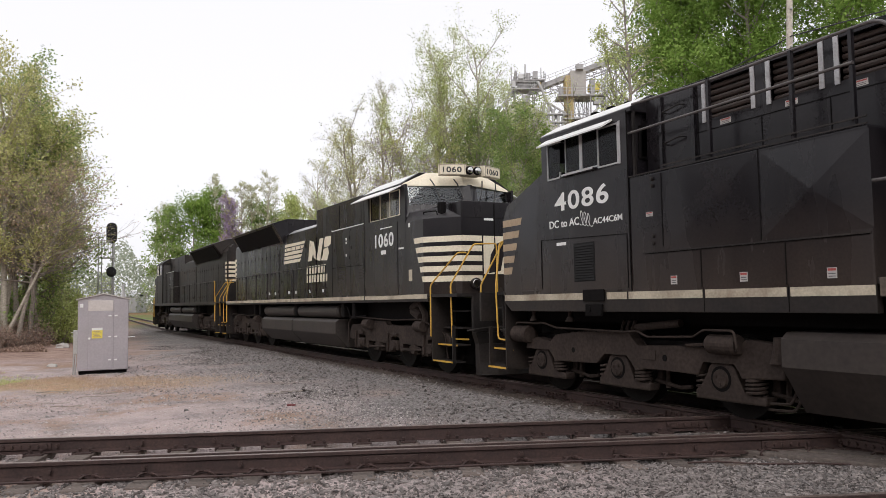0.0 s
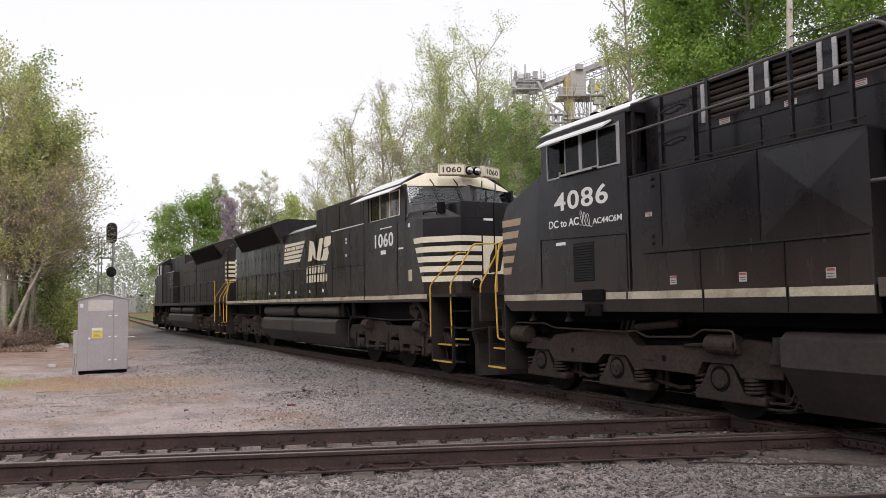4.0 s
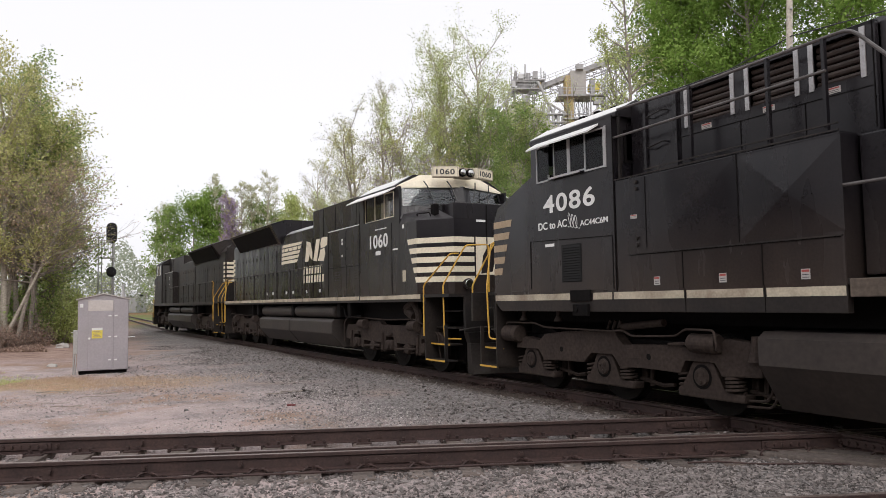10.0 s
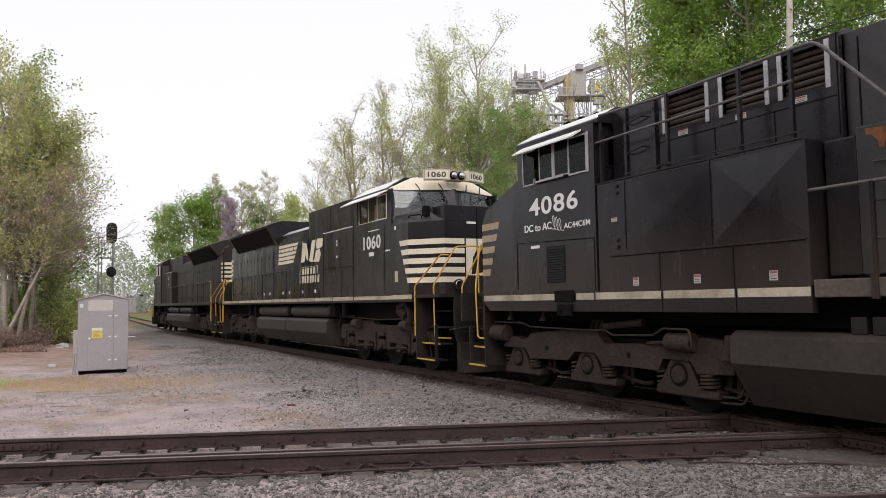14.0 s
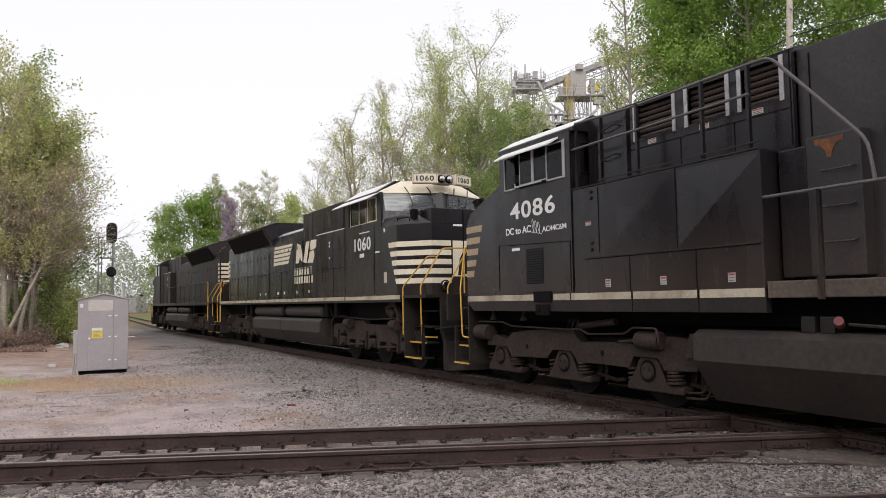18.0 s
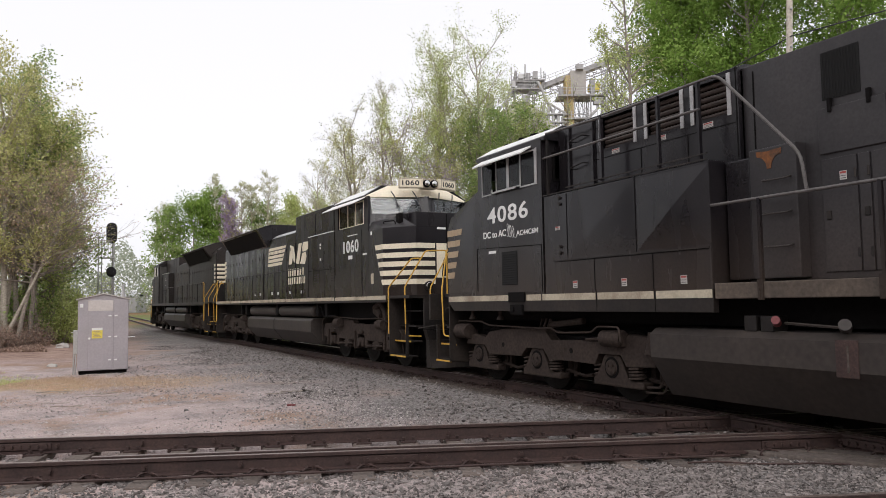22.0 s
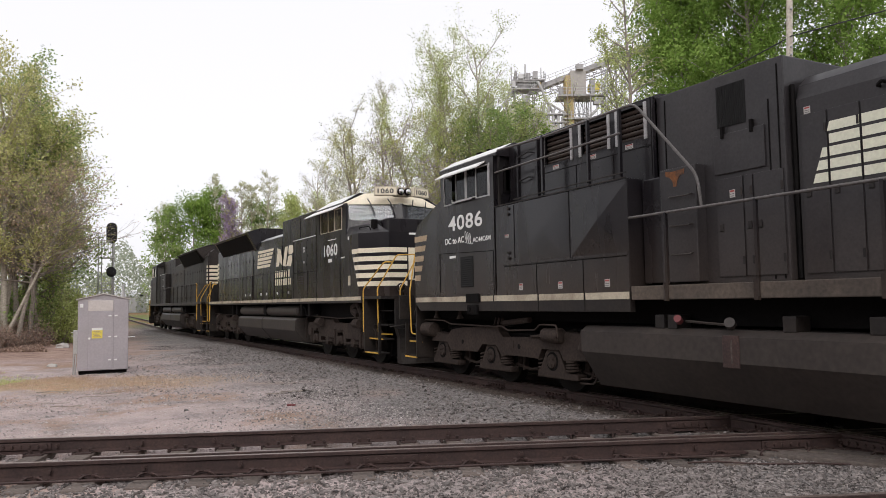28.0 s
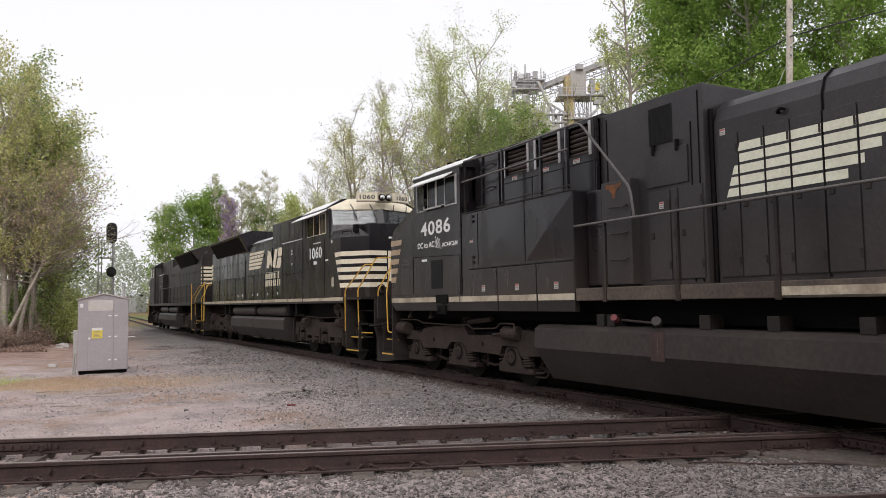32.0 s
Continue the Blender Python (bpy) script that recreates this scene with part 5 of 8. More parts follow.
    # ends
    for x, way in ((0.12, -1), (22.0, 1)):
        bm = B()
        box(bm, min(x, x - way * 0.08), max(x, x - way * 0.08), -1.0, 1.0, 0.95, 1.70, 0.02)
        if way > 0:
            prism(bm, [(-1.2, 0.95), (1.2, 0.95), (0.95, 0.2), (-0.95, 0.2)], "x", x - way * 0.06, x)
        part("pilot", bm, BLACK_DUSTY, root)
        coupler(root, x, way)
    step_well(root, 1.04, 0.36, -1)
    step_well(root, 21.1, 21.9, 1)
    for s in (-1, 1):
        bm = B()
        tube(bm, bent([(0.98, s * 1.40, 0.86), (0.76, s * 1.48, 0.88), (0.72, s * 1.49, 1.85), (0.41, s * 1.20, 2.72), (0.70, s * 1.0, 2.80), (0.92, s * 1.0, 2.80)], 0.07), 0.017, 8)
        part("step_handrail", bm, YELLOW, root, "yellow step handrail")
        bm = B()
        tube(bm, bent([(0.08, s * 1.44, 1.25), (0.06, s * 1.44, 1.90), (0.22, s * 1.0, 2.76), (0.22, s * 0.5, 2.78), (0.22, s * 0.5, 1.76)], 0.07), 0.017, 8)
        part("step_handrail", bm, YELLOW, root, "yellow step handrail")
        bm = B()
        box(bm, 0.05, 0.12, min(s * 1.10, s * 1.47), max(s * 1.10, s * 1.47), 1.20, 1.76, 0.01)
        part("end_bracket", bm, BLACK_DUSTY, root)
    wheels = truck_a(root, (1.77, 3.81, 5.84), True) + truck_a(root, (15.9, 17.9, 19.9), False)
    TRAIN["lead"] = (root, wheels)


make_lead()


def make_second(kind, label):
    """The long black diesels behind: wide cab at x about -2, hood and flared radiators towards -22."""
    root = thing("locomotive", label, "locomotive", "train")
    clear = kind == "middle"
    coat = BLACK if clear else BLACK_DUSTY
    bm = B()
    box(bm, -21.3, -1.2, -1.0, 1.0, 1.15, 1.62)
    # added near-black fill keeps the space under the frame dark
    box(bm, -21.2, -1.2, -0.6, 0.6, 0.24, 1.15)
    part("underframe_shade_fill", bm, DARK, root)
    bm = B()
    box(bm, -22.0, -0.3, -1.48, 1.48, 1.69, 1.755)
    part("deck", bm, BLACK_DUSTY, root)
    for s in (-1, 1):
        bm = B()
        box(bm, -21.0, -1.55, min(s * 1.36, s * 1.495), max(s * 1.36, s * 1.495), 1.60, 1.77, 0.01)
        sl = part("walkway_edge", bm, BLACK_DUSTY, root)
        xs = [-1.56, -5.1] + [-5.15 - 1.58 * i for i in range(10)] + [-20.98]
        for a, b in zip(xs[1:], xs):
            if b - a > 0.2:
                slanted("stripe", CREAM_WORN if clear else TANK, sl, [(a + 0.02, 1.665), (b - 0.02, 1.665), (b - 0.02, 1.765), (a + 0.02, 1.765)], s * 1.496, "worn cream frame stripe")
    # cab sides with window openings
    W0, W1, WZ0, WZ1 = -4.80, -2.87, 3.61, 4.27
    for s in (-1, 1):
        bm = B()
        wall(bm, -5.10, -2.62, 1.755, 4.33, [(W0, W1, WZ0, WZ1)], min(s * 1.44, s * 1.50), max(s * 1.44, s * 1.50))
        side = part("cab_side", bm, coat, root)
        cab_window(side, W0, W1, WZ0, WZ1, s * 1.50, ((-4.79, -4.20, 1), (-4.15, -3.53, 1), (-3.47, -2.88, 0)), CREAM, CLEAR if clear else GLASS)
        if clear:
            awning(side, -5.20, -2.80, 4.335, s * 1.505, 0.32, 0.17)
        seam("panel_joint", side, s * 1.501, [((-5.09, 1.8), (-5.09, 4.28)), ((-3.05, 1.8), (-3.05, 3.5))], 0.009)
        bm = B()
        prism(bm, [(-5.0, 2.55), (-3.1, 2.55), (-3.1, 2.0), (-5.0, 2.0)], "y", s * 1.5, s * 1.506, 0.004)
        part("side_panel", bm, coat, side)
        if clear:
            m = Matrix.Translation((-4.38, s * 1.501, 2.96)) @ pose(0, 0, 0, 90, 0, 0) if s < 0 else Matrix.Translation((-3.24, s * 1.501, 2.96)) @ pose(0, 0, 0, 90, 0, 180)
            lettering("digit", "1060", 0.325, WHITE, side, m, 1.10, gap=1.12, heavy=0.03)
            bm = B()
            box(bm, -4.05, -3.35, s * 1.5025 - 0.0015, s * 1.5025 + 0.0015, 3.395, 3.42)
            box(bm, -4.02, -3.72, s * 1.5025 - 0.0015, s * 1.5025 + 0.0015, 2.77, 2.87)
            box(bm, -3.0, -2.72, s * 1.5025 - 0.0015, s * 1.5025 + 0.0015, 2.83, 2.87)
            part("print_bar", bm, WHITE, side)
        else:
            bm = B()
            box(bm, -4.3, -3.3, s * 1.5025 - 0.0015, s * 1.5025 + 0.0015, 2.98, 3.22)
            part("print_bar", bm, DULL, side)
    # nose with chamfered corners: sloping shoulders beside a taller middle
    bm = B()
    plan = [(-2.64, -1.498), (-1.72, -1.498), (-1.02, -0.93), (-1.02, 0.93), (-1.72, 1.498), (-2.64, 1.498)]
    loft(bm, [[(x, y, z) for x, y in plan] for z in (1.757, 3.42)])
    nose = part("nose", bm, coat, root)
    for s in (-1, 1):
        bm = B()
        hull(bm, [(-2.63, s * 1.494, 3.42), (-1.72, s * 1.494, 3.42), (-1.03, s * 0.928, 3.42), (-2.5, s * 0.92, 3.42), (-2.63, s * 1.47, 3.50), (-2.62, s * 1.40, 3.66), (-2.22, s * 0.92, 3.76), (-1.75, s * 0.92, 3.70), (-1.06, s * 0.92, 3.45)])
        # on the middle one, lighter black paints the light on this upward facet
        part("nose_shoulder", bm, BLACK_LIGHTER if clear else BLACK_DUSTY, nose, "sloping nose shoulder")
        bm = B()
        box(bm, -1.72, -1.52, s * 1.08 - 0.06, s * 1.08 + 0.06, 3.50, 3.80, 0.02)
        part("antenna_box", bm, DARK, nose)
        bm = B()
        tube(bm, bent([(-1.98, s * 1.32, 3.50), (-1.98, s * 1.36, 3.60), (-1.60, s * 1.22, 3.60), (-1.60, s * 1.20, 3.50)], 0.04), 0.014, 6)
        part("nose_handhold", bm, DARK, nose)
    bm = B()
    box(bm, -2.3, -1.017, -0.93, 0.93, 3.40, 3.78, 0.02)
    part("nose_crown", bm, coat, nose)
    for y in (-0.09, 0.80):
        bm = B()
        box(bm, -1.018, -1.008, y - 0.012, y + 0.012, 1.8, 3.74)
        part("door_joint", bm, DARK, nose)
    for i in range(5):
        z = 3.02 - 0.217 * i
        h = 0.125
        for s in (-1, 1):
            lean = -2.2 + 0.095 * i
            slanted("stripe", CREAM, nose, [(lean + 0.05, z - h), (-1.72, z - h), (-1.72, z), (lean, z)], s * 1.4985, "cream nose stripe")
            bm = B()
            a, b = Vector((-1.72, s * 1.498, 0)), Vector((-1.02, s * 0.93, 0))
            nv = Vector((0.595, s * 0.80, 0)) * 0.004
            loft(bm, [[(p.x + k.x, p.y + k.y, zz) for p, zz in ((a, z - h), (b, z - h), (b, z), (a, z))] for k in (nv * 0.1, nv)])
            part("stripe", bm, CREAM, nose)
        for y0, y1 in ((-0.93, -0.42), (0.42, 0.93)):
            bm = B()
            box(bm, -1.02, -1.016, y0, y1, z - h, z)
            part("stripe", bm, CREAM, nose)
    bm = B()
    box(bm, -1.02, -1.015, -0.38, 0.38, 2.18, 3.02)
    em = part("nose_emblem", bm, CREAM, nose, "cream emblem panel, plain shape")
    bm = B()
    prism(bm, [(-0.25, 2.2), (0.05, 2.25), (0.12, 2.55), (0.3, 2.7), (0.22, 2.95), (-0.05, 2.85), (-0.2, 2.6)], "x", -1.015, -1.011)
    part("emblem_shape", bm, coat, em)
    for y in (-0.62, 0.62):
        bm = B()
        cyl(bm, (-1.03, y, 1.98), (-0.93, y, 1.98), 0.11, 0.12, 16)
        ditch = part("ditch_light", bm, coat, root)
        bm = B()
        cyl(bm, (-0.935, y, 1.98), (-0.92, y, 1.98), 0.095, 0.08, 16)
        part("ditch_lens", bm, LENS, ditch)
    plate("label_plate", WHITE, nose, -2.42, 3.35, 0.09, 0.09, -1.499)
    plate("label_plate", CREAM_WORN, nose, -2.38, 2.2, 0.17, 0.26, -1.499)
    bm = B()
    box(bm, -1.014, -1.008, -0.36, -0.12, 3.36, 3.41)
    part("label_plate", bm, WHITE, nose)
    # windshield: two panes in a blunt V, cream panel above
    def front_panel(name, material, s, t0, t1, z0, z1, depth, parent, back=0.0):
        a, b = Vector((-2.66, s * 1.47, 0)), Vector((-2.10, s * 0.12, 0))
        d = b - a
        nv = Vector((d.y * s, -d.x * s, 0)).normalized()
        if nv.x < 0:
            nv = -nv
        p, q = a + d * t0, a + d * t1
        bm = B()
        lean = lambda z: -0.26 * (z - 3.75)
        loft(bm, [[(e.x + nv.x * k + lean(z), e.y + nv.y * k, z) for e, z in ((p, z0), (q, z0), (q, z1), (p, z1))] for k in (-depth + back, back)])
        return part(name, bm, material, parent)

    frame_c = None
    for s in (-1, 1):
        frame_c = front_panel("cab_front", coat, s, 0.0, 1.09, 3.55, 3.86, 0.05, root)
        front_panel("pillar", coat, s, 0.0, 0.07, 3.84, 4.34, 0.05, frame_c)
        front_panel("pillar", coat, s, 0.93, 1.09, 3.84, 4.34, 0.05, frame_c)
        front_panel("windshield", WINDSHIELD if clear else GLASS, s, 0.06, 0.94, 3.85, 4.31, 0.01, frame_c, -0.02).visible_shadow = False
        bm = B()
        for t in (0.42, 0.80):
            x, y = -2.66 + 0.56 * t - 0.05, s * (1.47 - 1.35 * t)
            tube(bm, [(x - 0.02, y, 4.46), (x + 0.06, y - 0.05 * s, 4.34), (x + 0.16, y - 0.16 * s, 4.00)], 0.016, 5)
        part("wiper", bm, INK, frame_c)
    bm = B()
    prism(bm, [(-1.50, 4.31), (-1.50, 4.37), (-1.02, 4.66), (1.02, 4.66), (1.50, 4.37), (1.50, 4.31)], "x", -5.16, -2.82, 0.01)
    roof = part("cab_roof", bm, coat, root)
    bm = B()
    loft(bm, [[(-2.81, -1.49, 4.315), (-2.22, -0.14, 4.315), (-2.22, 0.14, 4.315), (-2.81, 1.49, 4.315)],
              [(-2.83, -1.475, 4.37), (-2.26, -0.14, 4.37), (-2.26, 0.14, 4.37), (-2.83, 1.475, 4.37)],
              [(-2.90, -1.02, 4.655), (-2.46, -0.14, 4.655), (-2.46, 0.14, 4.655), (-2.90, 1.02, 4.655)]])
    part("cab_brow", bm, CREAM if clear else coat, roof, "cream cab brow over the windshield")
    # roof slope's sky reflection, painted white on the middle one only
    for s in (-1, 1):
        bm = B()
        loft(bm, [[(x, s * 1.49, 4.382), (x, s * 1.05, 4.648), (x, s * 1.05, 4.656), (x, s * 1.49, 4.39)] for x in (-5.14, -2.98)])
        part("roof_sky_sheen", bm, WHITE if clear else coat, roof)
    # number boards set at an angle to either side of the headlights
    for s in (-1, 1):
        turn = Matrix.Translation((-2.13, s * 0.52, 4.645)) @ Matrix.Rotation(s * radians(22), 4, "Z")
        bm = B()
        box(bm, -0.08, 0.08, -0.315, 0.315, -0.13, 0.13, 0.015)
        nb = part("number_board", bm, CREAM, root, "cream number board")
        nb.matrix_basis = turn
        bm = B()
        for a, b, c, d in ((-0.30, 0.30, 0.105, 0.118), (-0.30, 0.30, -0.118, -0.105), (-0.30, -0.287, -0.118, 0.118), (0.287, 0.30, -0.118, 0.118)):
            box(bm, 0.08, 0.086, a, b, c, d)
        part("board_edge", bm, CREAM_WORN, nb)
        if clear:
            lettering("digit", "1060", 0.125, INK, nb, Matrix.Translation((0.081, -0.22, -0.062)) @ Matrix(((0, 0, 1, 0), (1, 0, 0, 0), (0, 1, 0, 0), (0, 0, 0, 1))), width=0.44)
    bm = B()
    box(bm, -2.30, -2.04, -0.225, 0.225, 4.52, 4.77, 0.03)
    hl = part("headlight_box", bm, CREAM_WORN if clear else BLACK_DUSTY, root)
    for y in (-0.105, 0.105):
        bm = B()
        cyl(bm, (-2.04, y, 4.645), (-1.99, y, 4.645), 0.102, 0.098, 20)
        part("headlight", bm, DARK, hl)
        bm = B()
        loft(bm, [[(-1.989 + 0.045 * math.cos(q), y + 0.082 * math.sin(q) * math.cos(t), 4.645 + 0.082 * math.sin(q) * math.sin(t)) for t in [2 * math.pi * j / 20 for j in range(20)]] for q in (1.57, 1.2, 0.85, 0.5, 0.2)])
        part("headlight_lens", bm, LENS, hl, "chrome headlight lens")
    bm = B()
    box(bm, -5.05, -2.7, -1.43, 1.43, 2.55, 2.60)
    box(bm, -5.08, -5.03, -1.43, 1.43, 1.8, 4.3)
    lining = part("cab_lining", bm, INSIDE, root)
    seat(lining, -3.9, -0.95, 2.95)
    seat(lining, -3.9, 0.95, 2.95)
    bm = B()
    box(bm, -3.62, -3.56, -1.40, -1.36, 3.58, 4.22)
    box(bm, -4.1, -3.62, -1.30, -1.27, 3.60, 4.1)
    part("window_shade", bm, CREAM, lining)
    # electrical cabinet behind the cab, hoods
    bm = B()
    box(bm, -8.1, -5.11, -1.28, 1.28, 1.757, 3.70, 0.02)
    ec = part("electric_cabinet", bm, coat, root)
    bm = B()
    box(bm, -10.3, -5.11, -1.0, 1.0, 1.757, 4.60, 0.02)
    ah = part("blower_hood", bm, coat, root)
    for s in (-1, 1):
        seam("panel_joint", ec, s * 1.281, [((-6.6, 1.8), (-6.6, 3.65)), ((-8.08, 1.8), (-8.08, 3.7)), ((-5.15, 2.6), (-8.05, 2.62))], 0.009)
        seam("lighter_strip", ec, s * 1.283, [((-5.15, 3.71), (-8.1, 3.71))], 0.016, WHITE)
        hood_doors(ec, s * 1.28, [-7.95, -6.62, -5.25], 2.66, 3.6, True, coat)
        for x in (-7.4, -5.9):
            bm = B()
            for i in range(4):
                for k in range(2):
                    box(bm, x + 0.24 * k - 0.1, x + 0.24 * k + 0.08, s * 1.284 - 0.004, s * 1.284 + 0.004, 2.24 + 0.075 * i, 2.275 + 0.075 * i)
            part("louvre", bm, TANK, ec)
        for z in (3.35, 3.25, 2.9):
            bm = B()
            box(bm, -6.92, -6.84, s * 1.305 - 0.006, s * 1.305 + 0.006, z, z + 0.07)
            part("label_plate", bm, WHITE, ec)
        seam("panel_joint", ah, s * 1.001, [((-8.2, 1.8), (-8.2, 4.5)), ((-9.3, 3.7), (-9.3, 4.55)), ((-6.5, 3.75), (-6.5, 4.55))], 0.009)
    bm = B()
    prism(bm, [(-1.0, 1.757), (-1.0, 4.06), (-0.75, 4.22), (0.75, 4.22), (1.0, 4.06), (1.0, 1.757)], "x", -14.0, -10.31)
    lh = part("long_hood", bm, coat, root)
    bm = B()
    prism(bm, [(-1.0, 1.757), (-1.0, 4.1), (-0.7, 4.45), (0.7, 4.45), (1.0, 4.1), (1.0, 1.757)], "x", -21.3, -14.01)
    rh = part("radiator_hood", bm, coat, root)
    bm = B()
    loft(bm, [[(-13.85, y, z) for y, z in ((-1.0, 3.78), (-1.42, 4.52), (-0.9, 4.70), (0.9, 4.70), (1.42, 4.52), (1.0, 3.78))],
              [(-20.3, y, z) for y, z in ((-1.0, 3.95), (-1.42, 4.52), (-0.9, 4.70), (0.9, 4.70), (1.42, 4.52), (1.0, 3.95))]])
    fl = part("radiator_flare", bm, coat, rh, "black flared radiator housing")
    for s in (-1, 1):
        bm = B()
        loft(bm, [[(x, s * 1.41, 4.533), (x, s * 0.92, 4.702), (x, s * 0.92, 4.712), (x, s * 1.41, 4.543)] for x in (-20.2, -15.4)])
        part("radiator_screen", bm, SILVER, fl, "bright sloping radiator screen")
        bm = B()
        loft(bm, [[(x, s * 1.03, 3.86), (x, s * 1.37, 4.455), (x, s * 1.385, 4.445), (x, s * 1.045, 3.85)] for x in (-20.0, -14.2)])
        part("air_intake", bm, DARK, fl)
        if clear:
            # silver strip painted for the sky's gleam on the black hood slope
            bm = B()
            loft(bm, [[(x, s * 0.985, 4.078), (x, s * 0.77, 4.215), (x, s * 0.77, 4.222), (x, s * 0.985, 4.085)] for x in (-13.4, -10.5)])
            part("hood_sky_sheen", bm, SILVER, lh, "sky reflection painted silver on the hood edge")
        xs = [-21.2 + 0.56 * i for i in range(13)]
        hood_doors(rh, s * 1.0, xs, 1.85, 3.6, True, coat)
        xs = [-13.95 + 0.52 * i for i in range(8)]
        hood_doors(lh, s * 1.0, xs, 1.85, 3.72, True, coat)
        # cream flag, emblem and two lines of words as plain shapes
        tone = CREAM if clear else DULL
        for k in range(5):
            z = 3.73 - 0.147 * k
            slanted("flag_stripe", tone, lh, [(-13.70 - 0.03 * k, z - 0.108), (-11.50 - 0.12 * k, z - 0.108), (-11.36 - 0.12 * k, z - 0.02 * (k == 0)), (-13.67 - 0.03 * k, z)], s * 1.0195)
        shapes = (((-11.08, 2.99), (-10.74, 2.99), (-10.52, 3.34), (-10.90, 3.70)), ((-10.86, 3.66), (-10.52, 3.60), (-10.34, 3.28), (-10.34, 3.02), (-10.50, 3.08)), ((-10.28, 3.0), (-9.94, 2.95), (-9.62, 3.66), (-9.98, 3.66)),
                  ((-9.86, 2.96), (-9.30, 2.93), (-9.12, 3.16), (-9.22, 3.34), (-9.60, 3.30), (-9.70, 3.10)), ((-9.54, 3.36), (-9.20, 3.36), (-8.96, 3.42), (-8.92, 3.66), (-9.46, 3.68), (-9.58, 3.52)))
        for sh in shapes:
            on_hood = sh[0][0] > -10.31
            slanted("emblem", tone, ah if on_hood else lh, sh, s * (1.004 if on_hood else 1.0195), "cream emblem, plain shape")
        for z, h, n, pitch in ((2.57, 0.25, 7, 0.272), (2.285, 0.235, 8, 0.256)):
            for i in range(n):
                x = -11.25 + pitch * i
                if -10.42 < x < -10.29:
                    continue
                on_hood = x > -10.3
                slanted("print_bar", tone, ah if on_hood else lh, [(x, z), (x + 0.165, z), (x + 0.19, z + h), (x + 0.025, z + h)], s * (1.004 if on_hood else 1.0195))
        # handrail on low posts
        bm = B()
        tube(bm, [(-20.9, s * 1.46, 2.72), (-8.2, s * 1.46, 2.72)], 0.018, 7)
        hr = part("side_handrail", bm, TANK, root, "grey side handrail")
        for i in range(9):
            bm = B()
            x = -20.6 + 1.55 * i
            tube(bm, [(x, s * 1.46, 1.6), (x, s * 1.46, 2.72)], 0.017, 6)
            part("rail_post", bm, coat, hr)
        bm = B()
        for x in (-15.7, -14.9, -13.2, -12.4, -10.9, -9.6):
            box(bm, x - 0.05, x + 0.05, s * 1.03 - 0.012, s * 1.03 + 0.012, 1.95, 2.05)
        part("small_label", bm, WHITE if clear else DULL, rh)
    bm = B()
    for i in range(3):
        cyl(bm, (-15.6 - 1.9 * i, 0, 4.69), (-15.6 - 1.9 * i, 0, 4.80), 0.72, 0.70, 28)
    part("radiator_fan", bm, coat, fl)
    # hood end facing away from the cab: stripes
    bm = B()
    box(bm, -21.36, -21.29, -0.95, 0.95, 1.76, 4.3, 0.02)
    he = part("hood_end", bm, coat, root)
    for i in range(5):
        z = 3.62 - 0.2 * i
        bm = B()
        box(bm, -21.366, -21.36, -0.95, 0.95, z - 0.12, z)
        part("stripe", bm, CREAM, he, "cream end stripe")
        for s in (-1, 1):
            slanted("stripe", CREAM, he, [(-21.34, z - 0.12), (-21.0, z - 0.12), (-21.0, z), (-21.34, z)], s * 1.0205)
    bm = B()
    for i in range(4):
        box(bm, -21.368, -21.36, -0.5 + 0.24 * i, -0.34 + 0.24 * i, 3.80, 4.0)
    part("print_bar", bm, CREAM_WORN, he)
    # reservoirs and tank
    for s in (-1, 1):
        for a, b in ((-15.2, -11.55), (-11.15, -7.45)):
            bm = B()
            cyl(bm, (a + 0.06, s * 1.2, 1.36), (b - 0.06, s * 1.2, 1.36), 0.185, 0.185, 18)
            cyl(bm, (a, s * 1.2, 1.36), (a + 0.06, s * 1.2, 1.36), 0.12, 0.185, 18)
            cyl(bm, (b - 0.06, s * 1.2, 1.36), (b, s * 1.2, 1.36), 0.185, 0.12, 18)
            part("air_reservoir", bm, TANK, root)
        for x in (-16.6, -15.8, -11.35, -7.0, -6.2):
            bm = B()
            box(bm, x - 0.12, x + 0.12, min(s * 1.0, s * 1.38), max(s * 1.0, s * 1.38), 1.2, 1.6, 0.03)
            part("equipment_bracket", bm, DARK, root)
        bm = B()
        tube(bm, bent([(-7.3, s * 1.3, 1.5), (-6.7, s * 1.34, 1.5), (-6.5, s * 1.34, 1.2), (-5.4, s * 1.34, 1.25)], 0.1), 0.022, 6)
        part("piping", bm, DARK, root)
        bm = B()
        cyl(bm, (-2.9, s * 1.15, 1.40), (-2.5, s * 1.15, 1.25), 0.13, 0.13, 14)
        tube(bm, bent([(-2.9, s * 1.2, 1.45), (-2.5, s * 1.2, 1.6), (-2.2, s * 1.2, 1.3), (-2.3, s * 1.2, 1.0)], 0.12), 0.09, 8)
        part("air_duct", bm, TRUCK, root)
    for a, b in ((-15.2, -11.5), (-11.44, -7.37)):
        bm = B()
        prism(bm, [(-1.36, 1.14), (-1.45, 1.06), (-1.45, 0.72), (-1.10, 0.33), (1.10, 0.33), (1.45, 0.72), (1.45, 1.06), (1.36, 1.14)], "x", a, b, 0.02)
        part("fuel_tank", bm, TANK, root, "dust-streaked fuel tank")
    # ends, steps and yellow handrails
    for x, way in ((-0.3, 1), (-22.0, -1)):
        bm = B()
        box(bm, min(x, x - way * 0.08), max(x, x - way * 0.08), -1.1, 1.1, 0.95, 1.74, 0.02)
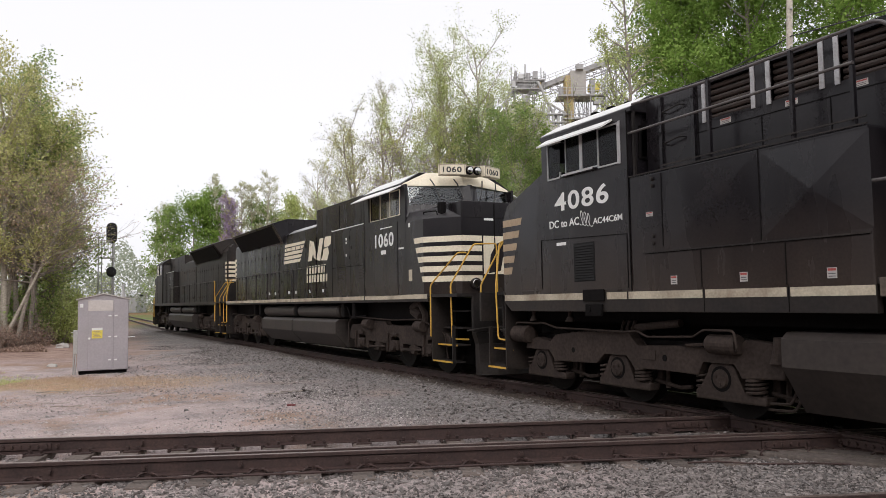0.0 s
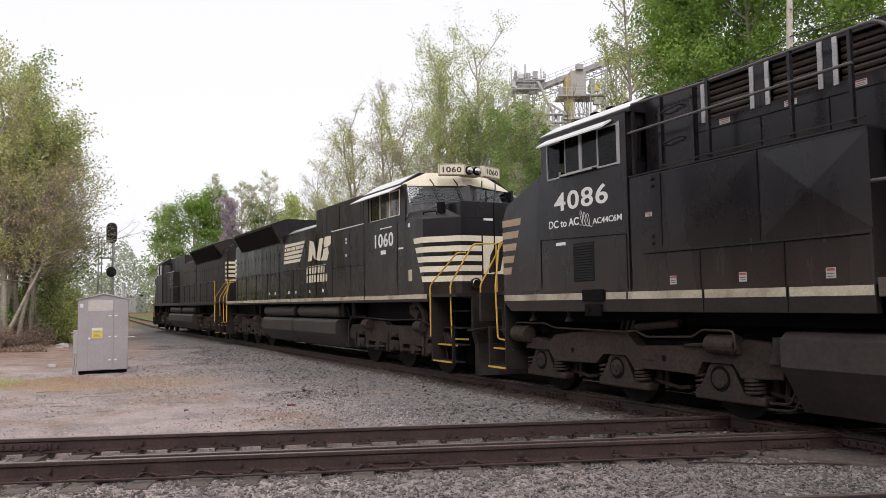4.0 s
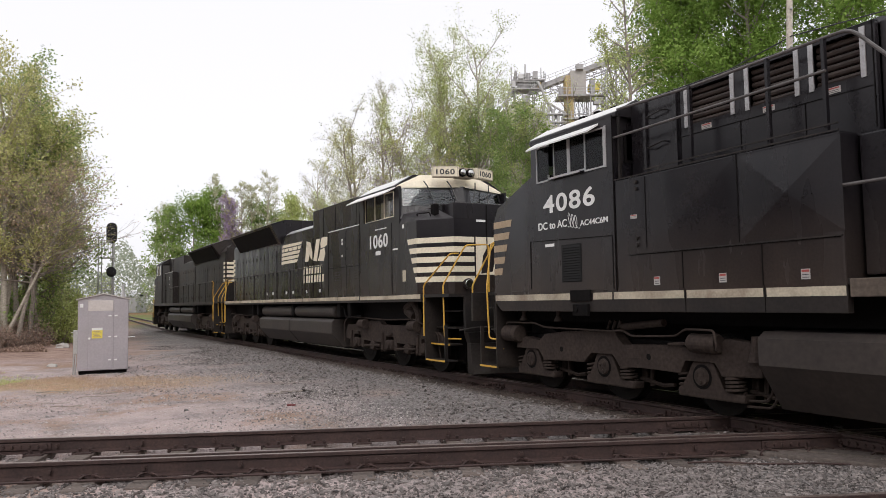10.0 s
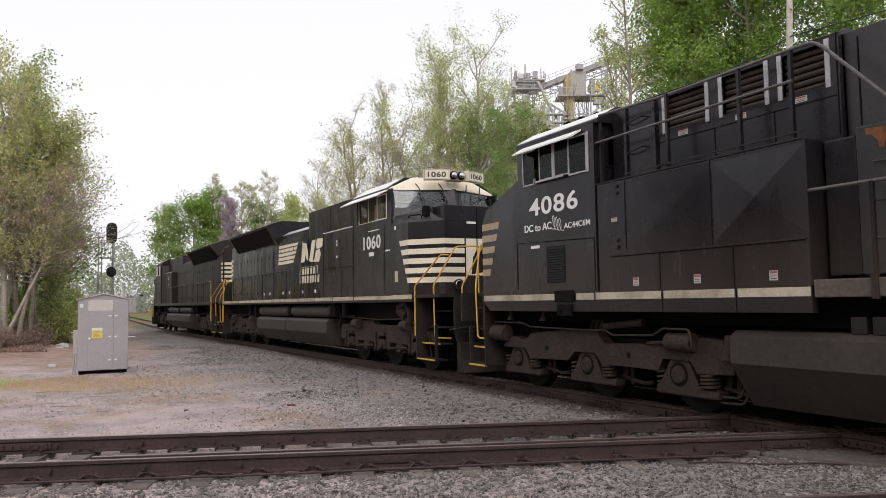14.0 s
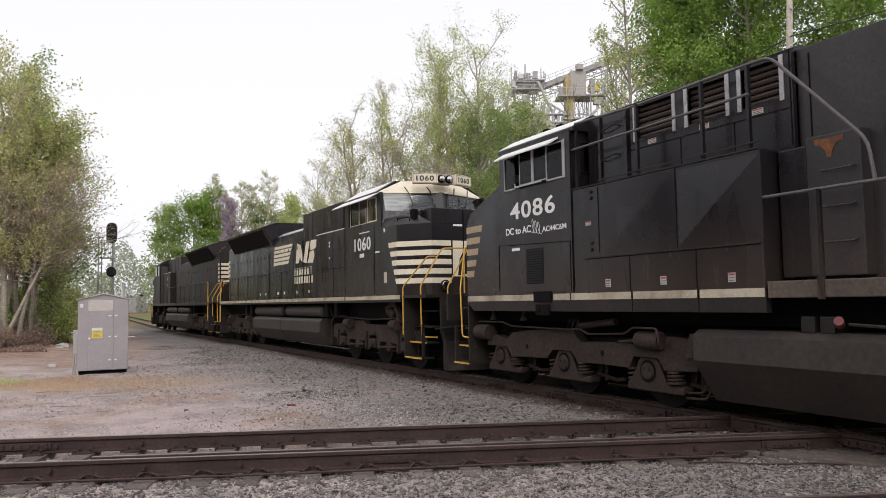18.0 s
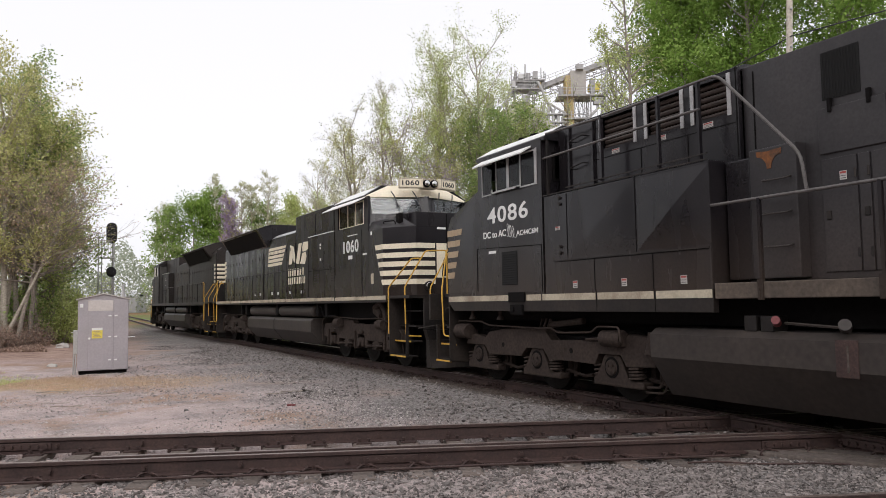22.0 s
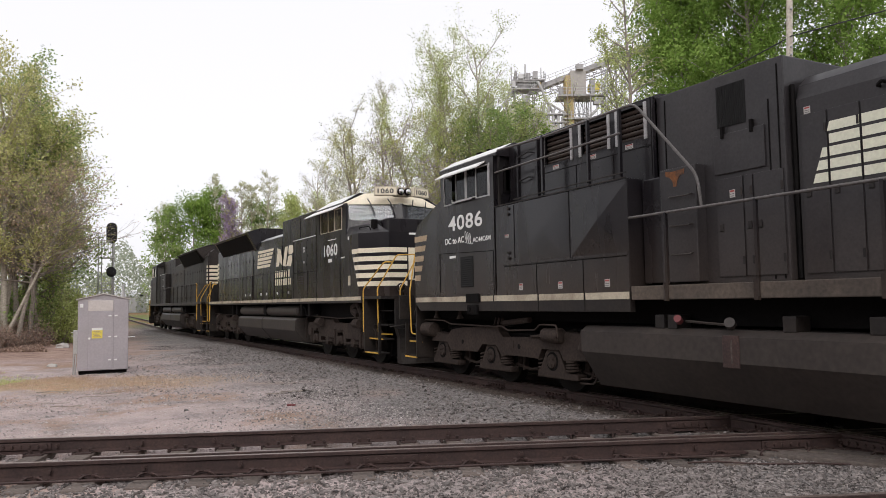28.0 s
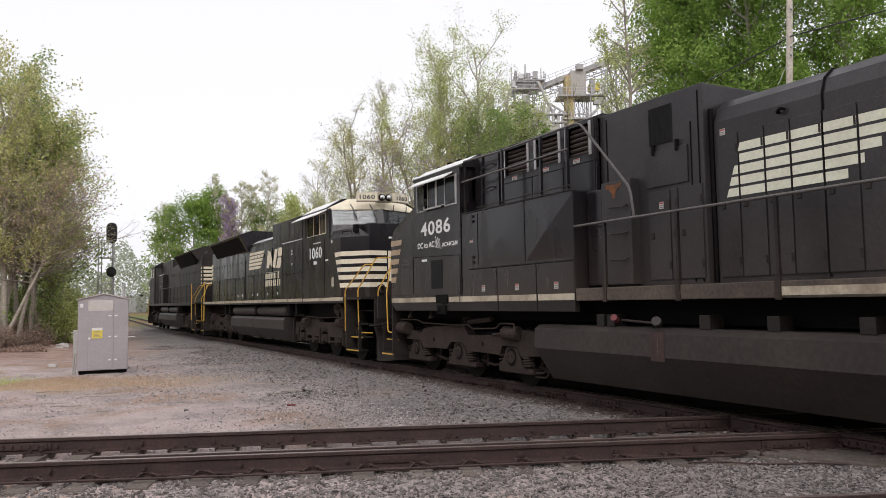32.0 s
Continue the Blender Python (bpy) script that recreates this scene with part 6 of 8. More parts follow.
        prism(bm, [(-1.1, 0.95), (1.1, 0.95), (0.85, 0.15), (-0.85, 0.15)], "x", x - way * 0.07, x + way * 0.10)
        pl = part("pilot", bm, BLACK_DUSTY, root)
        bm = B()
        loft(bm, [[(x + way * (0.10 + 0.22 * (1 - (y / 1.25) ** 2)) * k, y, z) for y in (-1.05, -0.7, -0.3, 0.3, 0.7, 1.05)] + [(x - way * 0.02, 1.05, z), (x - way * 0.02, -1.05, z)] for z, k in ((0.10, 1.35), (0.35, 0.95), (0.72, 0.8))])
        part("plough", bm, BLACK_DUSTY, pl, "dusty curved pilot plough")
        coupler(root, x, way)
    step_well(root, -1.42, -0.55, 1)
    step_well(root, -21.0, -21.85, -1)
    for s in (-1, 1):
        for xi, xo, w in ((-1.45, -0.62, 1), (-21.0, -21.8, -1)):
            bm = B()
            tube(bm, bent([(xi, s * 1.48, 0.85), (xi, s * 1.48, 1.95), (xi + w * 0.72, s * 1.20, 2.62), (xi + w * 0.74, s * 1.0, 2.62)], 0.07), 0.017, 8)
            part("step_handrail", bm, YELLOW, root, "yellow step handrail")
            bm = B()
            tube(bm, bent([(xo + w * 0.05, s * 1.05, 0.80), (xo, s * 1.42, 0.82), (xo, s * 1.44, 1.95), (xo + w * 0.22, s * 1.0, 2.78), (xo + w * 0.24, s * 0.45, 2.80), (xo + w * 0.24, s * 0.45, 1.75)], 0.07), 0.017, 8)
            part("step_handrail", bm, YELLOW, root, "yellow step handrail")
            if w < 0:
                bm = B()
                tube(bm, bent([(xi + 0.1, s * 1.48, 0.85), (xi + 0.1, s * 1.48, 2.2), (xi + 0.14, s * 1.47, 2.72), (xi + 0.5, s * 1.46, 2.73)], 0.07), 0.017, 8)
                part("step_handrail", bm, YELLOW, root)
    bm = B()
    for y in (-0.3, 0.3):
        tube(bm, bent([(-0.28, y, 1.15), (-0.18, y * 1.3, 1.45), (-0.18, y * 2, 1.45), (-0.2, y * 2.2, 1.2)], 0.06), 0.014, 6)
    tube(bm, bent([(-0.2, -1.3, 1.0), (-0.15, -0.9, 1.05), (-0.12, 0.9, 1.05), (-0.2, 1.3, 1.0)], 0.1), 0.016, 6)
    part("uncoupling_lever", bm, TANK, root)
    wheels = truck_b(root, (-6.12, -4.0, -2.0)) + truck_b(root, (-20.3, -18.25, -16.2))
    TRAIN[kind] = (root, wheels)


make_second("middle", "black diesel locomotive with cream nose stripes and yellow step rails")
make_second("last", "dull black diesel locomotive, far end of the train, brown dust")


# ---------------------------------------------------------------- woods
LEAF_OLIVE = leaf_mat("olive_spring_leaves", (0.38, 0.40, 0.14), (0.74, 0.70, 0.36))
LEAF_GREEN = leaf_mat("fresh_green_leaves", (0.18, 0.28, 0.085), (0.42, 0.51, 0.20))
LEAF_BRIGHT = leaf_mat("bright_green_leaves", (0.18, 0.30, 0.06), (0.34, 0.47, 0.125))
LEAF_PALE = leaf_mat("pale_new_leaves", (0.40, 0.41, 0.22), (0.68, 0.67, 0.46))
LEAF_YELLOW = leaf_mat("yellow_green_leaves", (0.36, 0.42, 0.13), (0.68, 0.72, 0.34))
LEAF_BROWN = leaf_mat("brown_buds", (0.42, 0.31, 0.225), (0.68, 0.53, 0.41))
# darkened leaves with shade in their colour, for woods out of view
LEAF_SHADE = leaf_mat("shaded_woods_leaves", (0.15, 0.128, 0.105), (0.32, 0.28, 0.225))
# greyed and paled leaf colour stands in for distance haze
LEAF_HAZE = leaf_mat("leaves_painted_hazy", (0.27, 0.31, 0.22), (0.46, 0.49, 0.39))
BRUSH = leaf_mat("dead_brown_brush", (0.26, 0.18, 0.145), (0.50, 0.37, 0.30))
FLOWER = leaf_mat("lilac_flowers", (0.38, 0.29, 0.41), (0.56, 0.47, 0.58))


def quads(name, pts, size, rng, material, parent, flat=0.0):
    """A cloud of small pointed leaves, one at each point."""
    c = len(pts)
    a = rng.normal(size=(c, 3))
    a /= np.linalg.norm(a, axis=1)[:, None]
    b = np.cross(a, rng.normal(size=(c, 3)))
    b /= np.linalg.norm(b, axis=1)[:, None]
    s = size * rng.uniform(0.6, 1.4, c)[:, None]
    v = np.stack([pts + a * s, pts + b * s * 0.5, pts - a * s * 0.8, pts - b * s * 0.5], 1).reshape(-1, 3)
    me = bpy.data.meshes.new(name)
    me.vertices.add(4 * c)
    me.vertices.foreach_set("co", v.astype(np.float32).ravel())
    me.loops.add(4 * c)
    me.loops.foreach_set("vertex_index", np.arange(4 * c, dtype=np.int32))
    me.polygons.add(c)
    me.polygons.foreach_set("loop_start", np.arange(0, 4 * c, 4, dtype=np.int32))
    me.update(calc_edges=True)
    me.materials.append(material)
    ob = new(name, me)
    ob.parent = parent
    return ob


def limb_tubes(lines):
    """Tapered, many-sided sticks along polylines of (points, radius at the foot, radius at the tip)."""
    verts, faces = [], []
    for pts, r0, r1 in lines:
        seg = 7 if r0 > 0.06 else 4 if r0 > 0.02 else 3
        pts = np.asarray(pts)
        n = len(pts)
        base = len(verts)
        for i in range(n):
            w = pts[min(i + 1, n - 1)] - pts[max(i - 1, 0)]
            w = w / (np.linalg.norm(w) + 1e-9)
            u = np.cross(w, (0.31, 0.94, 0.12))
            u /= np.linalg.norm(u) + 1e-9
            q = np.cross(w, u)
            r = r0 + (r1 - r0) * i / (n - 1)
            for j in range(seg):
                t = 2 * math.pi * j / seg
                verts.append(tuple(pts[i] + (u * math.cos(t) + q * math.sin(t)) * r))
        for i in range(n - 1):
            for j in range(seg):
                faces.append((base + i * seg + j, base + i * seg + (j + 1) % seg, base + (i + 1) * seg + (j + 1) % seg, base + (i + 1) * seg + j))
    return verts, faces


def grown(rng, start, way, length, n, bend, lift):
    p = np.array(start, float)
    d = np.array(way, float)
    d /= np.linalg.norm(d)
    out = [p.copy()]
    for i in range(n):
        d = d + rng.normal(0, bend, 3) + np.array((0, 0, lift))
        d /= np.linalg.norm(d)
        p = p + d * length / n
        out.append(p.copy())
    return np.array(out)


def tree(label, x, y, h, crown, low, leaves, size, leaf, bark, seed, lean=(0, 0), limbs=22, forks=1, flower=0, spray=0.15, name="tree", open_up=0.55):
    """A tree with one or more trunks, limbs, branches and twigs, and leaves about the twigs."""
    rng = np.random.default_rng(seed)
    z0 = float(ground_height(np.array([x]), np.array([y]))[0]) - 0.1
    root = thing(name, label, "tree", m=Matrix.Translation((x, y, z0)))
    trunks, limb_l, twig_l, tips = [], [], [], []
    r = 0.011 * h + 0.03
    for f in range(forks):
        way = np.array((lean[0] + rng.normal(0, 0.05) + (0.16 * math.cos(2.4 * f + seed) if f else 0), lean[1] + (0.16 * math.sin(2.4 * f + seed) if f else 0), 1.0))
        hh = h * (1 if f == 0 else rng.uniform(0.72, 0.95))
        t = grown(rng, (rng.normal(0, 0.1), rng.normal(0, 0.1), 0), way, hh * 0.97, 9, 0.045, 0.03)
        trunks.append((t, r * (1 if f == 0 else 0.75), 0.02))
        for k in range(limbs // forks):
            u = low + (0.97 - low) * (k + rng.uniform(0, 1)) / (limbs // forks)
            i = min(int(u * 9), 8)
            p = t[i] + (t[i + 1] - t[i]) * (u * 9 - i)
            az = 2.4 * k + rng.uniform(-0.5, 0.5) + seed
            v = (u - low) / (1 - low)
            reach = crown * (0.40 + 0.60 * math.sin(math.pi * (0.2 + 0.66 * v))) * rng.uniform(0.65, 1.15)
            up = open_up + 0.9 * v
            l1 = grown(rng, p, (math.cos(az), math.sin(az), up), reach, 6, 0.12, 0.03)
            limb_l.append((l1, r * 0.42 * (1 - 0.65 * v), 0.012))
            for m in range(6):
                w = 0.25 + 0.75 * (m + rng.uniform(0, 1)) / 6
                j = min(int(w * 6), 5)
                q = l1[j] + (l1[j + 1] - l1[j]) * (w * 6 - j)
                d = l1[j + 1] - l1[j]
                d = d / np.linalg.norm(d) + rng.normal(0, 0.62, 3) + np.array((0, 0, 0.12))
                l2 = grown(rng, q, d, reach * rng.uniform(0.28, 0.5), 4, 0.16, 0.03)
                twig_l.append((l2, 0.011 + 0.0004 * h, 0.004))
                tips.append(l2)
                for b in range(3):
                    jj = rng.integers(1, 4)
                    d3 = (l2[jj + 1] - l2[jj])
                    d3 = d3 / np.linalg.norm(d3) + rng.normal(0, 0.7, 3)
                    l3 = grown(rng, l2[jj], d3, reach * rng.uniform(0.14, 0.26), 3, 0.15, 0.03)
                    twig_l.append((l3, 0.007, 0.003))
                    tips.append(np.vstack([l3, l3[-1:]]))
    # the topmost twigs reach h
    T = np.array(tips)
    k = h / np.percentile(T[:, :, 2], 99.7)
    T[:, :, 2] *= k
    for group in (trunks, limb_l, twig_l):
        for pts, *_ in group:
            pts[:, 2] *= k
    raw("trunk", *limb_tubes(trunks), bark, root, True)
    tagged(raw("branch_work", *limb_tubes(limb_l), bark, root, True), kind="stuff")
    tagged(raw("twig_work", *limb_tubes(twig_l), bark, root, True), kind="stuff")
    if leaves:
        # leaves thicken in some clumps and leave gaps in others
        wt = rng.lognormal(0, 0.9, len(T))
        k = rng.choice(len(T), leaves, p=wt / wt.sum())
        s = rng.uniform(0.3, 4, leaves)
        i = np.minimum(s.astype(int), 3)
        pts = T[k, i] + (T[k, i + 1] - T[k, i]) * (s - i)[:, None] + rng.normal(0, spray, (leaves, 3))
        quads("crown", pts, size, rng, leaf, root)
    if flower:
        k = rng.choice(len(T), flower)
        pts = T[k, rng.integers(0, 5, flower)] + rng.normal(0, 0.28, (flower, 3)) - np.array((0, 0, 0.3))
        quads("blossom", pts, size * 0.9, rng, FLOWER, root)["label"] = "hanging lilac blossom"
    return root


def shrub(label, x, y, h, spread, leaves, size, leaf, seed, name="shrub"):
    """Many stems from the ground, leafy to the foot, with an uneven top."""
    rng = np.random.default_rng(seed)
    z0 = float(ground_height(np.array([x]), np.array([y]))[0]) - 0.1
    root = thing(name, label, "shrub", m=Matrix.Translation((x, y, z0)))
    stems, tips = [], []
    for k in range(16):
        a = rng.uniform(0, 6.28)
        q = rng.uniform(0, spread * 0.6)
        st = grown(rng, (q * math.cos(a), q * math.sin(a), 0), (math.cos(a) * 0.5, math.sin(a) * 0.5, 1), h * rng.uniform(0.55, 1.1), 6, 0.16, 0.02)
        stems.append((st, 0.012 * h ** 0.7 + 0.01, 0.008))
        for m in range(9):
            j = rng.integers(1, 6)
            d = rng.normal(0, 1, 3) + np.array((0, 0, 0.3))
            l2 = grown(rng, st[j], d, spread * rng.uniform(0.25, 0.55), 4, 0.2, 0.03)
            stems.append((l2, 0.008, 0.003))
            tips.append(l2)
    tagged(raw("stem_work", *limb_tubes(stems), BARK, root, True), kind="stuff")
    T = np.array(tips)
    if leaves:
        k = rng.choice(len(T), leaves)
        s = rng.uniform(0, 4, leaves)
        i = np.minimum(s.astype(int), 3)
        pts = T[k, i] + (T[k, i + 1] - T[k, i]) * (s - i)[:, None] + rng.normal(0, spread * 0.11, (leaves, 3))
        pts[:, 2] = np.maximum(pts[:, 2], 0.05)
        quads("foliage", pts, size, rng, leaf, root)
    return root


def make_woods():
    # woods beside the signal: pale trunks, olive and green crowns, bare twigs at the edge
    tree("tall olive spring tree with pale twin trunks", -21.5, 37.0, 14.6, 3.4, 0.30, 10800, 0.075, LEAF_OLIVE, BARK_PALE, 11, forks=2, limbs=32, spray=0.22)
    tree("tall green tree at the wood's edge", -22.8, 41.0, 15.5, 4.0, 0.12, 14400, 0.085, LEAF_GREEN, BARK, 12, limbs=32, spray=0.26)
    tree("olive tree with many thin limbs", -23.4, 36.0, 14.8, 3.6, 0.25, 10000, 0.075, LEAF_OLIVE, BARK_PALE, 13, forks=2, limbs=30, spray=0.22)
    tree("yellow-green tree with reddish twigs", -21.2, 38.5, 12.4, 3.1, 0.40, 8600, 0.07, LEAF_YELLOW, BARK, 14, limbs=34, spray=0.22)
    tree("olive-brown tree with open crown", -20.9, 39.5, 10.8, 3.2, 0.46, 6100, 0.07, LEAF_OLIVE, BARK, 15, limbs=32, spray=0.24, open_up=0.4)
    tree("green tree half hidden among brown ones", -21.2, 41.0, 12.6, 3.0, 0.15, 7200, 0.08, LEAF_YELLOW, BARK, 20, limbs=28, spray=0.26)
    tree("brown-budded tree with open crown and fine twigs", -21.0, 38.5, 9.6, 3.7, 0.52, 5400, 0.065, LEAF_BROWN, BARK, 21, limbs=34, open_up=0.3, spray=0.20)
    tree("low olive tree at the wood's edge", -21.6, 40.5, 8.2, 3.0, 0.50, 3900, 0.07, LEAF_YELLOW, BARK, 22, limbs=28, open_up=0.3, spray=0.22)
    tree("bare spreading tree with few buds", -20.9, 37.4, 8.8, 4.4, 0.50, 1000, 0.04, LEAF_BROWN, BARK, 23, lean=(0.14, 0), limbs=34, open_up=0.25)
    tree("pale leaning trunk with few olive leaves", -21.3, 36.4, 7.4, 1.9, 0.60, 2100, 0.06, LEAF_OLIVE, BARK_PALE, 16, lean=(0.36, 0.0), limbs=14)
    tree("pale twin-stemmed tree in the woods", -24.8, 39.0, 15.2, 3.4, 0.25, 9300, 0.08, LEAF_OLIVE, BARK_PALE, 17, forks=2, spray=0.22)
    tree("dense green tree deep in the woods", -24.0, 45.0, 14.6, 3.4, 0.25, 10800, 0.10, LEAF_YELLOW, BARK, 18, spray=0.28)
    tree("dense green tree deep in the woods", -28.5, 45.0, 15.6, 3.4, 0.05, 12900, 0.11, LEAF_YELLOW, BARK, 19, spray=0.28)
    for i, (x, y, h) in enumerate(((-22.8, 39.5, 3.4), (-21.2, 41.5, 3.2), (-21.9, 43.6, 4.0), (-22.9, 46.2, 4.2), (-23.6, 38.6, 3.4), (-27.0, 50.5, 4.2), (-30.5, 56.0, 4.6))):
        shrub("leafy green undergrowth at the foot of the trees", x, y, h, 2.0, 5500, 0.08, LEAF_GREEN if i % 4 == 0 else LEAF_YELLOW, 40 + i)
    for i, (x, y, h) in enumerate(((-20.4, 37.4, 0.9), (-20.8, 39.2, 0.9), (-20.9, 35.6, 1.1), (-21.8, 43.0, 1.1), (-23.8, 48.0, 1.4), (-26.5, 53.0, 1.7), (-29.5, 58.0, 2.0), (-32.3, 64.0, 2.4), (-35.0, 72.0, 2.6))):
        shrub("brown dry brush on the bank", x, y, h, 1.5, 2600, 0.05, BRUSH, 60 + i, "dry_brush")
    for i, (x, y, h) in enumerate(((-22.6, 33.2, 1.8), (-21.4, 34.0, 1.3), (-20.8, 35.0, 1.2), (-23.4, 34.5, 2.4), (-22.0, 38.6, 2.0), (-22.4, 40.6, 1.8), (-25.0, 46.5, 2.4))):
        shrub("tangled brown and olive brush under the trees", x, y, h, 1.5, 4600, 0.05, LEAF_GREEN if i % 2 else BRUSH, 90 + i, "brush")
    # low growth along the far side of the train
    for i in range(20):
        p, q = line(-6.0 + 3.2 * i), line(-5.0 + 3.2 * i)
        d = (q - p).normalized()
        o = 3.6 + 0.7 * math.sin(2.3 * i)
        shrub("low brown and green growth beyond the track", p.x + d.y * o, p.y - d.x * o, 1.0 + 0.35 * math.sin(1.7 * i), 1.6, 2600, 0.06, (LEAF_BROWN, LEAF_GREEN, LEAF_OLIVE)[i % 3], 200 + i, "undergrowth")
    # beyond the far end of the train
    far = ((-32.2, 90, 13.6, 3.2, LEAF_GREEN, 8000), (-29.8, 91, 14.8, 3.4, LEAF_BRIGHT, 13000), (-26.9, 92, 15.8, 3.2, LEAF_BRIGHT, 12000), (-22.4, 94, 14.6, 3.6, LEAF_GREEN, 9000), (-19.6, 94, 13.6, 3.2, LEAF_YELLOW, 7000),
           (-17.6, 91, 15.0, 2.6, LEAF_YELLOW, 8000), (-15.0, 90, 14.9, 2.6, LEAF_YELLOW, 8000), (-12.4, 90, 13.0, 2.6, LEAF_OLIVE, 6000))
    for i, (x, y, h, c, lf, n) in enumerate(far):
        tree("leafy green tree beyond the tracks", x, y, h, c, 0.05, n, 0.15, lf, BARK, 70 + i, limbs=26, spray=0.35)
    tree("tree hung with lilac blossom", -24.3, 88, 14.6, 1.5, 0.1, 1500, 0.14, LEAF_OLIVE, BARK, 80, flower=8000)
    for i, (x, h, c) in enumerate(((-26.2, 17.8, 1.6), (-24.2, 17.0, 1.3), (-22.9, 16.8, 1.3), (-20.9, 18.2, 1.9), (-34.0, 14.4, 1.8))):
        tree("thin pale tree in new leaf", x, 93, h, c, 0.45, 2600, 0.10, LEAF_PALE, BARK_PALE, 140 + i, limbs=24)
    # thin trees in new leaf, with blossom between them
    tree("sparse pale tree in new leaf", -7.9, 68, 19.6, 3.6, 0.25, 10500, 0.07, LEAF_PALE, BARK, 82, forks=2, limbs=38, open_up=0.7, spray=0.20)
    tree("bare twiggy tree with few leaves", -10.8, 70, 15.2, 3.6, 0.15, 2800, 0.06, LEAF_PALE, BARK_PALE, 83, limbs=30, open_up=0.7, spray=0.20)
    tree("slender pale tree in new leaf", -5.0, 67, 21.2, 2.2, 0.35, 5000, 0.065, LEAF_PALE, BARK_PALE, 84, limbs=30, open_up=0.9, spray=0.20)
    tree("thin olive tree in new leaf", -5.6, 66, 17.4, 3.6, 0.15, 10500, 0.075, LEAF_OLIVE, BARK, 92, limbs=34, spray=0.24)
    tree("tree with lilac blossom among its leaves", -3.2, 61, 16.4, 4.4, 0.10, 10500, 0.08, LEAF_OLIVE, BARK, 85, flower=12000, forks=2, limbs=36, open_up=0.5, spray=0.26)
    tree("dark olive tree with twiggy crown", -1.0, 62, 18.8, 3.8, 0.12, 12500, 0.08, LEAF_OLIVE, BARK, 93, flower=2500, limbs=36, spray=0.24)
    tree("tall yellow-green tree with open crown", 0.3, 63, 24.4, 5.2, 0.26, 25000, 0.075, LEAF_YELLOW, BARK_PALE, 86, lean=(-0.02, 0), forks=3, limbs=48, open_up=1.0, spray=0.26)
    tree("tallest yellow-green tree with open crown", 2.0, 63, 25.6, 5.6, 0.26, 27000, 0.075, LEAF_YELLOW, BARK_PALE, 87, lean=(0.01, 0), forks=3, limbs=54, open_up=1.0, spray=0.26)
    tree("bright green tree in full leaf", 5.9, 60, 17.2, 3.6, 0.1, 22000, 0.09, LEAF_GREEN, BARK, 88, limbs=34, spray=0.30)
    tree("bright green tree in full leaf", 7.9, 61, 16.2, 2.8, 0.1, 14000, 0.09, LEAF_BRIGHT, BARK, 94, limbs=28, spray=0.30)
    tree("green tree in full leaf", 3.4, 62, 17.4, 4.2, 0.1, 18000, 0.09, LEAF_GREEN, BARK, 89, limbs=34, spray=0.28)
    tree("yellow-green tree with arching limbs", 3.5, 59, 17.8, 3.2, 0.35, 9000, 0.07, LEAF_YELLOW, BARK_PALE, 90, lean=(0.12, 0), limbs=30, spray=0.22)
    tree("thin twiggy tree with few yellow leaves", 10.6, 60, 20.0, 2.0, 0.5, 900, 0.06, LEAF_YELLOW, BARK, 91, limbs=16)
    for i, (x, y, h) in enumerate(((-14.5, 74, 10), (-10.0, 75, 11), (-6.5, 72, 12), (-2.0, 70, 12), (1.5, 70, 12), (7.0, 64, 11), (9.5, 62, 10), (12.5, 60, 10))):
        shrub("green thicket behind the train", x, y, h, 3.2, 11000, 0.125, LEAF_GREEN if i % 2 else LEAF_OLIVE, 100 + i, "thicket")
    # tall trees over the lead locomotive
    tree("sparse tree with drooping new leaves", 11.9, 48, 22.0, 2.4, 0.35, 4200, 0.085, LEAF_YELLOW, BARK, 110, limbs=30, open_up=0.3)
    tree("sparse low tree with new leaves", 13.4, 51, 19.5, 2.2, 0.30, 3600, 0.085, LEAF_YELLOW, BARK, 111, limbs=28, open_up=0.4)
    for i, (x, y, h, c, n) in enumerate(((17.2, 48, 26.0, 3.8, 38000), (20.6, 47, 28.0, 4.6, 42000), (25.2, 46, 27.0, 4.8, 38000), (30.5, 46, 27.0, 5.0, 26000), (18.5, 54, 27.0, 4.6, 24000), (27.5, 55, 28.0, 5.2, 22000))):
        tree("tall bright green tree in full leaf", x, y, h, c, 0.22, int(1.2 * n), 0.12, LEAF_BRIGHT, BARK, 120 + i, limbs=38, spray=0.42)


make_woods()


